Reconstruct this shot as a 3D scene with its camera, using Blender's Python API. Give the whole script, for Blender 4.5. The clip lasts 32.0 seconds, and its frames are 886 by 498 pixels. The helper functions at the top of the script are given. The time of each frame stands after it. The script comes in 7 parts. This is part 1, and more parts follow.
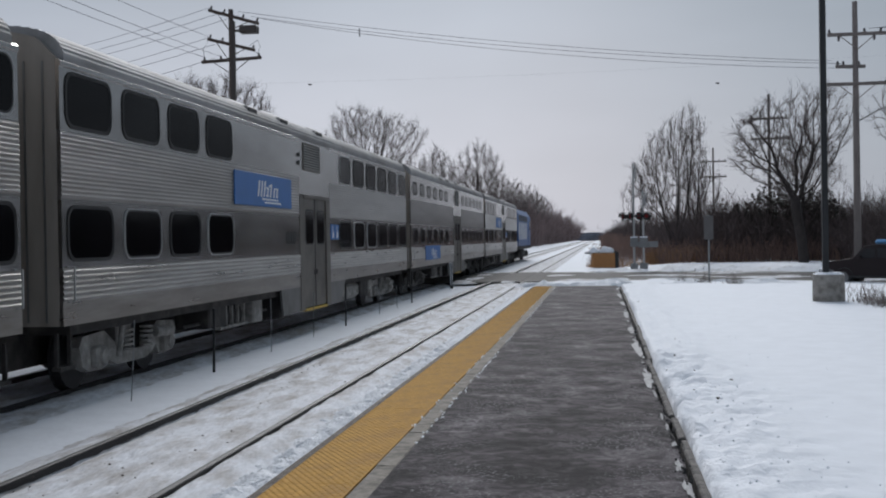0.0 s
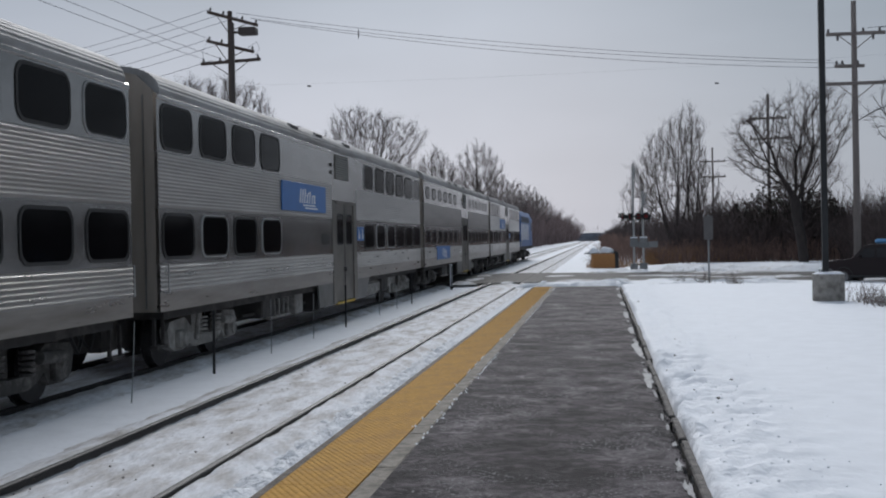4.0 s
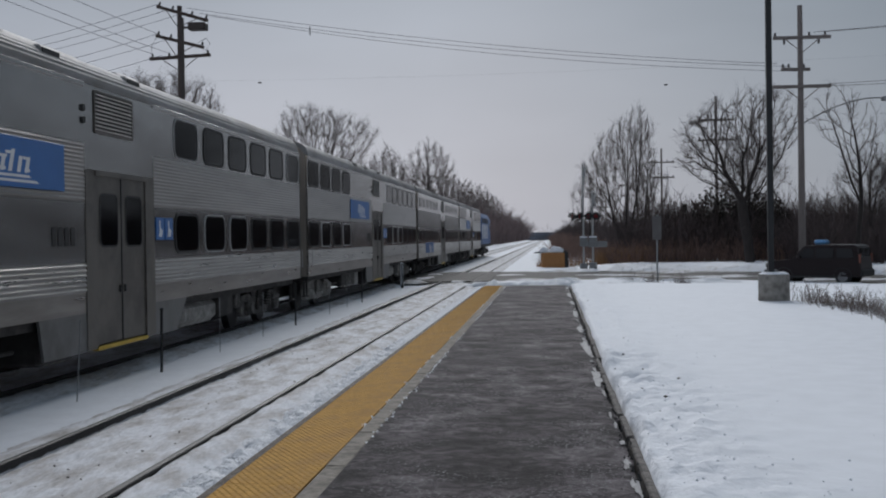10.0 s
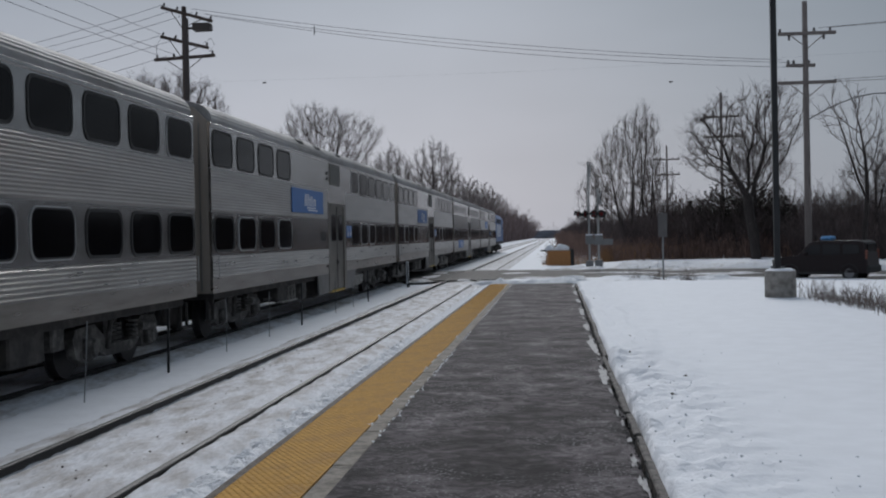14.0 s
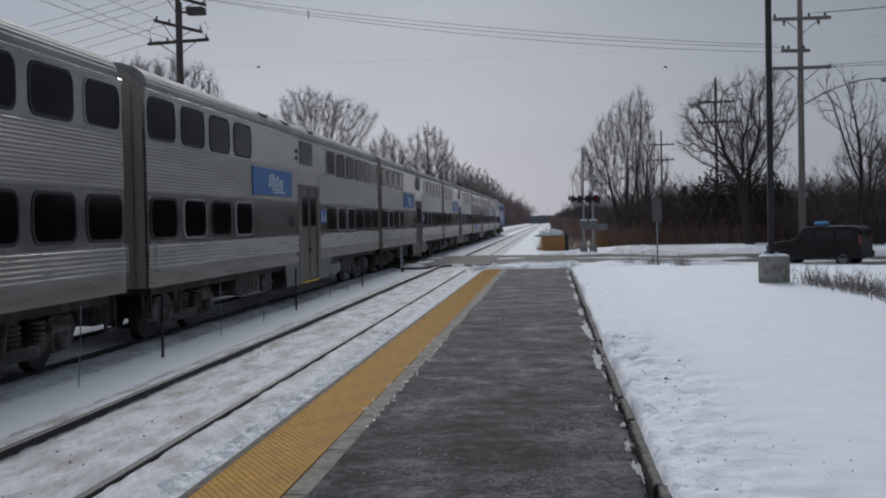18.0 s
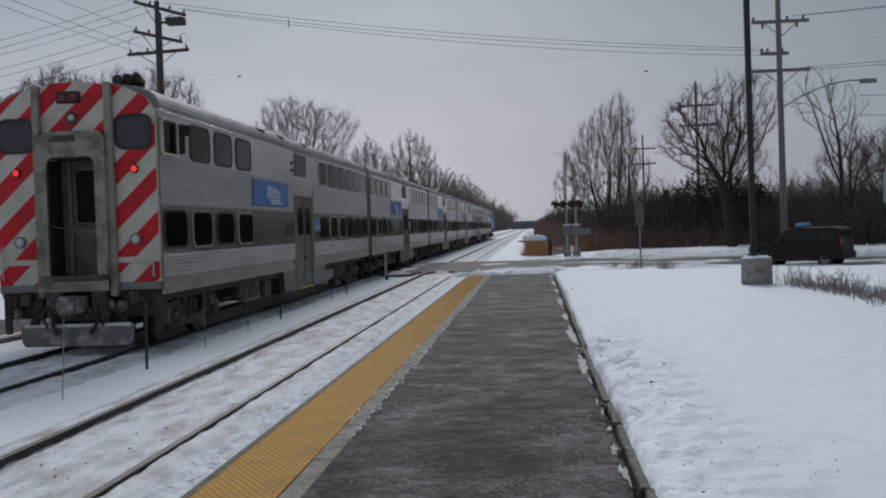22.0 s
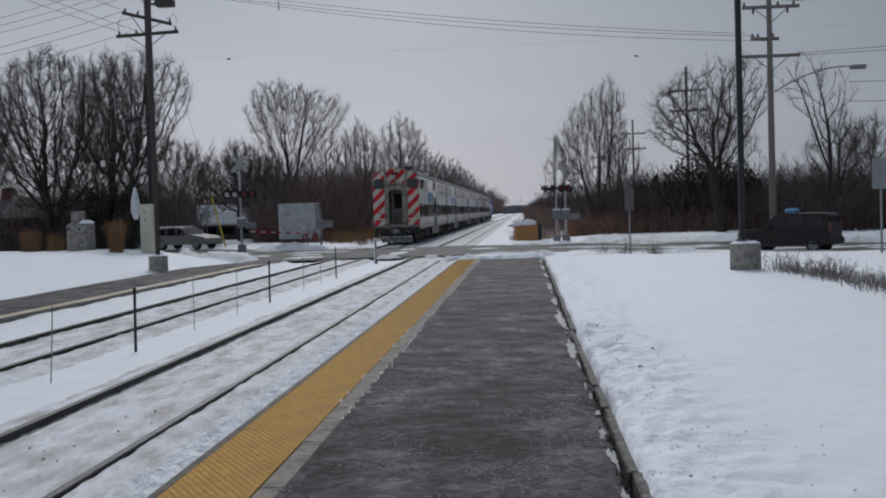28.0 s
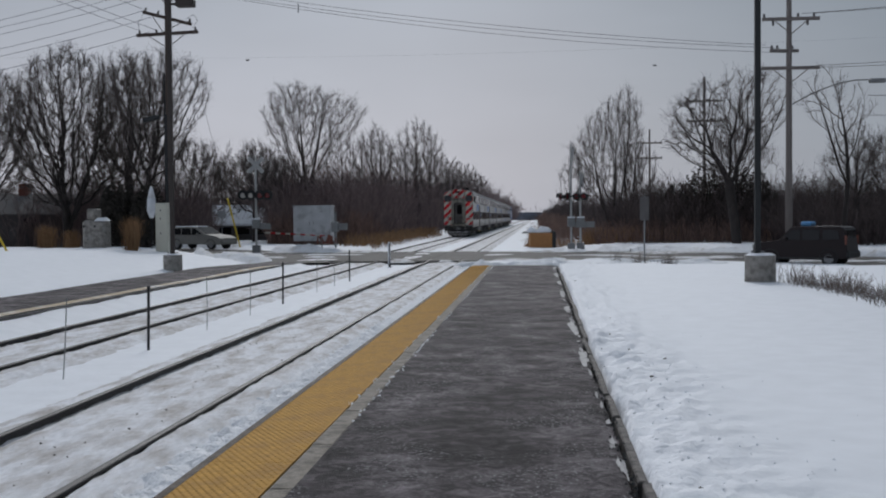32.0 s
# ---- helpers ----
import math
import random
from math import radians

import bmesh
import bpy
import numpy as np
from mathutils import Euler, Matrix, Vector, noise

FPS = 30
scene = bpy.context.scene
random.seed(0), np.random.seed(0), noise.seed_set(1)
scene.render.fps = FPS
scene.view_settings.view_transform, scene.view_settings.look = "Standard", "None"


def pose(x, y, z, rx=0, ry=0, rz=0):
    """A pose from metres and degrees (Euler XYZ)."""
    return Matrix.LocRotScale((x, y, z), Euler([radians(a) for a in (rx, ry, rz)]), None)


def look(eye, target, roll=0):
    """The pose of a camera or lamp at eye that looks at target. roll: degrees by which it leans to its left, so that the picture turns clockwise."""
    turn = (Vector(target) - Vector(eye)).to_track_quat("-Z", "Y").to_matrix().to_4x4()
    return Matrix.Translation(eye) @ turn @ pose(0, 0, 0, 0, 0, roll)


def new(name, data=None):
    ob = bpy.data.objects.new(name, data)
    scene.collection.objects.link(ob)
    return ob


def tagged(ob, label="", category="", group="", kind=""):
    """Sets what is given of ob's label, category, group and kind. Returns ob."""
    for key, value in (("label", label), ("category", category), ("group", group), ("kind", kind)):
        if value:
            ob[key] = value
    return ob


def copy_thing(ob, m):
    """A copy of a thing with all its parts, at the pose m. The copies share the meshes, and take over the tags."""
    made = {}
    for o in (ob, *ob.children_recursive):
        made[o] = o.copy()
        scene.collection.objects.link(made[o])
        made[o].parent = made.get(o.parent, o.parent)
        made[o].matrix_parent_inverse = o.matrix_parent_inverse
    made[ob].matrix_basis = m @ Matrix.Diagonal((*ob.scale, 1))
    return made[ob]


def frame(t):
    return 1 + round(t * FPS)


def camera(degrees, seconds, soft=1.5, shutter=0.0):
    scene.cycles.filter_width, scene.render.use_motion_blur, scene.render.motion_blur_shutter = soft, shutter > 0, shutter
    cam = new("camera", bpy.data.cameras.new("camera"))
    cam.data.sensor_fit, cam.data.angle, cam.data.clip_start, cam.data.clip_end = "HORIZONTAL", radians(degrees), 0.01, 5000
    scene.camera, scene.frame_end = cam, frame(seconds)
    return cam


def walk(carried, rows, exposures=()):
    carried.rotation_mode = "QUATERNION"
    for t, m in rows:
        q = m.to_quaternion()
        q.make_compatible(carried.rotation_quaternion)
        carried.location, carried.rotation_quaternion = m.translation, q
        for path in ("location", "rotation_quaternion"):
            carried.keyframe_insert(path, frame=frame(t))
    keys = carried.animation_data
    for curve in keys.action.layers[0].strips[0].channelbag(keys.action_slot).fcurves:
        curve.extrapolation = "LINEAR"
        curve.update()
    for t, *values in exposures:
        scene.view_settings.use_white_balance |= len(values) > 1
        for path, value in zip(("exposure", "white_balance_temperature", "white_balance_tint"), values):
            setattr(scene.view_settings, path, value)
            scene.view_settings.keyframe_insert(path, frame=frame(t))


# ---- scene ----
cam = camera(43.62, 32.0, soft=2.0)
EYE = (0.0, 0.0, 2.02)
# seconds, yaw, pitch, roll of the hand-held camera, which stands still
TURNS = """
0 8.10 -0.50 0.96
0.5 7.97 -0.45 0.96
1 7.79 -0.29 0.80
1.5 7.93 -0.31 0.81
2 7.89 -0.34 0.94
2.5 7.75 -0.35 0.76
3 7.86 -0.40 0.79
3.5 8.19 -0.44 1.14
5.5 7.36 -0.43 1.22
6 7.06 -0.30 1.20
6.5 6.43 -0.37 1.11
7 6.17 -0.23 0.89
7.5 5.81 -0.12 0.93
8 5.72 -0.10 0.89
8.5 5.48 -0.30 0.83
9 5.54 -0.49 0.94
9.5 5.34 -0.36 0.97
10 5.54 -0.57 0.82
10.5 5.27 -0.79 1.08
11 5.13 -0.85 1.26
11.5 5.56 -1.13 1.24
12 5.64 -0.78 1.18
12.5 5.73 -0.71 1.26
13 5.81 -0.89 1.13
13.5 5.73 -0.83 0.98
14 5.83 -0.63 1.21
14.5 5.84 -0.73 1.44
15 6.04 -0.97 1.25
15.5 6.17 -1.16 0.93
17.5 5.74 -1.20 1.24
18 5.54 -1.41 1.15
18.5 5.54 -1.62 1.28
19 5.12 -1.84 1.50
19.5 4.93 -1.87 1.69
20 5.03 -1.67 1.84
20.5 4.77 -1.40 1.70
21 4.80 -1.46 1.45
21.5 4.64 -1.21 1.65
22 4.68 -1.08 1.99
22.5 4.88 -1.21 1.55
23 4.72 -1.27 1.42
23.5 4.92 -1.36 1.38
24 4.78 -1.10 1.55
24.5 4.78 -0.93 1.47
26.5 4.73 -1.58 1.31
27 4.96 -1.73 1.43
27.5 4.69 -2.04 1.75
28 4.15 -1.92 1.74
28.5 4.46 -2.09 1.36
29 4.36 -2.02 1.49
29.5 4.46 -2.18 1.46
30 4.70 -2.16 1.25
30.5 4.34 -1.39 1.06
31 4.70 -1.49 0.94
31.5 4.89 -1.71 0.74
32 4.91 -1.64 0.49
"""
PATH = []
for line in TURNS.split("\n"):
    if line.strip():
        t, yaw, pitch, roll = [float(v) for v in line.split()]
        PATH.append((t, pose(*EYE, 90 + pitch, roll, yaw)))
EXPOSURES = [(0.0, 0.31), (6.0, 0.27), (8.0, 0.0), (10.0, 0.0), (32.0, 0.0)]
walk(cam, PATH, EXPOSURES)

# ---- sky and light: a bright overcast winter afternoon ----
SUN_AZ, SUN_EL = -5.0, 32.0
world = bpy.data.worlds.new("overcast")
scene.world = world
world.use_nodes = True
wn, wl = world.node_tree.nodes, world.node_tree.links
wn.clear()
w_out = wn.new("ShaderNodeOutputWorld")
w_bg = wn.new("ShaderNodeBackground")
w_sky = wn.new("ShaderNodeTexSky")
w_sky.sky_type = "NISHITA"
w_sky.sun_disc = False
w_sky.sun_elevation = radians(SUN_EL)
w_sky.sun_rotation = radians(SUN_AZ)
w_sky.dust_density = 3.0
w_scale = wn.new("ShaderNodeVectorMath")
w_scale.operation = "SCALE"
w_scale.inputs["Scale"].default_value = 0.022
w_hsv = wn.new("ShaderNodeHueSaturation")
w_hsv.inputs["Saturation"].default_value = 0.35
w_tc = wn.new("ShaderNodeTexCoord")
w_sep = wn.new("ShaderNodeSeparateXYZ")
w_ramp = wn.new("ShaderNodeValToRGB")
w_ramp.color_ramp.elements[0].position = 0.0
w_ramp.color_ramp.elements[0].color = (0.56, 0.565, 0.635, 1)
w_ramp.color_ramp.elements[1].position = 0.24
w_ramp.color_ramp.elements[1].color = (0.328, 0.378, 0.452, 1)
w_noise = wn.new("ShaderNodeTexNoise")
w_noise.inputs["Scale"].default_value = 2.2
w_noise.inputs["Detail"].default_value = 4.0
w_map = wn.new("ShaderNodeMapping")
w_map.inputs["Scale"].default_value = (1.0, 1.0, 3.5)
w_cr = wn.new("ShaderNodeMapRange")
w_cr.inputs["From Min"].default_value = 0.3
w_cr.inputs["From Max"].default_value = 0.7
w_cr.inputs["To Min"].default_value = 0.91
w_cr.inputs["To Max"].default_value = 1.09
w_cloud = wn.new("ShaderNodeVectorMath")
w_cloud.operation = "SCALE"
w_mix = wn.new("ShaderNodeMix")
w_mix.data_type = "RGBA"
w_mix.inputs["Factor"].default_value = 0.82
wl.new(w_sky.outputs[0], w_hsv.inputs["Color"])
wl.new(w_hsv.outputs[0], w_scale.inputs[0])
wl.new(w_tc.outputs["Generated"], w_sep.inputs[0])
wl.new(w_sep.outputs["Z"], w_ramp.inputs[0])
wl.new(w_tc.outputs["Generated"], w_map.inputs[0])
wl.new(w_map.outputs[0], w_noise.inputs["Vector"])
wl.new(w_noise.outputs[0], w_cr.inputs[0])
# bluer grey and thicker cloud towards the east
w_blue = wn.new("ShaderNodeMapRange")
w_blue.inputs["From Min"].default_value, w_blue.inputs["From Max"].default_value = -0.02, 0.35
w_tint = wn.new("ShaderNodeMix")
w_tint.data_type, w_tint.blend_type = "RGBA", "MULTIPLY"
w_tint.inputs[7].default_value = (0.91, 1.0, 1.03, 1)
wl.new(w_sep.outputs["X"], w_blue.inputs[0])
wl.new(w_blue.outputs[0], w_tint.inputs[0])
wl.new(w_ramp.outputs[0], w_tint.inputs[6])
wl.new(w_tint.outputs[2], w_cloud.inputs[0])
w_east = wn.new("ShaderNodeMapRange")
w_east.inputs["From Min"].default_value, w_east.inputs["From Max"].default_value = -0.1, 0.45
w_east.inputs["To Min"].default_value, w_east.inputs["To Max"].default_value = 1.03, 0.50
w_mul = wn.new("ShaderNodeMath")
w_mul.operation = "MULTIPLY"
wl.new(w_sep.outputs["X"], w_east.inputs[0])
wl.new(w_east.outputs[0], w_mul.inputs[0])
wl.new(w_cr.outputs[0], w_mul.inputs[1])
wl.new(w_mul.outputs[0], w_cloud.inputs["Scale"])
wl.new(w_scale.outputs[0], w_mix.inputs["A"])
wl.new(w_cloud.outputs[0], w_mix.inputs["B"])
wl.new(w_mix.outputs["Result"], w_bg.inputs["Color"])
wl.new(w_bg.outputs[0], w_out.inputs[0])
w_bg.inputs["Strength"].default_value = 1.0

sun_data = bpy.data.lights.new("sun", "SUN")
sun_data.energy = 1.46
sun_data.angle = radians(25)
sun_data.color = (0.985, 0.985, 1.0)
sun = new("sun", sun_data)
sun.matrix_world = look((0, 0, 60), Vector((0, 0, 60)) - Vector((math.sin(radians(SUN_AZ)) * math.cos(radians(SUN_EL)), math.cos(radians(SUN_AZ)) * math.cos(radians(SUN_EL)), math.sin(radians(SUN_EL)))))
scene.view_settings.exposure = 0.0


# ---- materials ----
def mat(name, col, rough=0.6, metal=0.0, var=0.12, scale=8.0, bump=0.0, bump_scale=40.0, col2=None, mix_scale=2.0, mix_lo=0.45, mix_hi=0.6, stretch=(1, 1, 1), emit=None, spec=0.5, island=0.0, rough_var=0.0, bump_dist=0.02):
    """Base colour with fine grain, an optional second colour in patches, and relief."""
    m = bpy.data.materials.new(name)
    m.use_nodes = True
    n, l = m.node_tree.nodes, m.node_tree.links
    b = n["Principled BSDF"]
    b.inputs["Roughness"].default_value = rough
    b.inputs["Metallic"].default_value = metal
    b.inputs["Specular IOR Level"].default_value = spec
    tc = n.new("ShaderNodeTexCoord")
    mp = n.new("ShaderNodeMapping")
    mp.inputs["Scale"].default_value = stretch
    l.new(tc.outputs["Object"], mp.inputs[0])
    base = n.new("ShaderNodeRGB")
    base.outputs[0].default_value = (*col, 1)
    out = base.outputs[0]
    if col2:
        nz = n.new("ShaderNodeTexNoise")
        nz.inputs["Scale"].default_value = mix_scale
        nz.inputs["Detail"].default_value = 6
        nz.inputs["Roughness"].default_value = 0.65
        l.new(mp.outputs[0], nz.inputs["Vector"])
        mr = n.new("ShaderNodeMapRange")
        mr.inputs["From Min"].default_value, mr.inputs["From Max"].default_value = mix_lo, mix_hi
        l.new(nz.outputs[0], mr.inputs[0])
        mx = n.new("ShaderNodeMix")
        mx.data_type = "RGBA"
        l.new(mr.outputs[0], mx.inputs["Factor"])
        l.new(out, mx.inputs["A"])
        mx.inputs["B"].default_value = (*col2, 1)
        out = mx.outputs["Result"]
    if var > 0:
        ng = n.new("ShaderNodeTexNoise")
        ng.inputs["Scale"].default_value = scale
        ng.inputs["Detail"].default_value = 5
        l.new(mp.outputs[0], ng.inputs["Vector"])
        mg = n.new("ShaderNodeMapRange")
        mg.inputs["From Min"].default_value, mg.inputs["From Max"].default_value = 0.25, 0.75
        mg.inputs["To Min"].default_value, mg.inputs["To Max"].default_value = 1 - var, 1 + var
        l.new(ng.outputs[0], mg.inputs[0])
        sc = n.new("ShaderNodeVectorMath")
        sc.operation = "SCALE"
        l.new(out, sc.inputs[0])
        l.new(mg.outputs[0], sc.inputs["Scale"])
        out = sc.outputs[0]
        if rough_var:
            mq = n.new("ShaderNodeMapRange")
            mq.inputs["To Min"].default_value, mq.inputs["To Max"].default_value = max(0, rough - rough_var), min(1, rough + rough_var)
            l.new(ng.outputs[0], mq.inputs[0])
            l.new(mq.outputs[0], b.inputs["Roughness"])
    if island:
        ge = n.new("ShaderNodeNewGeometry")
        mi = n.new("ShaderNodeMapRange")
        mi.inputs["To Min"].default_value, mi.inputs["To Max"].default_value = 1 - island, 1 + island
        l.new(ge.outputs["Random Per Island"], mi.inputs[0])
        si = n.new("ShaderNodeVectorMath")
        si.operation = "SCALE"
        l.new(out, si.inputs[0])
        l.new(mi.outputs[0], si.inputs["Scale"])
        out = si.outputs[0]
    l.new(out, b.inputs["Base Color"])
    if bump:
        nb = n.new("ShaderNodeTexNoise")
        nb.inputs["Scale"].default_value = bump_scale
        nb.inputs["Detail"].default_value = 4
        l.new(mp.outputs[0], nb.inputs["Vector"])
        bp = n.new("ShaderNodeBump")
        bp.inputs["Strength"].default_value = bump
        bp.inputs["Distance"].default_value = bump_dist
        l.new(nb.outputs[0], bp.inputs["Height"])
        l.new(bp.outputs[0], b.inputs["Normal"])
    if emit:
        b.inputs["Emission Color"].default_value = (*emit[:3], 1)
        b.inputs["Emission Strength"].default_value = emit[3]
    return m


SNOW = mat("snow", (0.865, 0.885, 0.93), 0.75, var=0.04, scale=3.0, bump=0.2, bump_scale=9.0, spec=0.3, bump_dist=0.035)


def churn_snow(m):
    """Churned relief on the ploughed bank along the platform, smooth snow elsewhere."""
    n, l = m.node_tree.nodes, m.node_tree.links
    tc = n.new("ShaderNodeTexCoord")
    sep = n.new("ShaderNodeSeparateXYZ")
    l.new(tc.outputs["Object"], sep.inputs[0])
    fade = n.new("ShaderNodeMapRange")
    for key, v in (("From Min", 0.9), ("From Max", 2.4), ("To Min", 1.0), ("To Max", 0.10)):
        fade.inputs[key].default_value = v
    l.new(sep.outputs["X"], fade.inputs[0])
    side = n.new("ShaderNodeMapRange")
    for key, v in (("From Min", 0.2), ("From Max", 0.5), ("To Min", 0.25), ("To Max", 1.0)):
        side.inputs[key].default_value = v
    l.new(sep.outputs["X"], side.inputs[0])
    mul = n.new("ShaderNodeMath")
    mul.operation = "MULTIPLY"
    l.new(fade.outputs[0], mul.inputs[0])
    l.new(side.outputs[0], mul.inputs[1])
    l.new(mul.outputs[0], n["Bump"].inputs["Strength"])


churn_snow(SNOW)
SNOW_DIRTY = mat("trodden_snow", (0.82, 0.825, 0.86), 0.8, var=0.14, scale=14.0, bump=1.0, bump_dist=0.03, bump_scale=13.0, col2=(0.40, 0.36, 0.33), mix_scale=2.2, mix_lo=0.42, mix_hi=0.70, stretch=(1.3, 0.45, 1), spec=0.25)
SNOW_CRUMB = mat("crumbled_snow", (0.85, 0.865, 0.90), 0.8, var=0.08, scale=12.0, bump=1.0, bump_dist=0.05, bump_scale=15.0, spec=0.25)


BANK_SNOW = mat("bank_snow", (0.84, 0.85, 0.88), 0.8, var=0.10, scale=9.0, bump=0.8, bump_dist=0.05, bump_scale=9.0, col2=(0.50, 0.47, 0.44), mix_scale=1.6, mix_lo=0.52, mix_hi=0.72, spec=0.25)


def asphalt_mat():
    """Worn asphalt: mottled purplish grey, dark sealed patches, clusters of salt grains."""
    m = mat("worn_asphalt", (0.040, 0.033, 0.036), 0.8, var=0.34, scale=34.0, bump=1.0, bump_scale=70.0, col2=(0.150, 0.130, 0.138), mix_scale=1.7, mix_lo=0.39, mix_hi=0.64, stretch=(1.0, 1.0, 1), spec=0.15)
    n, l = m.node_tree.nodes, m.node_tree.links
    for q in n:
        if q.type == "TEX_NOISE":
            q.inputs["Detail"].default_value, q.inputs["Roughness"].default_value = 6.0, 0.62
    b = n["Principled BSDF"]
    tc = n.new("ShaderNodeTexCoord")
    mp = n.new("ShaderNodeMapping")
    mp.inputs["Scale"].default_value = (1.0, 1.0, 1.0)
    l.new(tc.outputs["Object"], mp.inputs[0])

    def noise(scale, detail, lo, hi, t0=0.0, t1=1.0, warp=0.0):
        a = n.new("ShaderNodeTexNoise")
        a.inputs["Distortion"].default_value = warp
        a.inputs["Scale"].default_value, a.inputs["Detail"].default_value = scale, detail
        l.new(mp.outputs[0], a.inputs["Vector"])
        r = n.new("ShaderNodeMapRange")
        r.inputs["From Min"].default_value, r.inputs["From Max"].default_value = lo, hi
        r.inputs["To Min"].default_value, r.inputs["To Max"].default_value = t0, t1
        l.new(a.outputs[0], r.inputs[0])
        return r.outputs[0]

    def times(a, c):
        q = n.new("ShaderNodeMath")
        q.operation = "MULTIPLY"
        l.new(a, q.inputs[0])
        l.new(c, q.inputs[1])
        return q.outputs[0]
    broad = noise(0.9, 7.0, 0.41, 0.60, 0.66, 1.28, 1.0)
    blots = noise(4.6, 8.0, 0.40, 0.60, 0.52, 1.48, 1.6)
    sc = n.new("ShaderNodeVectorMath")
    sc.operation = "SCALE"
    l.new(b.inputs["Base Color"].links[0].from_socket, sc.inputs[0])
    l.new(times(broad, blots), sc.inputs["Scale"])
    salt = times(noise(30.0, 3.0, 0.57, 0.66), noise(1.6, 4.0, 0.44, 0.60))
    mx = n.new("ShaderNodeMix")
    mx.data_type = "RGBA"
    l.new(salt, mx.inputs["Factor"])
    l.new(sc.outputs[0], mx.inputs["A"])
    mx.inputs["B"].default_value = (0.36, 0.35, 0.36, 1)
    l.new(mx.outputs["Result"], b.inputs["Base Color"])
    return m


ASPHALT = asphalt_mat()
ROAD_MAT = mat("salted_road", (0.115, 0.108, 0.102), 0.75, var=0.25, scale=12.0, bump=0.4, bump_scale=60.0, col2=(0.40, 0.395, 0.39), mix_scale=0.7, mix_lo=0.60, mix_hi=0.76, stretch=(0.3, 1.3, 1), spec=0.08)
YELLOW = mat("tactile_yellow", (0.59, 0.325, 0.078), 0.85, var=0.16, scale=14.0, col2=(0.47, 0.265, 0.085), mix_scale=2.2, bump=0.2, spec=0.15)
CONCRETE = mat("concrete", (0.31, 0.29, 0.265), 0.85, var=0.22, scale=20.0, bump=0.6, bump_scale=50.0, col2=(0.18, 0.165, 0.15), mix_scale=5.0)
CONCRETE_DARK = mat("wet_concrete", (0.10, 0.092, 0.09), 0.75, var=0.3, scale=14.0, bump=0.5, bump_scale=40.0, col2=(0.17, 0.155, 0.15), mix_scale=5.0)
RAIL_STEEL = mat("rail_rust", (0.028, 0.026, 0.027), 0.65, 0.2, var=0.25, scale=18.0)
RAIL_TOP = mat("rail_head", (0.048, 0.045, 0.045), 0.6, 0.15, var=0.2, scale=12.0, stretch=(1, 0.05, 1))
STEEL = mat("stainless_steel", (0.285, 0.275, 0.268), 0.32, 0.96, var=0.12, scale=1.6, col2=(0.195, 0.186, 0.178), mix_scale=0.9, mix_lo=0.40, mix_hi=0.70, stretch=(1, 0.3, 2.6), rough_var=0.07, bump=0.10, bump_scale=4.0)
STEEL_SMOOTH = mat("stainless_band", (0.395, 0.388, 0.384), 0.20, 1.0, var=0.10, scale=1.3, col2=(0.28, 0.272, 0.266), mix_scale=0.6, mix_lo=0.40, mix_hi=0.75, stretch=(1, 0.5, 1.6), rough_var=0.06, bump=0.10, bump_scale=1.6)
STEEL_GRIMY = mat("grimy_fluting", (0.30, 0.288, 0.275), 0.30, 0.95, var=0.2, scale=3.0, col2=(0.20, 0.188, 0.175), mix_scale=1.4, mix_lo=0.40, mix_hi=0.70, stretch=(1, 0.3, 2.4), rough_var=0.1)
STEEL_DULL = mat("dull_steel", (0.20, 0.20, 0.20), 0.5, 0.75, var=0.14, scale=2.0, col2=(0.13, 0.127, 0.122), mix_scale=1.1, mix_lo=0.48, mix_hi=0.7)
ROOF_MAT = mat("car_roof", (0.30, 0.30, 0.305), 0.62, 0.35, var=0.14, scale=1.5, col2=(0.21, 0.205, 0.20), mix_scale=1.0, stretch=(1, 0.3, 1), spec=0.3)
DIAPH = mat("diaphragm_rubber", (0.25, 0.222, 0.195), 0.7, var=0.25, scale=3.0, stretch=(1, 1, 0.2))
GLASS_DARK = mat("dark_glass", (0.004, 0.004, 0.005), 0.08, var=0.0, spec=0.08)
GLASS_UP = mat("grey_glass", (0.006, 0.006, 0.007), 0.10, var=0.0, spec=0.05)
CAB_GLASS = mat("cab_glass", (0.020, 0.024, 0.034), 0.12, var=0.0, spec=0.5)
TINTED = mat("tinted_glass", (0.012, 0.012, 0.014), 0.15, var=0.0, spec=0.35)
GASKET = mat("black_gasket", (0.018, 0.018, 0.018), 0.6, var=0.1)
FRAME_GREY = mat("frame_grey", (0.285, 0.262, 0.222), 0.6, var=0.18, scale=4.0, col2=(0.15, 0.134, 0.11), mix_scale=3.0)
DOOR_BROWN = mat("old_door", (0.12, 0.108, 0.095), 0.55, var=0.15, scale=3.0, col2=(0.07, 0.062, 0.055), mix_scale=2.5)
SLAT = mat("vent_slat", (0.24, 0.23, 0.215), 0.5, 0.3, var=0.1)
ALU = mat("bright_frame", (0.42, 0.42, 0.42), 0.38, 0.8, var=0.08)
LOGO_BLUE = mat("logo_blue", (0.035, 0.15, 0.42), 0.45, var=0.06, scale=3.0)
LOGO_WHITE = mat("logo_white", (0.75, 0.76, 0.78), 0.5, var=0.04)
TRUCK = mat("truck_iron", (0.055, 0.051, 0.048), 0.8, 0.1, var=0.35, scale=9.0, col2=(0.20, 0.19, 0.178), mix_scale=3.0, mix_lo=0.48, mix_hi=0.72, bump=0.4)
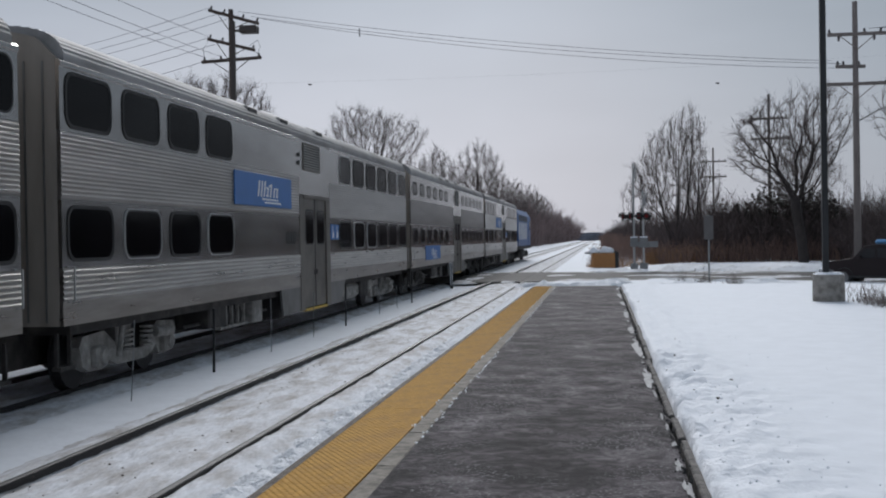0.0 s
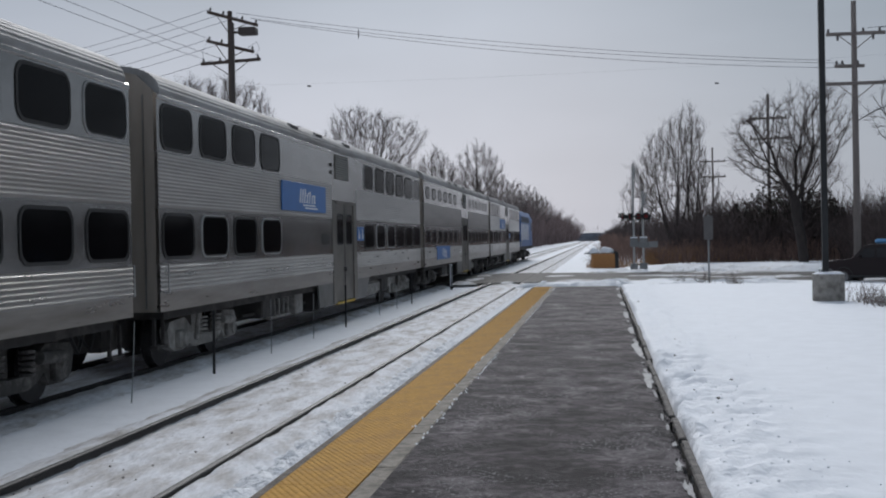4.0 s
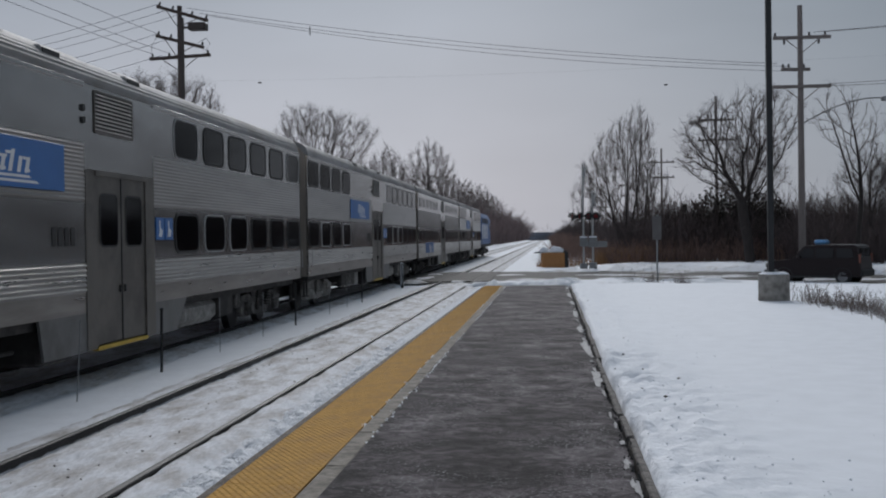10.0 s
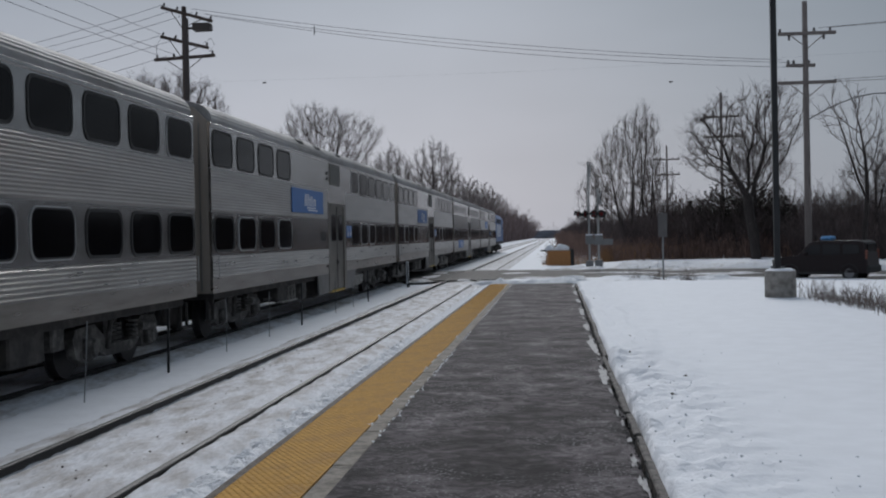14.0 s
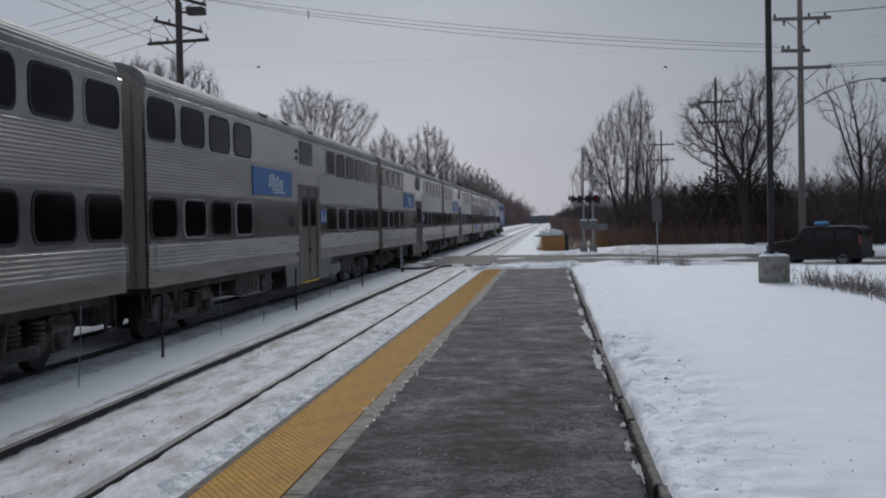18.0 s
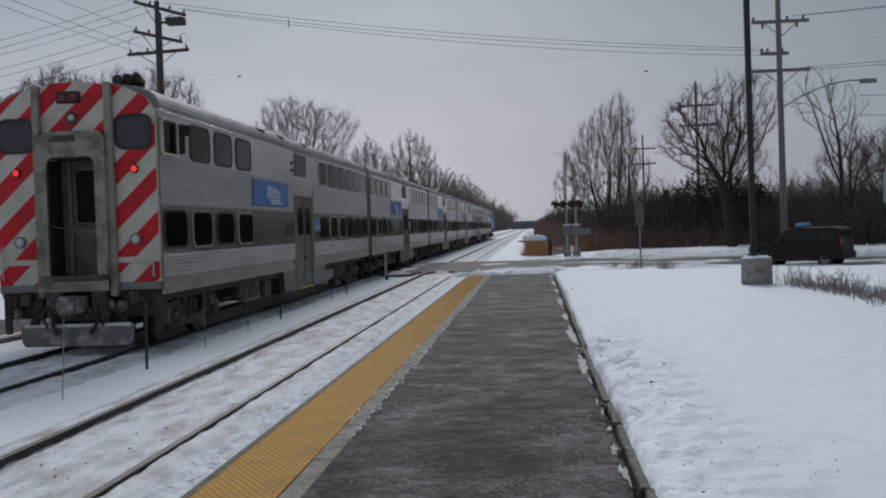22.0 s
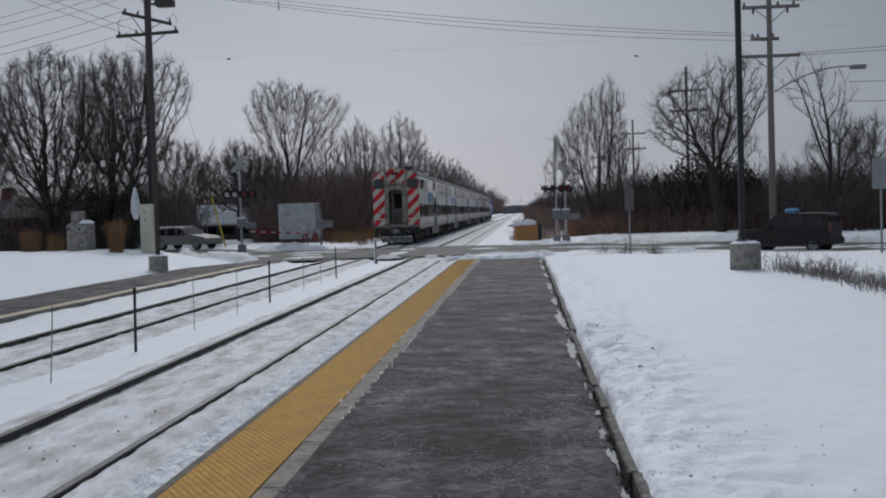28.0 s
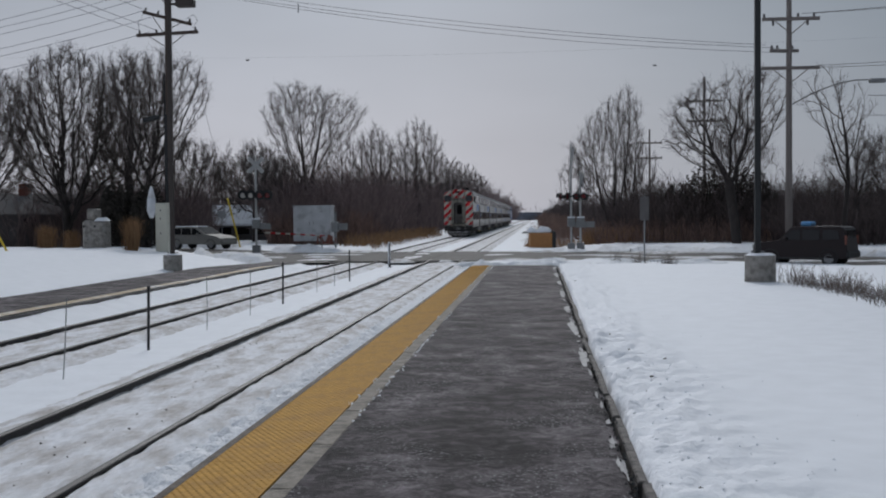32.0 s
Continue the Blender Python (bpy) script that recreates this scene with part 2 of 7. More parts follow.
TRUCK_PALE = mat("truck_iron_pale", (0.20, 0.19, 0.178), 0.8, 0.1, var=0.3, scale=9.0, col2=(0.36, 0.345, 0.325), mix_scale=2.6, mix_lo=0.40, mix_hi=0.65, bump=0.4)
UNDER = mat("underfloor_grime", (0.028, 0.025, 0.024), 0.85, var=0.3, scale=5.0, col2=(0.06, 0.054, 0.05), mix_scale=2.0)
RUSTRED = mat("rusty_red", (0.20, 0.075, 0.055), 0.8, var=0.25, scale=8.0)
DOOR_MAT = mat("door_leaf", (0.145, 0.132, 0.117), 0.45, 0.4, var=0.1, scale=1.5, col2=(0.095, 0.086, 0.076), mix_scale=1.2)
STEP_YEL = mat("step_yellow", (0.55, 0.37, 0.05), 0.6, var=0.2)
RED = mat("stripe_red", (0.60, 0.010, 0.020), 0.4, var=0.1, scale=5.0, col2=(0.44, 0.012, 0.018), mix_scale=2.0, spec=0.3)
WHITE = mat("stripe_white", (0.56, 0.53, 0.46), 0.5, var=0.08, scale=4.0, col2=(0.40, 0.37, 0.31), mix_scale=1.8, mix_lo=0.5, mix_hi=0.75, spec=0.3)
LAMP_RED = mat("red_lamp", (0.5, 0.01, 0.01), 0.3, var=0, emit=(1.0, 0.03, 0.04, 0.8))
LAMP_OFF = mat("lamp_lens", (0.45, 0.45, 0.42), 0.15, 0.3, var=0.05)
LENS_DARK = mat("dark_red_lens", (0.16, 0.010, 0.012), 0.2, var=0)
LOCO_BLUE = mat("locomotive_blue", (0.03, 0.115, 0.33), 0.4, var=0.1, scale=2.0)
WOOD = mat("pole_wood", (0.062, 0.045, 0.038), 0.85, var=0.25, scale=6.0, stretch=(3, 3, 0.3), bump=0.5, bump_scale=14.0)
WOOD_GREY = mat("weathered_pole", (0.20, 0.175, 0.165), 0.85, var=0.22, scale=6.0, stretch=(3, 3, 0.3), bump=0.5, bump_scale=14.0)
BRONZE = mat("bronze_pole", (0.045, 0.035, 0.031), 0.6, 0.1, var=0.1, scale=2.0)
BLACK_STEEL = mat("black_steel", (0.022, 0.023, 0.025), 0.5, 0.3, var=0.15, scale=3.0)
GALV = mat("galvanised", (0.24, 0.245, 0.25), 0.55, 0.4, var=0.14, scale=4.0)
SILVER_BOX = mat("aluminium_cabinet", (0.46, 0.48, 0.50), 0.45, 0.6, var=0.14, scale=1.5, col2=(0.24, 0.25, 0.26), mix_scale=1.2, mix_lo=0.5, mix_hi=0.7)
BEIGE = mat("beige_cabinet", (0.56, 0.55, 0.47), 0.6, var=0.07, scale=2.5)
PORCELAIN = mat("insulator", (0.10, 0.09, 0.09), 0.3, var=0.1)
WIRE = mat("wire", (0.05, 0.05, 0.055), 0.6, var=0.0)
BARK = mat("bark", (0.038, 0.031, 0.029), 0.9, var=0.3, scale=5.0, stretch=(2, 2, 0.5), bump=0.5, bump_scale=10.0)
TWIG = mat("twigs", (0.098, 0.079, 0.075), 0.9, var=0.0, island=0.35)
SCRUB = mat("dark_scrub", (0.088, 0.066, 0.064), 0.95, var=0.0, island=0.45)
BRUSH = mat("brush_twigs", (0.190, 0.142, 0.138), 0.95, var=0.0, island=0.45)
BRUSH_RED = mat("red_brush", (0.20, 0.128, 0.105), 0.95, var=0.0, island=0.45)
# bluish grey base colour carries the haze of distance
HAZED_WOOD = mat("hazed_woods", (0.15, 0.16, 0.19), 1.0, var=0.3, scale=0.15)
EVERGREEN = mat("evergreen", (0.042, 0.036, 0.030), 0.9, var=0.0, island=0.5)
DRY_GRASS = mat("dry_grass", (0.30, 0.175, 0.090), 0.9, var=0.0, island=0.5)
DRY_STEM = mat("dry_stems", (0.17, 0.138, 0.125), 0.9, var=0.0, island=0.45)
ORANGE = mat("orange_wood", (0.42, 0.20, 0.075), 0.75, var=0.15, scale=6.0, stretch=(1, 1, 4))
SUV_PAINT = mat("maroon_paint", (0.016, 0.010, 0.011), 0.4, 0.0, var=0.06, spec=0.25)
CAR_SILVER = mat("silver_paint", (0.24, 0.232, 0.215), 0.62, 0.1, var=0.10, spec=0.12)
# matt grey stands in for clear glass, so the sun leaves no glint
DULL_GLASS = mat("dull_windscreen", (0.085, 0.088, 0.092), 0.75, var=0.25, scale=5.0, spec=0.03)
RUBBER = mat("tyre", (0.025, 0.025, 0.026), 0.85, var=0.2, scale=10.0)
HUB = mat("wheel_cover", (0.22, 0.22, 0.225), 0.45, 0.6, var=0.1)
BLUE_PLASTIC = mat("blue_plastic", (0.12, 0.33, 0.62), 0.4, var=0.08)
YEL_PLASTIC = mat("yellow_guard", (0.72, 0.52, 0.04), 0.5, var=0.06)
SIDING = mat("house_siding", (0.12, 0.11, 0.11), 0.8, var=0.12, scale=3.0, stretch=(1, 1, 8))
SHINGLE = mat("roof_shingle", (0.13, 0.125, 0.125), 0.9, var=0.2, scale=6.0)
SIGN_BACK = mat("sign_back", (0.105, 0.098, 0.098), 0.6, 0.2, var=0.15, scale=4.0)
TARP = mat("white_cover", (0.72, 0.74, 0.78), 0.6, var=0.05, scale=3.0)
MUD = mat("frozen_dirt", (0.16, 0.14, 0.125), 0.9, var=0.3, scale=9.0)
SIDE_KERB = mat("dirty_kerb", (0.17, 0.152, 0.14), 0.85, var=0.3, scale=16.0, bump=0.8, bump_scale=40.0, col2=(0.06, 0.055, 0.052), mix_scale=6.0, mix_lo=0.42, mix_hi=0.62)
OLD_ICE = mat("old_ice", (0.36, 0.355, 0.36), 0.7, var=0.2, scale=22.0, bump=0.6, bump_scale=30.0, col2=(0.20, 0.19, 0.19), mix_scale=9.0, mix_lo=0.45, mix_hi=0.7)
SIG_GREY = mat("signal_grey", (0.42, 0.42, 0.42), 0.5, 0.2, var=0.12, scale=4.0)
KERB = mat("kerb_concrete", (0.28, 0.245, 0.205), 0.85, var=0.25, scale=18.0, bump=0.7, bump_scale=40.0, col2=(0.155, 0.135, 0.11), mix_scale=5.0)
CAKED = mat("snow_caked_iron", (0.16, 0.152, 0.145), 0.8, var=0.3, scale=6.0, col2=(0.42, 0.415, 0.41), mix_scale=3.5, mix_lo=0.50, mix_hi=0.68, bump=0.6)
EDGE_BROWN = mat("wet_brown_edge", (0.075, 0.054, 0.040), 0.8, var=0.3, scale=10.0, bump=0.8, bump_scale=30.0, col2=(0.13, 0.10, 0.078), mix_scale=4.0)


# ---- mesh helpers ----
def mesh_from(name, verts, faces, material, smooth=False):
    me = bpy.data.meshes.new(name)
    me.from_pydata([tuple(v) for v in verts], [], [tuple(f) for f in faces])
    me.materials.append(material)
    if smooth:
        me.polygons.foreach_set("use_smooth", [True] * len(me.polygons))
    me.update()
    return me


def part(name, data, material, parent=None, label="", m=None, smooth=False):
    """Links a bmesh, a (verts, faces) pair or a mesh as one object, under a thing or part."""
    if isinstance(data, bmesh.types.BMesh):
        me = bpy.data.meshes.new(name)
        bmesh.ops.recalc_face_normals(data, faces=data.faces)
        data.to_mesh(me)
        data.free()
        me.materials.append(material)
        if smooth:
            me.polygons.foreach_set("use_smooth", [True] * len(me.polygons))
    elif isinstance(data, tuple):
        me = mesh_from(name, data[0], data[1], material, smooth)
    else:
        me = data
    ob = new(name, me)
    if parent is not None:
        ob.parent = parent
    if m is not None:
        ob.matrix_basis = m
    if label:
        ob["label"] = label
    return ob


def empty(name, m=None):
    ob = new(name)
    if m is not None:
        ob.matrix_basis = m
    return ob


def add_box(bm, x0, x1, y0, y1, z0, z1, bevel=0.0, m=None):
    mm = Matrix.LocRotScale(((x0 + x1) / 2, (y0 + y1) / 2, (z0 + z1) / 2), None, (abs(x1 - x0), abs(y1 - y0), abs(z1 - z0)))
    r = bmesh.ops.create_cube(bm, size=1.0, matrix=mm)
    vs = r["verts"]
    if bevel > 0:
        es = list({e for v in vs for e in v.link_edges})
        rb = bmesh.ops.bevel(bm, geom=es, offset=bevel, segments=1, affect="EDGES")
        vs = list({v for f in rb["faces"] for v in f.verts} | {v for v in vs if v.is_valid})
    if m is not None:
        bmesh.ops.transform(bm, matrix=m, verts=[v for v in vs if v.is_valid])
    return bm


def box(x0, x1, y0, y1, z0, z1, bevel=0.0):
    return add_box(bmesh.new(), x0, x1, y0, y1, z0, z1, bevel)


def add_cyl(bm, a, b, r0, r1=None, n=12, caps=True):
    """A tapered cylinder from a to b."""
    a, b = Vector(a), Vector(b)
    r1 = r0 if r1 is None else r1
    d = b - a
    mm = Matrix.Translation((a + b) / 2) @ d.to_track_quat("Z", "Y").to_matrix().to_4x4()
    bmesh.ops.create_cone(bm, cap_ends=caps, segments=n, radius1=r0, radius2=r1, depth=d.length, matrix=mm)
    return bm


def cyl(a, b, r0, r1=None, n=12):
    return add_cyl(bmesh.new(), a, b, r0, r1, n)


def tube(points, radius, n=4):
    """(verts, faces) of a tube along points; radius is a number or a list."""
    pts = [Vector(p) for p in points]
    vs, fs = [], []
    for i, p in enumerate(pts):
        d = (pts[min(i + 1, len(pts) - 1)] - pts[max(i - 1, 0)]).normalized()
        ref = Vector((0, 0, 1)) if abs(d.z) < 0.9 else Vector((1, 0, 0))
        u = d.cross(ref).normalized()
        w = d.cross(u)
        r = radius[i] if isinstance(radius, (list, tuple)) else radius
        for k in range(n):
            a = 2 * math.pi * k / n
            vs.append(p + (u * math.cos(a) + w * math.sin(a)) * r)
    for i in range(len(pts) - 1):
        for k in range(n):
            fs.append((i * n + k, i * n + (k + 1) % n, (i + 1) * n + (k + 1) % n, (i + 1) * n + k))
    fs.append(tuple(range(n))[::-1])
    fs.append(tuple((len(pts) - 1) * n + k for k in range(n)))
    return vs, fs


def extrude_y(profile, y0, y1, closed=True):
    """(verts, faces) of an (x, z) profile drawn along y."""
    n = len(profile)
    vs = [(x, y0, z) for x, z in profile] + [(x, y1, z) for x, z in profile]
    fs = []
    for i in range(n if closed else n - 1):
        j = (i + 1) % n
        fs.append((i, j, n + j, n + i))
    if closed:
        fs.append(tuple(range(n))[::-1])
        fs.append(tuple(range(n, 2 * n)))
    return vs, fs


def plate_yz(x, y0, y1, z0, z1, r, thick, n=4):
    """(verts, faces) of a plate with rounded corners that faces +x: its face lies at x."""
    pts = []
    for cy, cz, a0 in ((y1 - r, z1 - r, 0), (y0 + r, z1 - r, 90), (y0 + r, z0 + r, 180), (y1 - r, z0 + r, 270)):
        for k in range(n + 1):
            a = radians(a0 + 90 * k / n)
            pts.append((cy + r * math.cos(a), cz + r * math.sin(a)))
    c = len(pts)
    vs = [(x, y, z) for y, z in pts] + [(x - thick, y, z) for y, z in pts]
    fs = [tuple(range(c)), tuple(range(c, 2 * c))[::-1]]
    fs += [(i, c + i, c + (i + 1) % c, (i + 1) % c) for i in range(c)]
    return vs, fs


def ring_yz(x, y0, y1, z0, z1, r, w, thick, n=4):
    """(verts, faces) of a rounded frame of width w round an opening, facing +x."""
    def loop(g):
        pts = []
        for cy, cz, a0 in ((y1 - r, z1 - r, 0), (y0 + r, z1 - r, 90), (y0 + r, z0 + r, 180), (y1 - r, z0 + r, 270)):
            for k in range(n + 1):
                a = radians(a0 + 90 * k / n)
                pts.append((cy + (r + g) * math.cos(a), cz + (r + g) * math.sin(a)))
        return pts
    a, b = loop(0), loop(w)
    c = len(a)
    vs = [(x, *p) for p in a] + [(x, *p) for p in b] + [(x - thick, *p) for p in b] + [(x - thick, *p) for p in a]
    fs = []
    for i in range(c):
        j = (i + 1) % c
        for s0, s1 in ((0, 1), (1, 2), (2, 3), (3, 0)):
            fs.append((s0 * c + i, s1 * c + i, s1 * c + j, s0 * c + j))
    return vs, fs


def joined(*pairs):
    vs, fs = [], []
    for v, f in pairs:
        o = len(vs)
        vs += list(v)
        fs += [tuple(i + o for i in q) for q in f]
    return vs, fs


def sheet(xs, ys, height):
    """(verts, faces) of a grid over xs and ys with height(x, y) as numpy."""
    gx, gy = np.meshgrid(np.array(xs, float), np.array(ys, float))
    gz = height(gx, gy)
    nx, ny = len(xs), len(ys)
    vs = np.stack([gx.ravel(), gy.ravel(), gz.ravel()], 1).tolist()
    fs = [(j * nx + i, j * nx + i + 1, (j + 1) * nx + i + 1, (j + 1) * nx + i) for j in range(ny - 1) for i in range(nx - 1)]
    return vs, fs


def wavy(x, y, seed=0.0, f=1.0):
    """Cheap smooth noise from sines, about -1 to 1."""
    return (np.sin(x * 1.7 * f + 1.3 * seed + 1.1 * np.sin(y * 0.9 * f + seed)) + np.sin(y * 1.3 * f + 2.1 * seed + 1.4 * np.sin(x * 0.7 * f + 0.5)) + np.sin((x + y) * 2.9 * f + seed * 3.7) * 0.6 + np.sin((x * 0.6 - y) * 4.3 * f + seed) * 0.4) / 3.0


def lattice(x, y, seed=0.0):
    """Smooth value noise with one lump to the metre, -1 to 1."""
    def corner(i, j):
        q = np.sin(i * 127.1 + j * 311.7 + seed * 74.7) * 43758.5453
        return (q - np.floor(q)) * 2 - 1
    i, j = np.floor(x), np.floor(y)
    u, v = x - i, y - j
    u, v = u * u * (3 - 2 * u), v * v * (3 - 2 * v)
    return (corner(i, j) * (1 - u) + corner(i + 1, j) * u) * (1 - v) + (corner(i, j + 1) * (1 - u) + corner(i + 1, j + 1) * u) * v


def grain(x, y, seed=0.0):
    """Rough uneven noise, -1 to 1, new at each grid point."""
    q = np.sin(x * 127.1 + y * 311.7 + seed * 74.7) * 43758.5453
    return (q - np.floor(q)) * 2 - 1


def steps(*spans):
    """Grid lines: (start, end, step) spans in a row."""
    out = []
    for a, b, s in spans:
        k = max(1, round((b - a) / s))
        out += [a + (b - a) * i / k for i in range(k)]
    return out + [spans[-1][1]]


# ---- the lie of the land ----
NEAR_X, FAR_X = -4.335, -8.22      # centres of the two tracks
PLAT_Z = 0.20
ROAD_Y0, ROAD_Y1 = 50.5, 64.5


def road_mid(x):
    """The crossing road's middle line, y at x."""
    return 57.5 + np.where(x < -12, (-12 - x) * 0.9 * np.clip((-12 - x) / 5, 0, 1), 0) - np.where(x > 6, (x - 6) * 1.05 * np.clip((x - 6) / 8, 0, 1), 0)


def land(x, y):
    """Height of the snow."""
    z = np.full_like(x, -0.13)
    # right-hand field with the ploughed bank along the platform
    edge = 0.73 + 0.05 * lattice(y * 1.3, y * 0.2, 6.0) + 0.04 * lattice(y * 4.7, y * 0.3, 8.0)
    field = np.clip((x - edge + 0.02) / 0.06, 0, 1)
    # soft clods and hollows thrown up by the plough, fading into the smooth field
    fade = np.exp(-np.clip((x - 1.0) / (0.85 + 0.35 * lattice(y * 0.45, y * 0.1, 2.2)), 0, 9) ** 2)
    bank = 0.045 * np.exp(-((x - 1.15) / 0.65) ** 2) * (0.85 + 0.45 * lattice(x * 0.9, y * 0.6, 3.0))
    clods = 0.018 * lattice(x * 2.3, y * 1.4, 1.0) + 0.055 * np.maximum(0, lattice(x * 5.2 + y, y * 3.4 - x, 2.0)) ** 2 + 0.034 * lattice(x * 8.1 - y * 2, y * 5.6 + x * 2, 4.0) - 0.05 * np.maximum(0, lattice(x * 3.4, y * 2.8, 9.0) - 0.35)
    lump = (clods + 0.017 * grain(x, y) * (y < 46)) * fade
    zr = 0.195 + 0.045 * np.clip((x - 1) / 4, 0, 1) - 0.17 * np.clip((y - 36) / 8, 0, 1) * np.clip((x - 4) / 3, 0, 1) + bank + lump + 0.025 * wavy(x * 0.35, y * 0.3, 5.0)
    z = z * (1 - field) + zr * field
    # beyond the platform's end the ground falls to the road
    end = np.clip((y - 42.0) / 3.0, 0, 1) * (x > -2.7) * np.clip((x + 2.7) / 0.8, 0, 1)
    z_end = 0.05 + (0.20 * np.exp(-((y - 45.0) / 1.8) ** 2) + 0.07 * wavy(x * 1.1, y * 0.9, 7.0)) * np.clip((5.0 - x) / 2.5, 0.1, 1)
    z = z * (1 - end) + z_end * end
    # left side, beyond the far platform
    left = np.clip((-12.6 - x) / 1.5, 0, 1)
    zl = 0.12 + 0.55 * np.clip((-14.0 - x) / 6.0, 0, 1) * np.clip((62 - y) / 8, 0.15, 1) + 0.05 * wavy(x * 0.5, y * 0.4, 9.0) + 0.10 * np.exp(-((x + 13.6) / 0.7) ** 2) * (0.6 + 0.6 * wavy(x * 2, y * 1.5, 4.0))
    z = z * (1 - left) + zl * left
    # the road and what lies beyond
    rm = road_mid(x)
    on = np.clip((8.4 - np.abs(y - rm)) / 1.5, 0, 1)
    z = z * (1 - on) + (-0.12) * on
    berm = np.exp(-((y - rm - 9.2) / 1.3) ** 2) * 0.35 * (0.6 + 0.5 * wavy(x * 0.8, y * 0.8, 2.0)) * ((x > -0.5) | ((x < -11.5) & (x > -16)))
    beyond = np.clip((y - rm - 8.5) / 3.0, 0, 1) * ((x > -1.2) | (x < -11.3))
    beyond = beyond * np.where(x > -2, np.clip((x - 1.0) / 4.0, 0.1, 1), 1)
    berm = berm * np.where(x > -2, np.clip((x - 1.0) / 3.0, 0.1, 1), 1)
    z = z + berm + beyond * 0.22 * (1 - left) + beyond * (x > 1) * 0.05
    return z


def ground_z(x, y):
    return float(land(np.array([float(x)]), np.array([float(y)]))[0])


# ---- ground, road, tracks, platforms ----
gx = steps((-900, -120, 80), (-120, -40, 8), (-40, -14.5, 1.2), (-14.5, -11.5, 0.3), (-11.5, -2.7, 0.5), (-2.7, 0.5, 0.4), (0.5, 3.0, 0.07), (3.0, 8.0, 0.35), (8, 40, 1.3), (40, 120, 8), (120, 900, 80))
gy = steps((-600, -60, 60), (-60, 4, 4), (4, 18, 0.075), (18, 46, 0.3), (46, 90, 0.7), (90, 180, 5), (180, 3000, 140))
ground = part("ground", sheet(gx, gy, land), SNOW, smooth=True)
tagged(ground, "snow-covered ground reaching to the horizon", "ground", kind="structure")

# small snow clods along the ploughed bank
rng = random.Random(4)
vs, fs = [], []
for k in range(420):
    x, y = 0.72 + abs(rng.gauss(0, 0.8)), 5.5 + rng.random() ** 1.6 * 34
    r = rng.uniform(0.005, 0.016)
    z = ground_z(x, y) + r * 0.3
    o = len(vs)
    pts = [(r, 0, 0), (0, r, 0), (-r, 0, 0), (0, -r, 0), (0, 0, r), (0, 0, -r)]
    for p in pts:
        vs.append((x + p[0] * rng.uniform(0.6, 1.4), y + p[1] * rng.uniform(0.6, 1.4), z + p[2] * rng.uniform(0.5, 1.0)))
    fs += [(o + a, o + b, o + c) for a, b, c in ((0, 1, 4), (1, 2, 4), (2, 3, 4), (3, 0, 4), (1, 0, 5), (2, 1, 5), (3, 2, 5), (0, 3, 5))]
tagged(part("snow_clods", (vs, fs), SNOW), "small lumps of ploughed snow along the bank", "snow", kind="stuff")
vs, fs = [], []
for k in range(14):
    x, y = 0.75 + abs(rng.gauss(0, 0.55)), 7 + rng.random() * 24
    r = rng.uniform(0.012, 0.03)
    z = ground_z(x, y) + r * 0.5
    o = len(vs)
    for p in [(r, 0, 0), (0, r, 0), (-r, 0, 0), (0, -r, 0), (0, 0, r * 0.6), (0, 0, -r)]:
        vs.append((x + p[0] * rng.uniform(0.5, 1.6), y + p[1] * rng.uniform(0.5, 1.6), z + p[2]))
    fs += [(o + a, o + b, o + c) for a, b, c in ((0, 1, 4), (1, 2, 4), (2, 3, 4), (3, 0, 4), (1, 0, 5), (2, 1, 5), (3, 2, 5), (0, 3, 5))]
tagged(part("asphalt_crumbs", (vs, fs), MUD), "dark crumbs thrown onto the snow bank", "debris", kind="stuff")

# the crossing road
rx = steps((-120, -30, 3), (-30, 40, 0.8), (40, 120, 3))
mids = road_mid(np.array(rx))
vs, fs = [], []
cross = [-7.2, -5.5, -3.5, -1.5, 0, 1.5, 3.5, 5.5, 7.2]
for x, m in zip(rx, mids):
    for c in cross:
        d = c + 0.35 * wavy(np.array(x * 0.7), np.array(c), 3.0) * (abs(c) > 7)
        vs.append((x, float(m + d), 0.015 - 0.0006 * c * c))
nc = len(cross)
for i in range(len(rx) - 1):
    for j in range(nc - 1):
        fs.append((i * nc + j, (i + 1) * nc + j, (i + 1) * nc + j + 1, i * nc + j + 1))
tagged(part("road", (vs, fs), ROAD_MAT, smooth=True), "salt-stained asphalt road with packed snow", "road", kind="structure")


def rail_profile(x):
    pts = [(-0.07, -0.17), (-0.07, -0.155), (-0.012, -0.14), (-0.012, -0.045), (-0.036, -0.03), (-0.036, -0.006), (-0.026, 0.0)]
    return [(x + a, b) for a, b in pts] + [(x - a, b) for a, b in pts[::-1]]


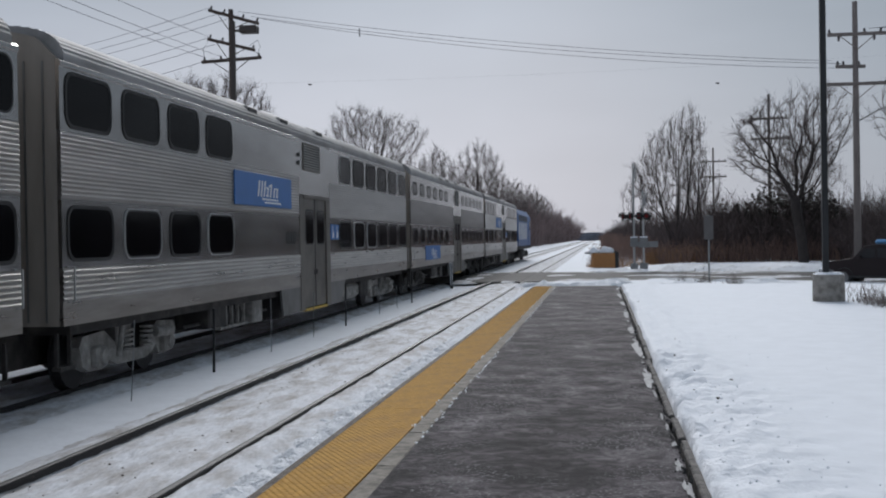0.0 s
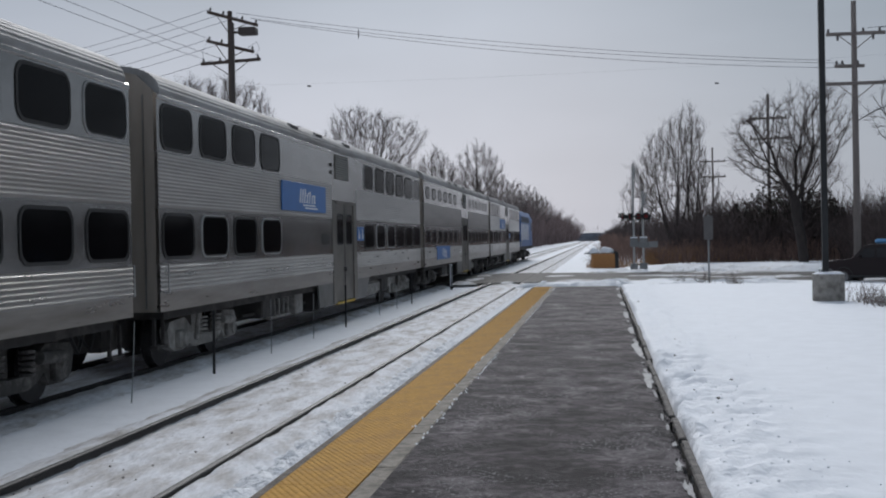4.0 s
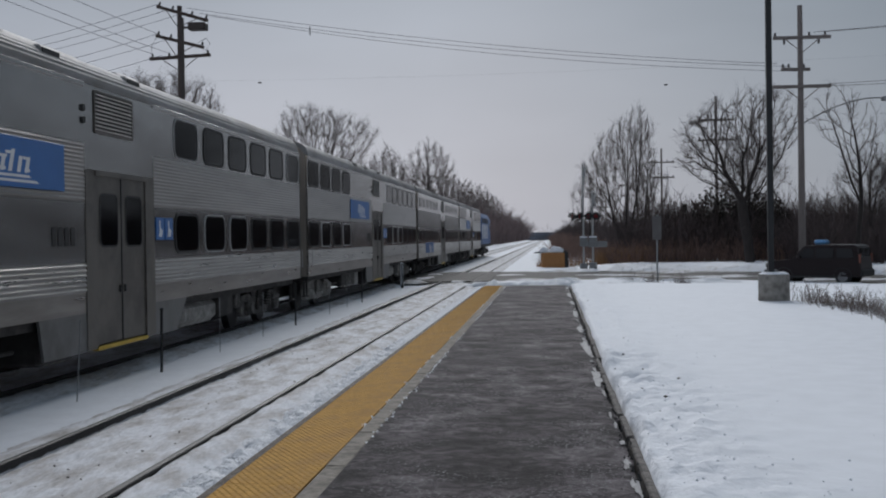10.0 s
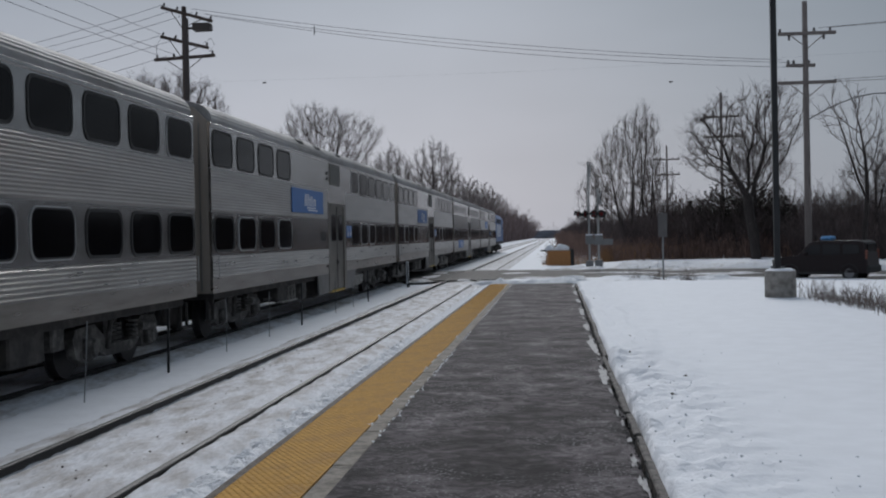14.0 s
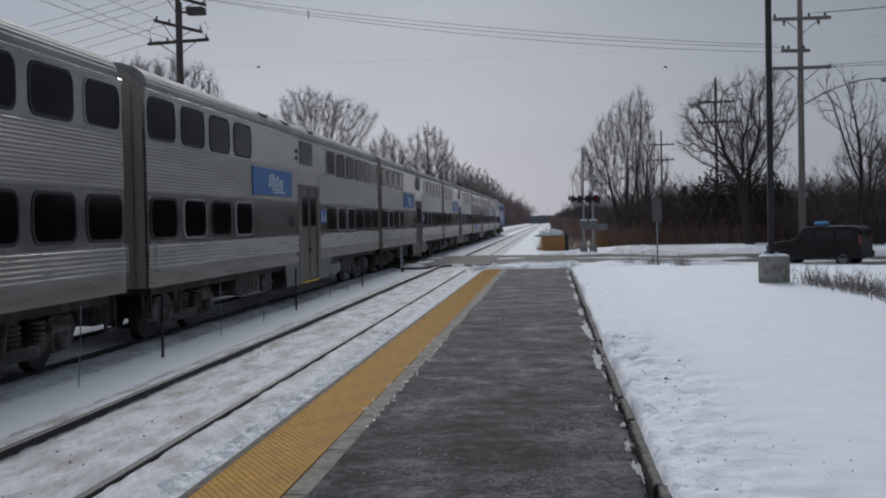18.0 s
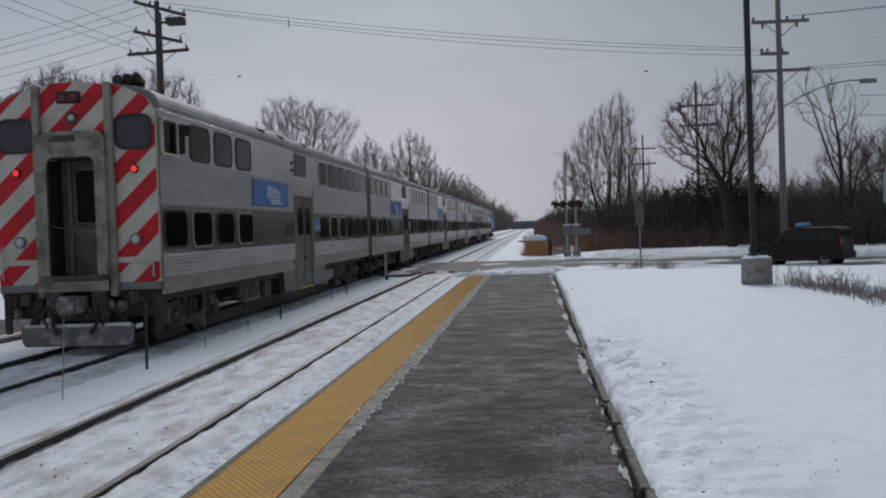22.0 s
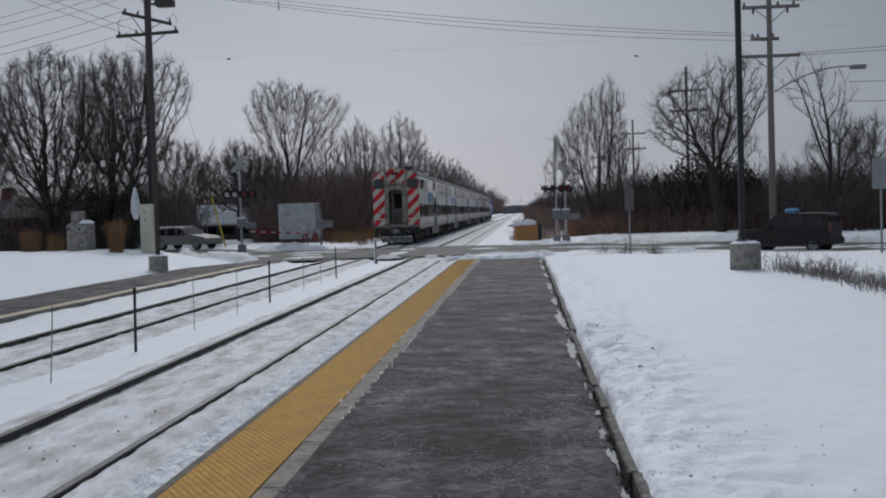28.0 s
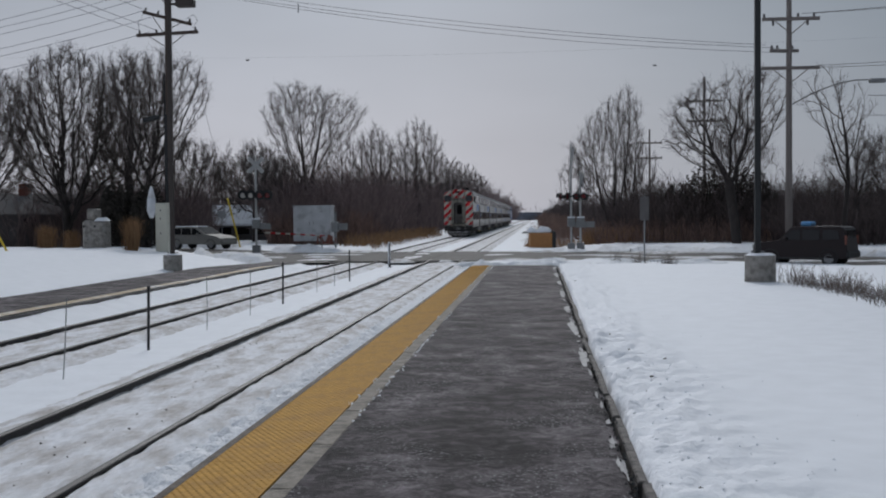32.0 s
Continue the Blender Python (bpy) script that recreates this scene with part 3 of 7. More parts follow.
for tx, tname in ((NEAR_X, "near"), (FAR_X, "far")):
    track = empty("railway_track", pose(tx, 0, 0))
    tagged(track, "straight railway track half buried in dirty snow", "railway track", kind="structure")
    for sx in (-0.755, 0.755):
        rail = part("rail", extrude_y(rail_profile(sx), -60, 1500), RAIL_STEEL, track)
        part("rail_head", extrude_y([(sx - 0.027, 0.0008), (sx + 0.027, 0.0008), (sx + 0.02, 0.003), (sx - 0.02, 0.003)], -60, 1500), RAIL_TOP, rail)

    def bed_height(x, y, tx=tx):
        r = np.abs(x)
        z = -0.050 + 0.014 * wavy(x * 3, y * 1.2, tx) + 0.014 * wavy(x * 9, y * 7, 2 + tx) + 0.009 * grain(x, y, tx)
        z = z - 0.055 * np.exp(-((r - 0.70) / 0.07) ** 2)
        z = z - np.clip((r - 1.05) / 0.45, 0, 1) * 0.13
        z = z + 0.026 * (tx > -6) * np.exp(-((x - 0.88) / 0.09) ** 2) + np.exp(-((x - 0.99) / 0.17) ** 2) * (tx > -6) * (0.026 + 0.014 * wavy(x * 4, y * 2.2, 5 + tx))
        return z - 0.05 * (y > 1000)
    bx = steps((-1.6, -0.9, 0.12), (-0.9, -0.6, 0.05), (-0.6, 0.6, 0.1), (0.6, 0.9, 0.05), (0.9, 1.6, 0.12))
    by = steps((-40, 4, 4), (4, 30, 0.14), (30, 60, 0.4), (60, 120, 3), (120, 1500, 60))
    part("track_bed", sheet(bx, by, bed_height), SNOW_DIRTY, track, "dirty trodden snow between the rails", smooth=True)

# rough snow thrown up between the near rail and the platform
def ridge_height(x, y):
    u = (x + 3.45) / 0.9
    return -0.10 + 0.16 * np.clip(u, 0, 1) ** 1.5 + 0.035 * wavy(x * 3.5, y * 2.6, 1.5) * np.clip(u * 2, 0, 1) + 0.050 * wavy(x * 9, y * 8, 2.5) * np.clip(u * 2 + 0.3, 0, 1) + 0.026 * wavy(x * 19, y * 15, 3.5) * np.clip(u * 3 + 0.3, 0, 1) + 0.016 * grain(x, y, 1.0) * np.clip(u * 3 + 0.3, 0, 1)


ridge = part("snow_ridge", sheet(steps((-3.5, -2.49, 0.045)), steps((-20, 4, 2), (4, 22, 0.06), (22, 48, 0.25)), ridge_height), SNOW_CRUMB, smooth=True)
tagged(ridge, "rough ridge of cleared snow beside the platform edge", "snow ridge", kind="structure")

# planked crossing between the rails
for tx in (NEAR_X, FAR_X):
    for k, (a, b) in enumerate(((-1.5, -0.82), (-0.68, 0.68), (0.82, 1.5))):
        pn = part("crossing_panel", box(tx + a, tx + b, ROAD_Y0 + 0.2, ROAD_Y1 - 0.2, -0.1, 0.024, 0.006), ROAD_MAT)
        tagged(pn, "worn level crossing panel between the rails", "crossing panel", "crossing panels", "structure")

# near platform
PX0, PX1, PEND = -2.50, 0.66, 41.5
platform = empty("platform", pose(0, 0, 0))
tagged(platform, "low asphalt railway platform with a yellow tactile edge", "platform", kind="structure")


def top_height(x, y):
    return PLAT_Z + 0.003 * wavy(x * 1.2, y * 0.8, 4.0) + 0.001 * wavy(x * 5, y * 4, 6.0) - 0.03 * np.clip((x - 0.5) / 0.16, 0, 1)


ax = steps((-1.66, 0.4, 0.2), (0.4, 0.64, 0.04))
ay = steps((-20, 4, 2), (4, PEND, 0.3))
av, af = sheet(ax, ay, top_height)
rng = random.Random(11)
nxa = len(ax)
for j in range(len(ay)):
    i = j * nxa + nxa - 1
    av[i][0] += rng.uniform(-0.035, 0.02)
part("asphalt", (av, af), ASPHALT, platform, "worn dark asphalt", smooth=True)
part("platform_body", box(PX0 + 0.06, PX1 - 0.05, -20, PEND - 0.02, -0.35, PLAT_Z - 0.03), CONCRETE_DARK, platform)
part("edge_beam", box(PX0 - 0.045, PX0 + 0.04, -20, PEND, -0.3, PLAT_Z - 0.004, 0.012), EDGE_BROWN, platform, "dark wet concrete edge")
kerb_v, kerb_f = [], []
y = -20.0
rng = random.Random(3)
while y < PEND - 0.5:
    ln = rng.uniform(1.4, 1.6)
    y1 = min(y + ln, PEND)
    part("kerb_strip", box(-1.826 + rng.uniform(-0.004, 0.004), -1.66 + rng.uniform(-0.006, 0.01), y, y1 - 0.012, 0.0, PLAT_Z + 0.006 + rng.uniform(-0.003, 0.003), 0.008), KERB, platform)
    y = y1
y = -19.98
tile_mesh = None
while y < PEND - 0.3:
    ln = min(1.22, PEND - y)
    if tile_mesh is None or ln < 1.2:
        tob = part("tactile_tile", box(-2.455, -1.834, 0, ln - 0.006, 0.05, PLAT_Z + 0.004, 0.003), YELLOW, platform)
        tob.location = (0, y, 0)
        tile_mesh = tile_mesh or tob.data
    else:
        tob = part("tactile_tile", tile_mesh, YELLOW, platform)
        tob.location = (0, y, 0)
    y += ln
# truncated domes of the tactile tiles
dv, df = [], []
row = 0
y = 6.4
while y < PEND - 0.05:
    for i in range(10):
        x = -2.435 + i * 0.0605 + (0.030 if row % 2 else 0.0)
        o = len(dv)
        for (r, z) in ((0.0135, PLAT_Z + 0.003), (0.008, PLAT_Z + 0.0085)):
            for k in range(5):
                a = 2 * math.pi * k / 5
                dv.append((x + r * math.cos(a), y + r * math.sin(a), z))
        df += [(o + k, o + (k + 1) % 5, o + 5 + (k + 1) % 5, o + 5 + k) for k in range(5)] + [tuple(o + 5 + k for k in range(5))]
    y += 0.052
    row += 1
tagged(part("tactile_domes", (dv, df), YELLOW, platform), kind="stuff")
# broken edge of the asphalt: low kerb pieces, half buried
rng = random.Random(8)
y = -20.0
while y < PEND - 0.6:
    ln = rng.uniform(1.1, 2.6)
    jx = rng.uniform(-0.02, 0.02)
    kb = part("side_kerb", box(-0.036, 0.036, 0, min(ln, PEND - y) - rng.uniform(0.02, 0.08), -0.3, 0, 0.014), SIDE_KERB, platform)
    kb.matrix_basis = pose(0.70 + jx, y, PLAT_Z - 0.004 + rng.uniform(-0.016, 0.012), rng.uniform(-0.4, 0.4), rng.uniform(-4, 4), rng.uniform(-0.6, 0.6))
    y += ln
# crumbs of snow and ice left on the asphalt's border and beside the edge strip
rng = random.Random(21)


def ragged(x, y, a, b, h, z0):
    nv = 14
    vs = [(x, y, z0 + h)]
    for i in range(nv):
        t = 2 * math.pi * i / nv
        q = rng.uniform(0.45, 1.15)
        vs.append((x + a * q * math.cos(t), y + b * q * math.sin(t), z0 - 0.012))
    return vs, [(0, 1 + i, 1 + (i + 1) % nv) for i in range(nv)]


for k in range(34):
    y = 7.2 + (k / 34) ** 1.15 * 33 + rng.uniform(-0.4, 0.4)
    big = k % 4 == 1 and k > 7
    a, b = (rng.uniform(0.11, 0.18), rng.uniform(0.6, 1.2)) if big else (rng.uniform(0.015, 0.035), rng.uniform(0.12, 0.40))
    nv, ph = 44, rng.uniform(0, 6)
    x = 0.65 - a * 0.7 if big else 0.59 + rng.gauss(0, 0.015)
    vs = [(x + (0.25 * a if big else 0), y, PLAT_Z + 0.005)]
    for i in range(nv):
        t = 2 * math.pi * i / nv
        q = 0.72 + 0.20 * math.sin(2 * t + ph) + 0.18 * math.sin(5 * t + 2 * ph) + 0.07 * math.sin(11 * t + ph) + rng.uniform(-0.05, 0.05)
        vs.append((min(0.632, x + a * q * math.cos(t)), y + b * q * math.sin(t), PLAT_Z - 0.006))
    tagged(part("snow_patch", (vs, [(0, 1 + i, 1 + (i + 1) % nv) for i in range(nv)]), OLD_ICE, smooth=True), "thin patch of grey old snow on the asphalt border", "snow patch", "snow patches on the platform")
# dark wet grit lying in the joint beside the kerb
grit = []
for k in range(260):
    y = 6.4 + rng.random() ** 1.5 * 34
    grit.append(ragged(0.632 + rng.gauss(0, 0.022) - (abs(rng.gauss(0, 0.09)) if k % 5 == 0 else 0), y, rng.uniform(0.006, 0.02), rng.uniform(0.012, 0.06), 0.012, PLAT_Z - 0.004))
tagged(part("grit", joined(*grit), GASKET), "dark wet grit beside the kerb", "grit", kind="stuff")
bits = []
for k in range(520):
    y = 6.0 + rng.random() ** 1.2 * 34
    if math.sin(y * 1.3) + math.sin(y * 0.47 + 1) + rng.uniform(-0.8, 0.8) < 0.0:
        continue
    bits.append(ragged((-1.655 if k % 3 else -1.832) + rng.gauss(0, 0.014), y, rng.uniform(0.008, 0.032), rng.uniform(0.02, 0.12), 0.014, PLAT_Z))
tagged(part("snow_crumbs", joined(*bits), SNOW_CRUMB, smooth=True), "ragged line of icy crumbs beside the kerb strip", "snow", kind="stuff")

# far platform on the other side of the tracks
far_platform = empty("platform", pose(0, 0, 0))
tagged(far_platform, "narrow asphalt platform across the tracks with a tan edge", "platform", kind="structure")
FE = -10.12


def far_top(x, y):
    return PLAT_Z + 0.02 + 0.01 * wavy(x, y * 0.6, 2.0) - 0.2 * np.clip((y - 41) / 8, 0, 1)


part("asphalt", sheet(steps((-12.6, FE - 0.36, 0.4)), steps((-20, 50, 1.0)), far_top), ASPHALT, far_platform, smooth=True)
part("edge_strip", sheet(steps((FE - 0.36, FE, 0.2)), steps((-20, 43, 1.0)), far_top), mat("tan_edge", (0.36, 0.27, 0.155), 0.7, var=0.1, scale=5.0, col2=(0.62, 0.60, 0.58), mix_scale=1.0, mix_lo=0.5, mix_hi=0.65), far_platform, "tan warning strip half hidden by snow")
part("edge_beam", box(FE - 0.02, FE + 0.06, -20, 43, -0.3, PLAT_Z - 0.01), CONCRETE_DARK, far_platform)

# snow banked against the far platform's edge
def far_ridge(x, y):
    u = np.clip((FE + 1.0 - x) / 1.0, 0, 1)
    return -0.11 + 0.27 * u ** 1.3 + 0.03 * wavy(x * 2.5, y * 1.4, 4.5) + 0.012 * wavy(x * 8, y * 7, 1.0)


fr_ = part("snow_ridge", sheet(steps((FE + 0.05, FE + 1.1, 0.09)), steps((-20, 10, 2), (10, 46, 0.25)), far_ridge), SNOW, smooth=True)
tagged(fr_, "snow banked against the far platform edge", "snow ridge", kind="structure")
# bits of grit and ballast on the dirty snow between the rails
rng = random.Random(15)
vs, fs = [], []
for k in range(240):
    x = NEAR_X + rng.gauss(0, 0.42) if rng.random() < 0.8 else rng.uniform(-3.4, -2.6)
    y = 6 + rng.random() ** 1.4 * 44
    r = rng.uniform(0.005, 0.014)
    z = -0.042 if x < -3.5 else float(ridge_height(np.array([x]), np.array([y]))[0])
    o = len(vs)
    for p in [(r, 0, 0), (0, r, 0), (-r, 0, 0), (0, -r, 0), (0, 0, r * 0.7), (0, 0, -r)]:
        vs.append((x + p[0] * rng.uniform(0.5, 1.7), y + p[1] * rng.uniform(0.5, 1.7), z + p[2]))
    fs += [(o + a, o + b, o + c) for a, b, c in ((0, 1, 4), (1, 2, 4), (2, 3, 4), (3, 0, 4), (1, 0, 5), (2, 1, 5), (3, 2, 5), (0, 3, 5))]
tagged(part("ballast_bits", (vs, fs), MUD), "dark ballast bits showing through the snow", "ballast", kind="stuff")

# slush and packed snow on the road and round the crossing
rng = random.Random(33)


def slush(x, y, a, b, h, z0, mtl=SNOW_DIRTY):
    nv = 26
    ph = rng.uniform(0, 6)
    vs = [(x, y, z0 + h)]
    for ring, (q0, hz) in enumerate(((0.55, 0.75), (1.0, 0.0))):
        for i in range(nv):
            t = 2 * math.pi * i / nv
            q = q0 * (0.85 + 0.2 * math.sin(2 * t + ph) + 0.14 * math.sin(3 * t + 2 * ph) + 0.1 * math.sin(7 * t + ph))
            vs.append((x + a * q * math.cos(t), y + b * q * math.sin(t), z0 + h * hz * rng.uniform(0.7, 1.2) - (0.03 if ring else 0)))
    fs = [(0, 1 + i, 1 + (i + 1) % nv) for i in range(nv)] + [(1 + i, 1 + nv + i, 1 + nv + (i + 1) % nv, 1 + (i + 1) % nv) for i in range(nv)]
    return tagged(part("slush_patch", (vs, fs), mtl, smooth=True), "patch of dirty packed snow on the road", "slush", "slush on the road")


for k in range(26):
    x = rng.uniform(2.5, 26)
    y = float(road_mid(np.array(x))) + rng.uniform(-6.0, 6.5)
    slush(x, y, rng.uniform(1.2, 3.5), rng.uniform(0.35, 1.0), rng.uniform(0.02, 0.07), 0.0)
for x, y, a, b, h in ((-0.9, 49.6, 1.6, 1.1, 0.16), (-2.3, 47.8, 0.7, 2.0, 0.12), (1.2, 48.2, 1.8, 1.2, 0.15), (-6.3, 55.5, 0.7, 2.6, 0.05), (-6.4, 61.0, 0.8, 1.6, 0.05), (-6.3, 50.6, 0.8, 0.9, 0.12), (-10.6, 53.0, 1.2, 1.4, 0.06), (-4.3, 50.9, 0.55, 0.6, 0.05), (-2.2, 58.5, 1.0, 1.4, 0.05), (-11.5, 60.5, 1.8, 0.8, 0.05), (0.5, 63.5, 1.6, 0.7, 0.08), (-14.5, 54.5, 1.8, 0.7, 0.05)):
    slush(x, y, a, b, h, 0.0)
for k in range(30):
    x = rng.uniform(-2.4, 7.5)
    slush(x, rng.uniform(46.2, 50.6) - max(0, x - 4) * 0.5, rng.uniform(0.5, 1.5), rng.uniform(0.3, 0.8), rng.uniform(0.05, 0.17), 0.0, SNOW_CRUMB)
for k in range(16):
    slush(rng.uniform(-17, -10), rng.uniform(50, 66), rng.uniform(0.6, 1.8), rng.uniform(0.3, 0.7), rng.uniform(0.03, 0.10), 0.0)


def end_crust(x, y):
    v = (y - 41.6) / 2.4
    rise = np.sin(np.pi * np.clip(v, 0, 1)) ** 0.7 * np.clip((x + 2.7) / 0.4, 0, 1) * np.clip((4.4 - x) / 1.0, 0, 1)
    return -0.04 + rise * (0.27 + 0.13 * lattice(x * 1.3, y * 1.1, 5.0) + 0.10 * lattice(x * 3.7, y * 3.1, 6.0) + 0.05 * lattice(x * 8.0, y * 7.0, 7.0)) + 0.02 * grain(x, y)


crust = part("snow_crust", sheet(steps((-2.7, 4.4, 0.075)), steps((41.55, 44.0, 0.11)), end_crust), SNOW_CRUMB, smooth=True)
tagged(crust, "ragged crust of ploughed snow past the platform end", "snow ridge", kind="structure")


def snow_bank(x0, x1, off, width, high, seed, label):
    """A lumpy bank of ploughed snow that follows the road."""
    u, v = np.meshgrid(np.arange(x0, x1, 0.16), np.linspace(0, 1, 17))
    y = road_mid(u) + off + v * width
    swell = np.sin(np.pi * np.clip(v + 0.10 * lattice(u * 0.7, v * 2, seed), 0, 1)) ** 0.8 * np.clip((u - x0) / 0.8, 0, 1) * np.clip((x1 - 0.16 - u) / 0.8, 0, 1)
    z = land(u, y) - 0.05 + swell * (high * (0.75 + 0.45 * lattice(u * 0.5, y * 0.3, seed)) + 0.10 * lattice(u * 2.1, y * 2.3, seed + 1) + 0.06 * lattice(u * 5.0, y * 5.3, seed + 2))
    nx = u.shape[1]
    vs = np.stack([u.ravel(), y.ravel(), z.ravel()], 1).tolist()
    fs = [(j * nx + i, j * nx + i + 1, (j + 1) * nx + i + 1, (j + 1) * nx + i) for j in range(16) for i in range(nx - 1)]
    tagged(part("snow_bank", (vs, fs), BANK_SNOW, smooth=True), label, "snow bank", "ploughed banks along the road")


snow_bank(-17.2, -11.0, 6.2, 2.6, 0.42, 1.0, "lumpy dirty bank of ploughed snow beside the road")
snow_bank(-18.6, -12.2, -7.6, 3.4, 0.56, 6.0, "rounded bank of ploughed snow at the end of the far platform")
snow_bank(-34.0, -19.5, 6.6, 2.6, 0.35, 2.0, "lumpy dirty bank of ploughed snow beside the road")
snow_bank(-0.9, 3.4, 5.2, 2.4, 0.28, 3.0, "lumpy dirty bank of ploughed snow beside the crossing signals")
snow_bank(3.0, 12.6, 5.6, 2.8, 0.40, 4.0, "lumpy dirty bank of ploughed snow across the road")
snow_bank(12.0, 30.0, 6.2, 2.6, 0.40, 5.0, "lumpy dirty bank of ploughed snow across the road")


# ---- the train ----
CAR_L, HALF = 24.9, 1.52
PITCH = 25.9
WALL = HALF


def flutes(z0, z1, n, depth=0.0065):
    pts = []
    h = (z1 - z0) / n
    for i in range(n):
        z = z0 + i * h
        pts += [(WALL + depth * (0.5 - 0.5 * math.cos(2 * math.pi * q)), z + q * h) for q in (0.03, 0.2, 0.35, 0.5, 0.65, 0.8, 0.97)]
    return pts


def side_strip(pts, y0, y1):
    """(verts, faces) of an open side profile, closed by a plane behind it."""
    prof = list(pts) + [(WALL - 0.05, pts[-1][1]), (WALL - 0.05, pts[0][1])]
    return extrude_y(prof, y0, y1)


def mirrored(pair):
    v, f = pair
    return [(-a, CAR_L - b, c) for a, b, c in v], f


def both(pair):
    """A side's geometry as two pieces: the right side, and the same turned half round for the left."""
    return pair, mirrored(pair)


def side_parts(name, pair, material, car, label=""):
    for q in both(pair):
        part(name, q, material, car, label)


WIN_W, WIN_R = 1.36, 0.20
_wm = {}


def window_meshes(w, z0, z1, glass, bright):
    key = (round(w, 2), round(z0, 2), glass.name, bright)
    if key not in _wm:
        fr = mesh_from("window", *ring_yz(WALL + 0.016, 0.03, w - 0.03, z0 + 0.03, z1 - 0.03, WIN_R - 0.02, 0.022, 0.03), ALU if bright else GASKET)
        pn = mesh_from("pane", *plate_yz(WALL + 0.006, 0.025, w - 0.025, z0 + 0.025, z1 - 0.025, WIN_R - 0.01, 0.02), glass)
        gk = mesh_from("gasket", *ring_yz(WALL + 0.011, 0.055, w - 0.055, z0 + 0.055, z1 - 0.055, WIN_R - 0.03, 0.026, 0.012), GASKET)
        _wm[key] = (fr, pn, gk)
    return _wm[key]


def add_window(car, y, z0, z1, glass, bright, w=WIN_W):
    fr, pn, gk = window_meshes(w, z0, z1, glass, bright)
    for m in (pose(0, y, 0), pose(0, CAR_L - y, 0, 0, 0, 180)):
        ob = part("window", fr, None, car, "bright metal window frame" if bright else "", m)
        part("pane", pn, None, ob)
        part("gasket", gk, None, ob)


def add_truck(car, y, light=True):
    """A four-wheel truck with outside frames at y."""
    bm = bmesh.new()
    for sx in (-1, 1):
        x0, x1 = sx * 1.02, sx * 1.16
        # side frame: arched beam over two journal pedestals
        out = [(-1.72, 0.62), (-1.62, 0.76), (-0.95, 0.80), (-0.6, 0.60), (-0.55, 0.44), (0.55, 0.44), (0.6, 0.60), (0.95, 0.80), (1.62, 0.76), (1.72, 0.62), (1.62, 0.34), (1.42, 0.26), (1.02, 0.26), (0.9, 0.44), (0.75, 0.34), (0.5, 0.26), (-0.5, 0.26), (-0.75, 0.34), (-0.9, 0.44), (-1.02, 0.26), (-1.42, 0.26), (-1.62, 0.34)]
        va = [bm.verts.new((x0, y + a, z)) for a, z in out]
        vb = [bm.verts.new((x1, y + a, z)) for a, z in out]
        bm.faces.new(va)
        bm.faces.new(vb[::-1])
        for i in range(len(out)):
            j = (i + 1) % len(out)
            bm.faces.new((va[i], vb[i], vb[j], va[j]))
    add_box(bm, -1.02, 1.02, y - 0.28, y + 0.28, 0.42, 0.82)
    truck = part("truck", bm, TRUCK, car, "grimy cast truck frame caked with ice")
    for a in (-1.22, 1.22):
        for sx in (-1, 1):
            bm = bmesh.new()
            add_cyl(bm, (sx * 0.70, y + a, 0.455), (sx * 0.83, y + a, 0.455), 0.455, 0.455, 20)
            add_cyl(bm, (sx * 0.70, y + a, 0.455), (sx * 0.68, y + a, 0.455), 0.485, 0.485, 20)
            part("wheel", bm, RAIL_STEEL, truck)
            bm = add_box(bmesh.new(), sx * 1.14, sx * 1.27, y + a - 0.16, y + a + 0.16, 0.30, 0.60, 0.03)
            add_cyl(bm, (sx * 1.27, y + a, 0.455), (sx * 1.31, y + a, 0.455), 0.13, 0.11, 14)
            part("journal_box", bm, TRUCK, truck)
    for sx in (-1, 1):
        for b in (-0.34, 0.34):
            bm = bmesh.new()
            for k in range(5):
                add_cyl(bm, (sx * 1.24, y + b, 0.46 + k * 0.07), (sx * 1.24, y + b, 0.495 + k * 0.07), 0.10, 0.10, 10)
            part("spring", bm, TRUCK, truck)
        part("shock_absorber", cyl((sx * 1.30, y - 0.78, 0.4), (sx * 1.30, y - 0.62, 0.92), 0.045, n=8), TRUCK, truck)
        bm = add_cyl(bmesh.new(), (sx * 1.28, y + 0.55, 0.66), (sx * 1.28, y + 1.15, 0.62), 0.085, n=10)
        part("brake_cylinder", bm, TRUCK, truck)


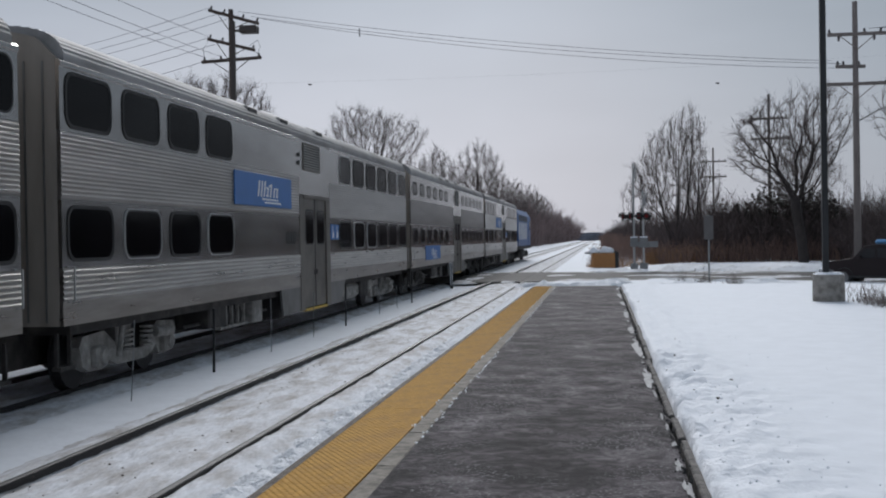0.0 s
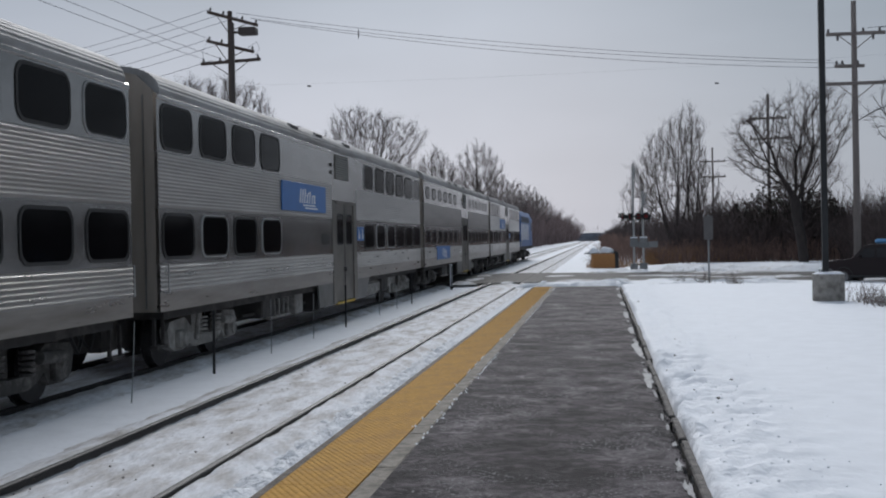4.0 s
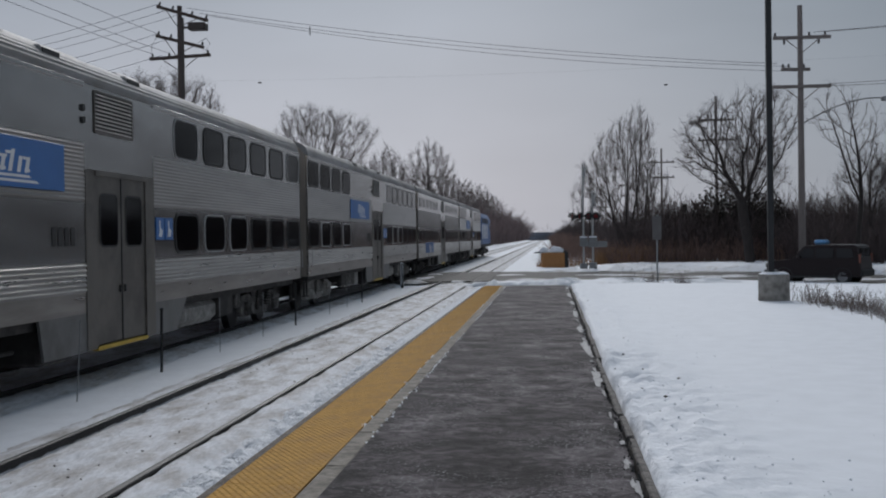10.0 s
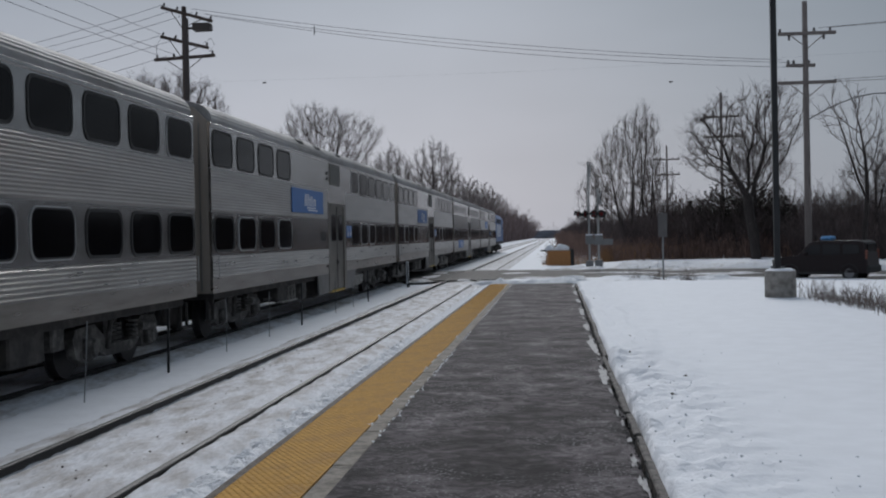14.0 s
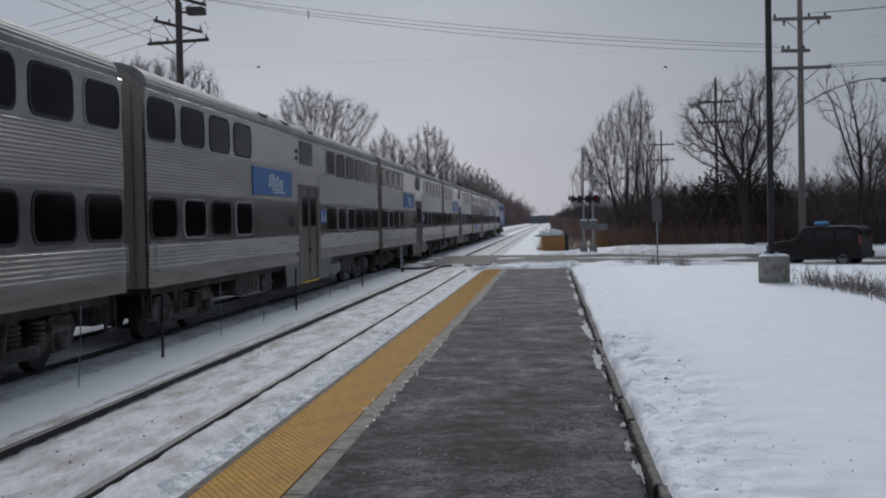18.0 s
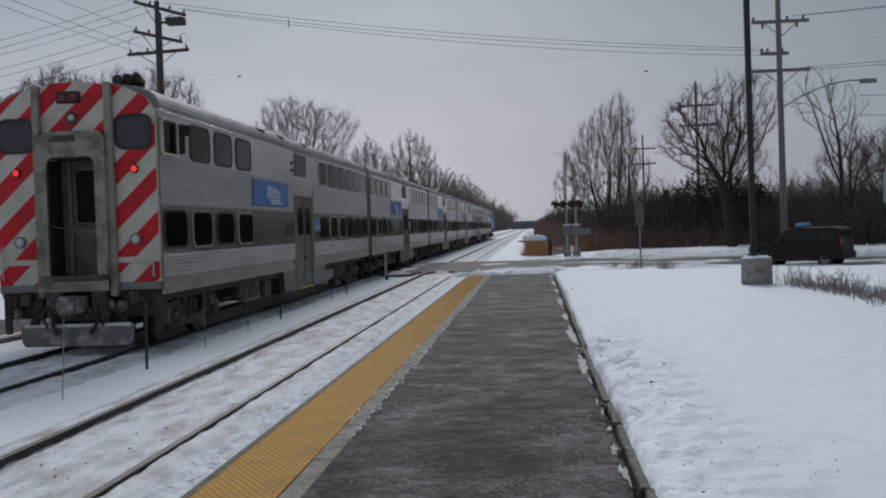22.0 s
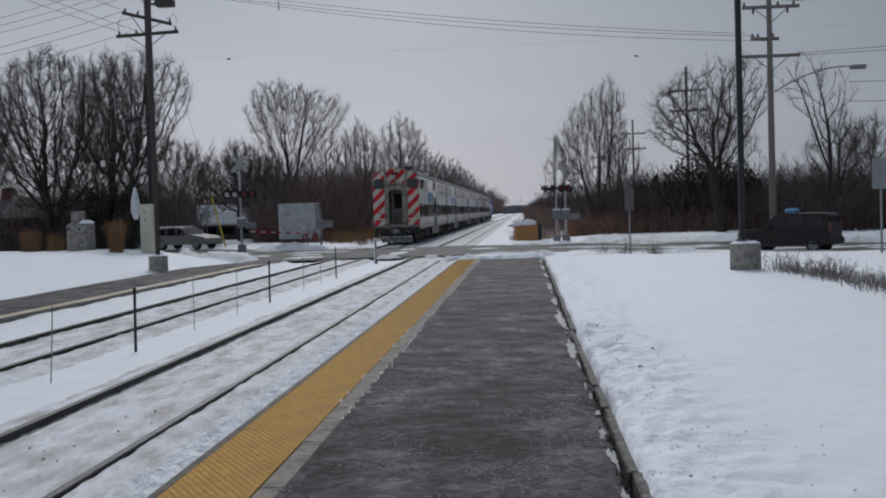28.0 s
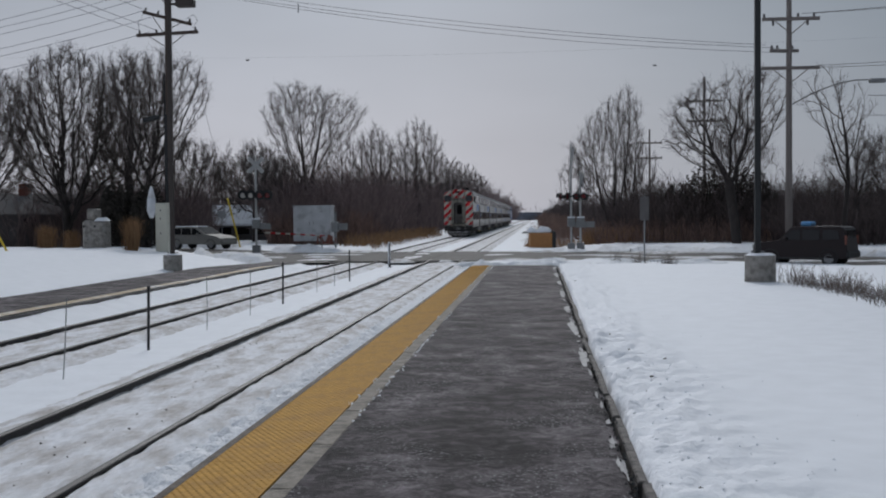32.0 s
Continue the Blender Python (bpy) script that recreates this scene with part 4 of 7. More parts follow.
def diag_logo(car, y0, y1, z0, z1):
    for m, ly in ((pose(0, 0, 0), y0), (pose(0, CAR_L, 0, 0, 0, 180), y0)):
        panel = part("logo_panel", box(WALL + 0.004, WALL + 0.026, ly, ly + (y1 - y0), z0, z1, 0.004), LOGO_BLUE, car, "blue panel with a plain white emblem", m)
        h, w = z1 - z0, y1 - y0
        cx = WALL + 0.0275
        vs, fs = [], []

        def stroke(a, b, c, d):
            o = len(vs)
            for yy, zz in (a, b, c, d):
                vs.append((cx, ly + yy * w, z0 + zz * h))
            for yy, zz in (a, b, c, d):
                vs.append((cx - 0.002, ly + yy * w, z0 + zz * h))
            fs.extend([(o, o + 1, o + 2, o + 3), (o + 7, o + 6, o + 5, o + 4)])
        s = 0.028
        # slanted strokes and the double underline of the emblem
        for yy, hh in ((0.36, 0.80), (0.41, 0.80), (0.46, 0.80), (0.52, 0.62), (0.575, 0.74), (0.635, 0.62), (0.69, 0.62)):
            stroke((yy, 0.30), (yy + 0.026, 0.30), (yy + 0.026 + s * (hh - 0.3) / 0.5, hh), (yy + s * (hh - 0.3) / 0.5, hh))
        for a, b, z in ((0.51, 0.57, 0.56), (0.51, 0.56, 0.32), (0.56, 0.62, 0.64), (0.68, 0.73, 0.56), (0.69, 0.73, 0.32)):
            stroke((a, z), (b, z), (b, z + 0.06), (a, z + 0.06))
        stroke((0.44, 0.20), (0.74, 0.20), (0.72, 0.255), (0.44, 0.255))
        stroke((0.48, 0.10), (0.80, 0.10), (0.775, 0.155), (0.48, 0.155))
        part("emblem", (vs, fs), LOGO_WHITE, panel)


def roof_profile(inset=0.0):
    pts, n = [], 96
    for k in range(n + 1):
        a = math.pi * k / n
        c, s = math.cos(a), math.sin(a)
        rib = 0.008 if k % 4 in (1, 2) and 2 < k < n - 2 else 0.0
        x = (1.53 - inset - rib) * math.copysign(abs(c) ** 0.55, c)
        z = 4.36 + (0.50 - inset - rib) * abs(s) ** 0.75
        pts.append((x, z))
    return pts


def gallery_car(old=False):
    car = empty("passenger_car")
    y_door0, y_door1 = (11.5, 13.5) if not old else (12.0, 14.0)
    p0, p1 = y_door0 - 0.38, y_door1 + 0.4
    spans = ((0.0, p0), (p1, CAR_L))
    band = STEEL_SMOOTH
    for a, b in spans:
        side_parts("lower_fluting", side_strip([(WALL, 1.0)] + flutes(1.30, 1.72, 6, 0.018) + [(WALL, 1.74)], a, b), STEEL_GRIMY, car, "fluted stainless steel")
        side_parts("window_band", side_strip([(WALL, 1.74), (WALL, 2.60)], a, b), band, car, "smooth stainless steel band")
        side_parts("middle_fluting", side_strip([(WALL, 2.60)] + (flutes(2.63, 3.46, 14, 0.011) if not old else []) + [(WALL, 3.48)], a, b), STEEL, car)
        side_parts("gallery_band", side_strip([(WALL, 3.48), (WALL, 4.28)], a, b), band, car)
        side_parts("gutter", side_strip([(WALL, 4.28), (WALL + 0.02, 4.30), (WALL + 0.02, 4.35), (WALL - 0.01, 4.38)], a, b), STEEL_SMOOTH, car)
    side_parts("door_header", side_strip([(WALL, 3.06), (WALL, 4.37)], p0, p1), STEEL_SMOOTH, car)
    for a, b in ((p0, y_door0), (y_door1, p1)):
        side_parts("door_jamb", side_strip([(WALL + 0.012, 0.45), (WALL + 0.012, 3.10)], a, b), DOOR_MAT, car)
    side_parts("lintel", side_strip([(WALL + 0.03, 3.02), (WALL + 0.03, 3.10)], y_door0 - 0.05, y_door1 + 0.05), DOOR_MAT, car)
    # skirts by the door, with a slanted end
    for a, b, c in ((9.6, p0, 9.75), (p1, 15.55, 15.0)):
        v = [(WALL, a if a != p1 else a, 1.0), (WALL, b, 1.0), (WALL, b if a == 9.6 else c, 0.44), (WALL, c if a == 9.6 else a, 0.44)]
        vv = v + [(x - 0.04, y, z) for x, y, z in v]
        side_parts("skirt", (vv, [(0, 1, 2, 3), (7, 6, 5, 4), (0, 4, 5, 1), (1, 5, 6, 2), (2, 6, 7, 3), (3, 7, 4, 0)]), STEEL_DULL, car)
    # two door leaves with a pane each
    mid = (y_door0 + y_door1) / 2
    for m in (pose(0, 0, 0), pose(0, CAR_L, 0, 0, 0, 180)):
        part("door_recess", box(WALL - 0.09, WALL - 0.055, y_door0 - 0.05, y_door1 + 0.05, 0.44, 3.06), GASKET, car, "", m)
        for a, b in ((y_door0 + 0.01, mid - 0.02), (mid + 0.02, y_door1 - 0.01)):
            leaf = part("door_leaf", box(WALL - 0.05, WALL - 0.012, a, b, 0.50, 3.03, 0.006), DOOR_MAT, car, "grey folding door leaf", m)
            part("pane", plate_yz(WALL - 0.006, a + 0.17, b - 0.15, 1.98, 2.74, 0.10, 0.01), GLASS_DARK, leaf)
            part("pane_gasket", ring_yz(WALL - 0.002, a + 0.17, b - 0.15, 1.98, 2.74, 0.10, 0.03, 0.012), GASKET, leaf)
            part("handle", box(WALL - 0.012, WALL + 0.01, (b - 0.10) if b < mid else (a + 0.06), (b - 0.06) if b < mid else (a + 0.10), 1.25, 1.36), GASKET, leaf)
        part("door_rubber", box(WALL - 0.05, WALL - 0.004, mid - 0.02, mid + 0.02, 0.50, 3.03), GASKET, car, "", m)
        part("step_edge", box(WALL - 0.10, WALL + 0.02, y_door0 - 0.02, y_door1 + 0.02, 0.42, 0.475), STEP_YEL, car, "worn yellow step edge", m)
        # louvred vent over the door
        lz0, lz1 = 3.68, 4.26
        ly0, ly1 = y_door0 + 0.0, y_door0 + 1.45
        if old:
            lz0, ly0, ly1 = 3.62, y_door0 + 0.3, y_door0 + 1.5
        vent = part("vent", ring_yz(WALL + 0.02, ly0, ly1, lz0, lz1, 0.02, 0.03, 0.03), DOOR_MAT, car, "louvred vent", m)
        part("backing", box(WALL - 0.001, WALL + 0.003, ly0, ly1, lz0, lz1), GASKET, vent)
        ns = 10
        for k in range(ns):
            z = lz0 + (k + 0.5) * (lz1 - lz0) / ns
            v = [(WALL + 0.003, ly0, z + 0.018), (WALL + 0.003, ly1, z + 0.018), (WALL + 0.022, ly1, z - 0.012), (WALL + 0.022, ly0, z - 0.012)]
            vv = v + [(x, yy, zz - 0.006) for x, yy, zz in v]
            part("slat", (vv, [(0, 1, 2, 3), (7, 6, 5, 4), (0, 4, 5, 1), (1, 5, 6, 2), (2, 6, 7, 3), (3, 7, 4, 0)]), SLAT, vent)
        # a pair of round lights near the vent and access marks beside the door
        for z in (3.80, 3.98):
            part("marker_light", cyl((WALL, ly0 - 0.42, z), (WALL + 0.03, ly0 - 0.42, z), 0.055, 0.05, 10), GASKET, car, "", m)
        if not old:
            for k, a in enumerate((13.98, 14.42)):
                sign = part("access_sign", box(WALL + 0.004, WALL + 0.02, a, a + 0.38, 2.06, 2.44), LOGO_BLUE, car, "blue access sign with a white symbol", m)
                vs = [(WALL + 0.0215, a + u, 2.06 + w) for u, w in ((0.10, 0.05), (0.26, 0.05), (0.30, 0.16), (0.20, 0.20), (0.19, 0.33), (0.13, 0.33), (0.14, 0.16))]
                part("symbol", (vs, [tuple(range(7))]), LOGO_WHITE, sign)
            # the car's number, as plain bars
            for k in range(4):
                part("number_bar", box(WALL + 0.003, WALL + 0.008, 10.02 + k * 0.20, 10.15 + k * 0.20, 1.98, 2.24), GASKET, car, "", m)
        # grab iron near each end
        for yy in (0.14, CAR_L - 0.14):
            part("grab_iron", tube([(WALL, yy, 1.30), (WALL + 0.09, yy, 1.30), (WALL + 0.09, yy, 1.75), (WALL, yy, 1.75)], 0.014, 5), ALU, car, "", m)
    # windows: four in the rear part, six in the front part
    rg = random.Random(31 if old else 17)
    if not old:
        ys_ = [0.13 + 1.695 * k for k in range(4)] + [14.95 + 1.70 * k for k in range(6)]
        for y in ys_:
            add_window(car, y, 3.51, 4.26, GLASS_UP, rg.random() < 0.2)
            add_window(car, y, 1.80, 2.55, GLASS_DARK, rg.random() < 0.34)
        diag_logo(car, 6.62, 10.40, 2.74, 3.38)
    else:
        ys_ = [0.55 + 1.66 * k for k in range(6)] + [14.7 + 1.62 * k for k in range(6)]
        for y in ys_:
            add_window(car, y, 3.66, 4.14, GLASS_UP, False, 0.92)
            add_window(car, y, 1.86, 2.46, GLASS_DARK, False, 0.92)
        diag_logo(car, 3.2, 7.1, 1.22, 1.78)
    # roof, floor, ends
    part("roof", extrude_y(roof_profile() + [(-1.53, 4.34), (1.53, 4.34)], 0.12, CAR_L - 0.12), ROOF_MAT, car, "corrugated stainless steel roof")
    for (a, b, x) in ((7.6, 8.9, 0.75), (9.2, 10.4, 0.9), (10.8, 11.9, 0.75), (13.0, 14.0, 0.9)):
        part("roof_unit", box(x - 0.45, x + 0.38, a, b, 4.62, 4.84 if x < 0.8 else 4.79, 0.05), ROOF_MAT, car, "roof hatch of the air conditioning")
    for m in (pose(0, 0, 0), pose(0, CAR_L, 0, 0, 0, 180)):
        for yy in (7.7, 9.9, 12.9):
            sc = part("roof_scoop", box(1.22, 1.46, yy, yy + 0.62, 4.58, 4.70, 0.03), ROOF_MAT, car, "small dark roof scoop", m)
            part("mouth", box(1.44, 1.475, yy + 0.05, yy + 0.57, 4.585, 4.665, 0.005), GASKET, sc)
    part("underfloor", box(-1.40, 1.40, 0.4, CAR_L - 0.4, 0.86, 1.02), UNDER, car)
    part("centre_sill", box(-0.45, 0.45, 0.2, CAR_L - 0.2, 0.36, 0.88), UNDER, car)
    end_lbl = "dark stained end wall"
    for y0, y1 in ((0.0, 0.06), (CAR_L - 0.06, CAR_L)):
        ew = part("end_wall", extrude_y([(1.47, 1.0), (1.47, 4.40), (1.2, 4.66), (0.6, 4.80), (-0.6, 4.80), (-1.2, 4.66), (-1.47, 4.40), (-1.47, 1.0)], y0, y1), DIAPH, car, end_lbl)
        yy = y0 - 0.012 if y0 < 1 else y1 + 0.012
        for x in (-1.3, -1.05, -0.82, 0.82, 1.05, 1.3):
            part("rib", box(x - 0.012, x + 0.012, min(yy, yy + 0.012), max(yy, yy + 0.012), 1.05, 4.35), STEEL_DULL, ew)
        d0, d1 = (-0.62, 0.0) if y0 < 1 else (CAR_L, CAR_L + 0.62)
        part("diaphragm", box(-0.66, 0.66, d0, d1, 1.15, 3.6, 0.05), DIAPH, car, "dark rubber gangway bellows")
        part("coupler", box(-0.14, 0.14, d0, d1, 0.62, 0.9, 0.04), UNDER, car)
        # end steps and hoses below the corner
        for sx in (-1, 1):
            st = part("corner_step", box(sx * 1.30, sx * 1.42, (0.1 if y0 < 1 else CAR_L - 0.5), (0.5 if y0 < 1 else CAR_L - 0.1), 0.42, 0.47), UNDER, car)
            for q in (0.12, 0.46):
                yq = q if y0 < 1 else CAR_L - q
                part("step_strap", box(sx * 1.33, sx * 1.38, yq - 0.02, yq + 0.02, 0.45, 0.9), UNDER, st)
            part("hose", tube([(sx * 0.45, d0 if y0 < 1 else d1, 0.75), (sx * 0.5, (d0 + d1) / 2, 0.45), (sx * 0.48, 0 if y0 < 1 else CAR_L, 0.85)], 0.03, 5), GASKET, car)
    add_truck(car, 2.85)
    add_truck(car, CAR_L - 2.85)
    # equipment under the floor
    for sx in (-1, 1):
        for a, b, z, mtl in ((5.6, 6.5, 0.50, UNDER), (8.1, 8.7, 0.42, TRUCK), (18.0, 19.0, 0.45, UNDER), (19.2, 19.6, 0.55, TRUCK)):
            part("equipment_box", box(sx * 0.75, sx * 1.38, a, b, z, 0.9, 0.03), mtl, car)
        part("air_tank", cyl((sx * 1.05, 6.7, 0.62), (sx * 1.05, 7.9, 0.62), 0.2, n=14), UNDER, car)
        part("water_tank", box(min(sx * 0.8, sx * 1.37), max(sx * 0.8, sx * 1.37), 15.75, 17.9, 0.40, 0.88, 0.13), TRUCK_PALE, car, "pale rounded tank below the floor")
        rack = part("pipe_rack", box(sx * 1.2, sx * 1.3, 6.4, 8.0, 0.42, 0.47), TRUCK_PALE, car, "grey pipe rack below the floor")
        for k in range(5):
            part("rack_bar", box(sx * 1.22, sx * 1.28, 6.45 + 0.34 * k, 6.50 + 0.34 * k, 0.46, 0.9), TRUCK_PALE, rack)
        part("side_pipe", cyl((sx * 1.2, 4.8, 0.60), (sx * 1.2, 9.5, 0.60), 0.03, n=6), UNDER, car)
        part("generator", box(sx * 0.4, sx * 1.36, 9.9, 11.0, 0.35, 0.9, 0.05), UNDER, car)
    return car


def clip_poly(poly, a, b, c):
    """The part of a convex (x, z) polygon where a x + b z <= c."""
    out = []
    for i, p in enumerate(poly):
        q = poly[(i + 1) % len(poly)]
        dp, dq = a * p[0] + b * p[1] - c, a * q[0] + b * q[1] - c
        if dp <= 0:
            out.append(p)
        if dp * dq < 0:
            t = dp / (dp - dq)
            out.append((p[0] + t * (q[0] - p[0]), p[1] + t * (q[1] - p[1])))
    return out


def stripes(panel, poly, y, phase, slope, pitch=0.74, width=0.37):
    """Red diagonal stripes clipped to a panel that faces -y."""
    n = math.hypot(1, slope)
    ca, cb = -slope / n, 1 / n
    for k in range(-12, 13):
        c0 = phase + k * pitch / n * 1.0
        q = clip_poly(poly, ca, cb, c0 + width / n)
        q = clip_poly(q, -ca, -cb, -c0) if len(q) > 2 else q
        if len(q) > 2:
            m = len(q)
            vs = [(x, y - 0.004, z) for x, z in q] + [(x, y + 0.002, z) for x, z in q]
            fs = [tuple(range(m)), tuple(range(m, 2 * m))[::-1]] + [(i, m + i, m + (i + 1) % m, (i + 1) % m) for i in range(m)]
            part("stripe", (vs, fs), RED, panel)


def plate_xz(poly, y0, y1):
    m = len(poly)
    vs = [(x, y0, z) for x, z in poly] + [(x, y1, z) for x, z in poly]
    return vs, [tuple(range(m)), tuple(range(m, 2 * m))[::-1]] + [(i, m + i, m + (i + 1) % m, (i + 1) % m) for i in range(m)]


def cab_end(car):
    """The striped cab end at the train's rear, facing -y."""
    Y = -0.10
    for sx in (-1, 1):
        poly = [(sx * 0.70, 1.24), (sx * 1.50, 1.24), (sx * 1.50, 4.32), (sx * 1.36, 4.56), (sx * 1.0, 4.74), (sx * 0.70, 4.82)]
        if sx < 0:
            poly = poly[::-1]
        panel = part("end_panel", plate_xz(poly, Y, 0.0), WHITE, car, "off-white cab end panel with red diagonal stripes")
        lower = clip_poly(poly, 0, 1, 1.62)
        upper = clip_poly(poly, 0, -1, -1.70)
        stripes(panel, lower, Y, 0.50 if sx > 0 else 0.62, 0.95, 0.80, 0.40)
        stripes(panel, upper, Y, 0.50 if sx > 0 else 0.62, 0.95, 0.80, 0.40)
        part("sill_bar", box(sx * 0.72, sx * 1.51, Y - 0.03, Y + 0.01, 1.60, 1.70), WHITE, panel)
        # cab window
        w = part("cab_window", (lambda vf: ([(y_, x_, z_) for x_, y_, z_ in vf[0]], [q[::-1] for q in vf[1]]))(ring_yz(-Y + 0.02, 0, 0.60, 3.68, 4.22, 0.12, 0.05, 0.04)), GASKET, car, "cab window with rounded corners")
        w.matrix_basis = pose(sx * 1.10 - 0.30, 0, 0) @ Matrix.Scale(-1, 4, (0, 1, 0))
        gl = part("pane", (lambda vf: ([(y_, x_, z_) for x_, y_, z_ in vf[0]], [q[::-1] for q in vf[1]]))(plate_yz(-Y + 0.008, 0, 0.60, 3.68, 4.22, 0.12, 0.01)), CAB_GLASS, w)
        # lamps
        lamp = part("tail_lamp", cyl((sx * 1.10, Y + 0.01, 3.28), (sx * 1.10, Y - 0.05, 3.28), 0.085, 0.075, 14), GASKET, car, "lit red tail lamp")
        part("lens", cyl((sx * 1.10, Y - 0.045, 3.28), (sx * 1.10, Y - 0.06, 3.28), 0.062, 0.05, 14), LAMP_RED, lamp)
        low = part("ditch_lamp", cyl((sx * 1.08, Y + 0.01, 2.02), (sx * 1.08, Y - 0.06, 2.02), 0.11, 0.10, 16), STEEL_DULL, car, "round lamp, unlit")
        part("lens", cyl((sx * 1.08, Y - 0.055, 2.02), (sx * 1.08, Y - 0.07, 2.02), 0.08, 0.06, 16), LAMP_OFF, low)
        # collision post beside the gangway
        part("collision_post", box(sx * 0.60, sx * 0.74, Y - 0.12, 0.02, 1.0, 4.86, 0.02), FRAME_GREY, car, "grey collision post")
        part("grab_iron", tube([(sx * 1.40, Y, 1.35), (sx * 1.40, Y - 0.08, 1.35), (sx * 1.40, Y - 0.08, 1.95), (sx * 1.40, Y, 1.95)], 0.014, 5), ALU, car)
        part("corner_ladder", box(sx * 1.34, sx * 1.46, -0.06, 0.0, 0.35, 1.2), UNDER, car)
        part("end_sill", box(sx * 0.6, sx * 1.50, Y - 0.02, 0.05, 1.10, 1.24, 0.01), STEEL_DULL, car)
        part("hose", tube([(sx * 0.36, -0.15, 0.95), (sx * 0.42, -0.4, 0.55), (sx * 0.30, -0.45, 0.35)], 0.035, 6), GASKET, car)
        part("hose", tube([(sx * 0.56, -0.12, 1.0), (sx * 0.62, -0.35, 0.66), (sx * 0.50, -0.42, 0.50)], 0.03, 6), GASKET, car)
        part("jumper_socket", box(sx * 0.92, sx * 1.12, -0.16, 0.0, 0.86, 1.08, 0.02), TRUCK, car)
    # top centre panel with the number box and headlight
    poly = [(0.60, 3.98), (0.60, 4.82), (0.3, 4.88), (-0.3, 4.88), (-0.60, 4.82), (-0.60, 3.98)]
    top = part("top_panel", plate_xz(poly, Y - 0.02, 0.0), WHITE, car, "cream top panel with red stripes")
    stripes(top, poly, Y - 0.02, 0.62, 0.95, 0.80, 0.40)
    part("headlight_box", box(-0.30, 0.16, Y - 0.07, Y, 4.50, 4.72, 0.03), GASKET, top)
    part("headlight_lens", cyl((-0.17, Y - 0.06, 4.61), (-0.17, Y - 0.085, 4.61), 0.075, 0.065, 14), LENS_DARK, top)
    part("headlight_lens", cyl((0.04, Y - 0.06, 4.61), (0.04, Y - 0.085, 4.61), 0.075, 0.065, 14), LENS_DARK, top)
    part("oscillating_light", cyl((-0.02, Y, 4.24), (-0.02, Y - 0.07, 4.24), 0.12, 0.11, 16), TRUCK, top)
    part("lens", cyl((-0.02, Y - 0.06, 4.24), (-0.02, Y - 0.085, 4.24), 0.07, 0.05, 16), LAMP_OFF, top)
    # gangway frame with the end door set back
    def arch(x0, x1, z0, z1, r):
        pts = [(x0, z0)]
        for k in range(7):
            q = radians(180 - 15 * k)
            pts.append((x0 + r + r * math.cos(q), z1 - r + r * math.sin(q)))
        for k in range(7):
            q = radians(90 - 15 * k)
            pts.append((x1 - r + r * math.cos(q), z1 - r + r * math.sin(q)))
        return pts + [(x1, z0)]
    outer, inner = arch(-0.62, 0.62, 1.12, 3.99, 0.20), arch(-0.47, 0.42, 1.36, 3.53, 0.14)
    m_ = len(outer)
    vs = [(x, y, z) for y in (-0.30, 0.05) for ring in (outer, inner) for x, z in ring]
    fs = []
    for i in range(m_ - 1):
        fs += [(i, i + 1, m_ + i + 1, m_ + i), (2 * m_ + i, 3 * m_ + i, 3 * m_ + i + 1, 2 * m_ + i + 1), (i, 2 * m_ + i, 2 * m_ + i + 1, i + 1), (m_ + i, m_ + i + 1, 3 * m_ + i + 1, 3 * m_ + i)]
    fr = part("gangway_frame", (vs, fs), FRAME_GREY, car, "grey steel gangway frame with rounded corners")
    part("threshold", box(-0.62, 0.62, -0.32, 0.05, 1.10, 1.36, 0.02), FRAME_GREY, fr)
    part("smoke_stain", box(-0.40, 0.10, -0.303, -0.299, 3.80, 3.92), TRUCK, fr)
    part("buffer_plate", box(-0.62, 0.62, -0.36, -0.29, 1.30, 1.40, 0.01), TRUCK, fr)
    part("gangway_side", box(-0.49, -0.44, -0.25, 0.55, 1.36, 3.52), GASKET, fr)
    part("gangway_side", box(0.40, 0.43, -0.25, 0.55, 1.36, 3.52), STEEL_DULL, fr)
    part("gangway_ceiling", box(-0.48, 0.42, -0.25, 0.55, 3.50, 3.54), GASKET, fr)
    door = part("end_door", box(-0.44, 0.42, 0.30, 0.36, 1.36, 3.50, 0.005), DOOR_BROWN, car, "worn brown-grey end door with a dark window")
    part("pane", box(-0.16, 0.32, 0.285, 0.31, 2.36, 3.30, 0.02), GLASS_DARK, door)
    part("rail", box(-0.40, 0.38, 0.27, 0.30, 2.16, 2.22), STEEL_DULL, door)
    part("post", box(-0.30, -0.24, 0.24, 0.30, 1.4, 3.46), STEEL_DULL, door)
    part("chain", tube([(-0.44, -0.2, 2.3), (0.0, -0.22, 2.2), (0.42, -0.2, 2.3)], 0.012, 4), STEEL_DULL, fr)
    # coupler, pilot and hoses
    bm = add_box(bmesh.new(), -0.16, 0.16, -0.50, 0.0, 0.72, 1.02, 0.04)
    add_box(bm, -0.22, 0.10, -0.70, -0.45, 0.70, 1.04, 0.06)
    add_box(bm, 0.12, 0.24, -0.68, -0.48, 0.74, 1.0, 0.04)
    part("coupler", bm, CAKED, car, "snow-caked knuckle coupler")
    part("carrier_iron", box(-0.5, 0.5, -0.28, 0.0, 0.58, 0.72, 0.02), TRUCK, car)
    for sx in (-1, 1):
        part("draft_bracket", box(sx * 0.28, sx * 0.56, -0.30, 0.0, 0.66, 1.22, 0.02), TRUCK, car)
    poly = [(-1.02, 0.20), (-0.95, 0.13), (0.95, 0.13), (1.02, 0.20), (1.04, 0.50), (-1.04, 0.50)]
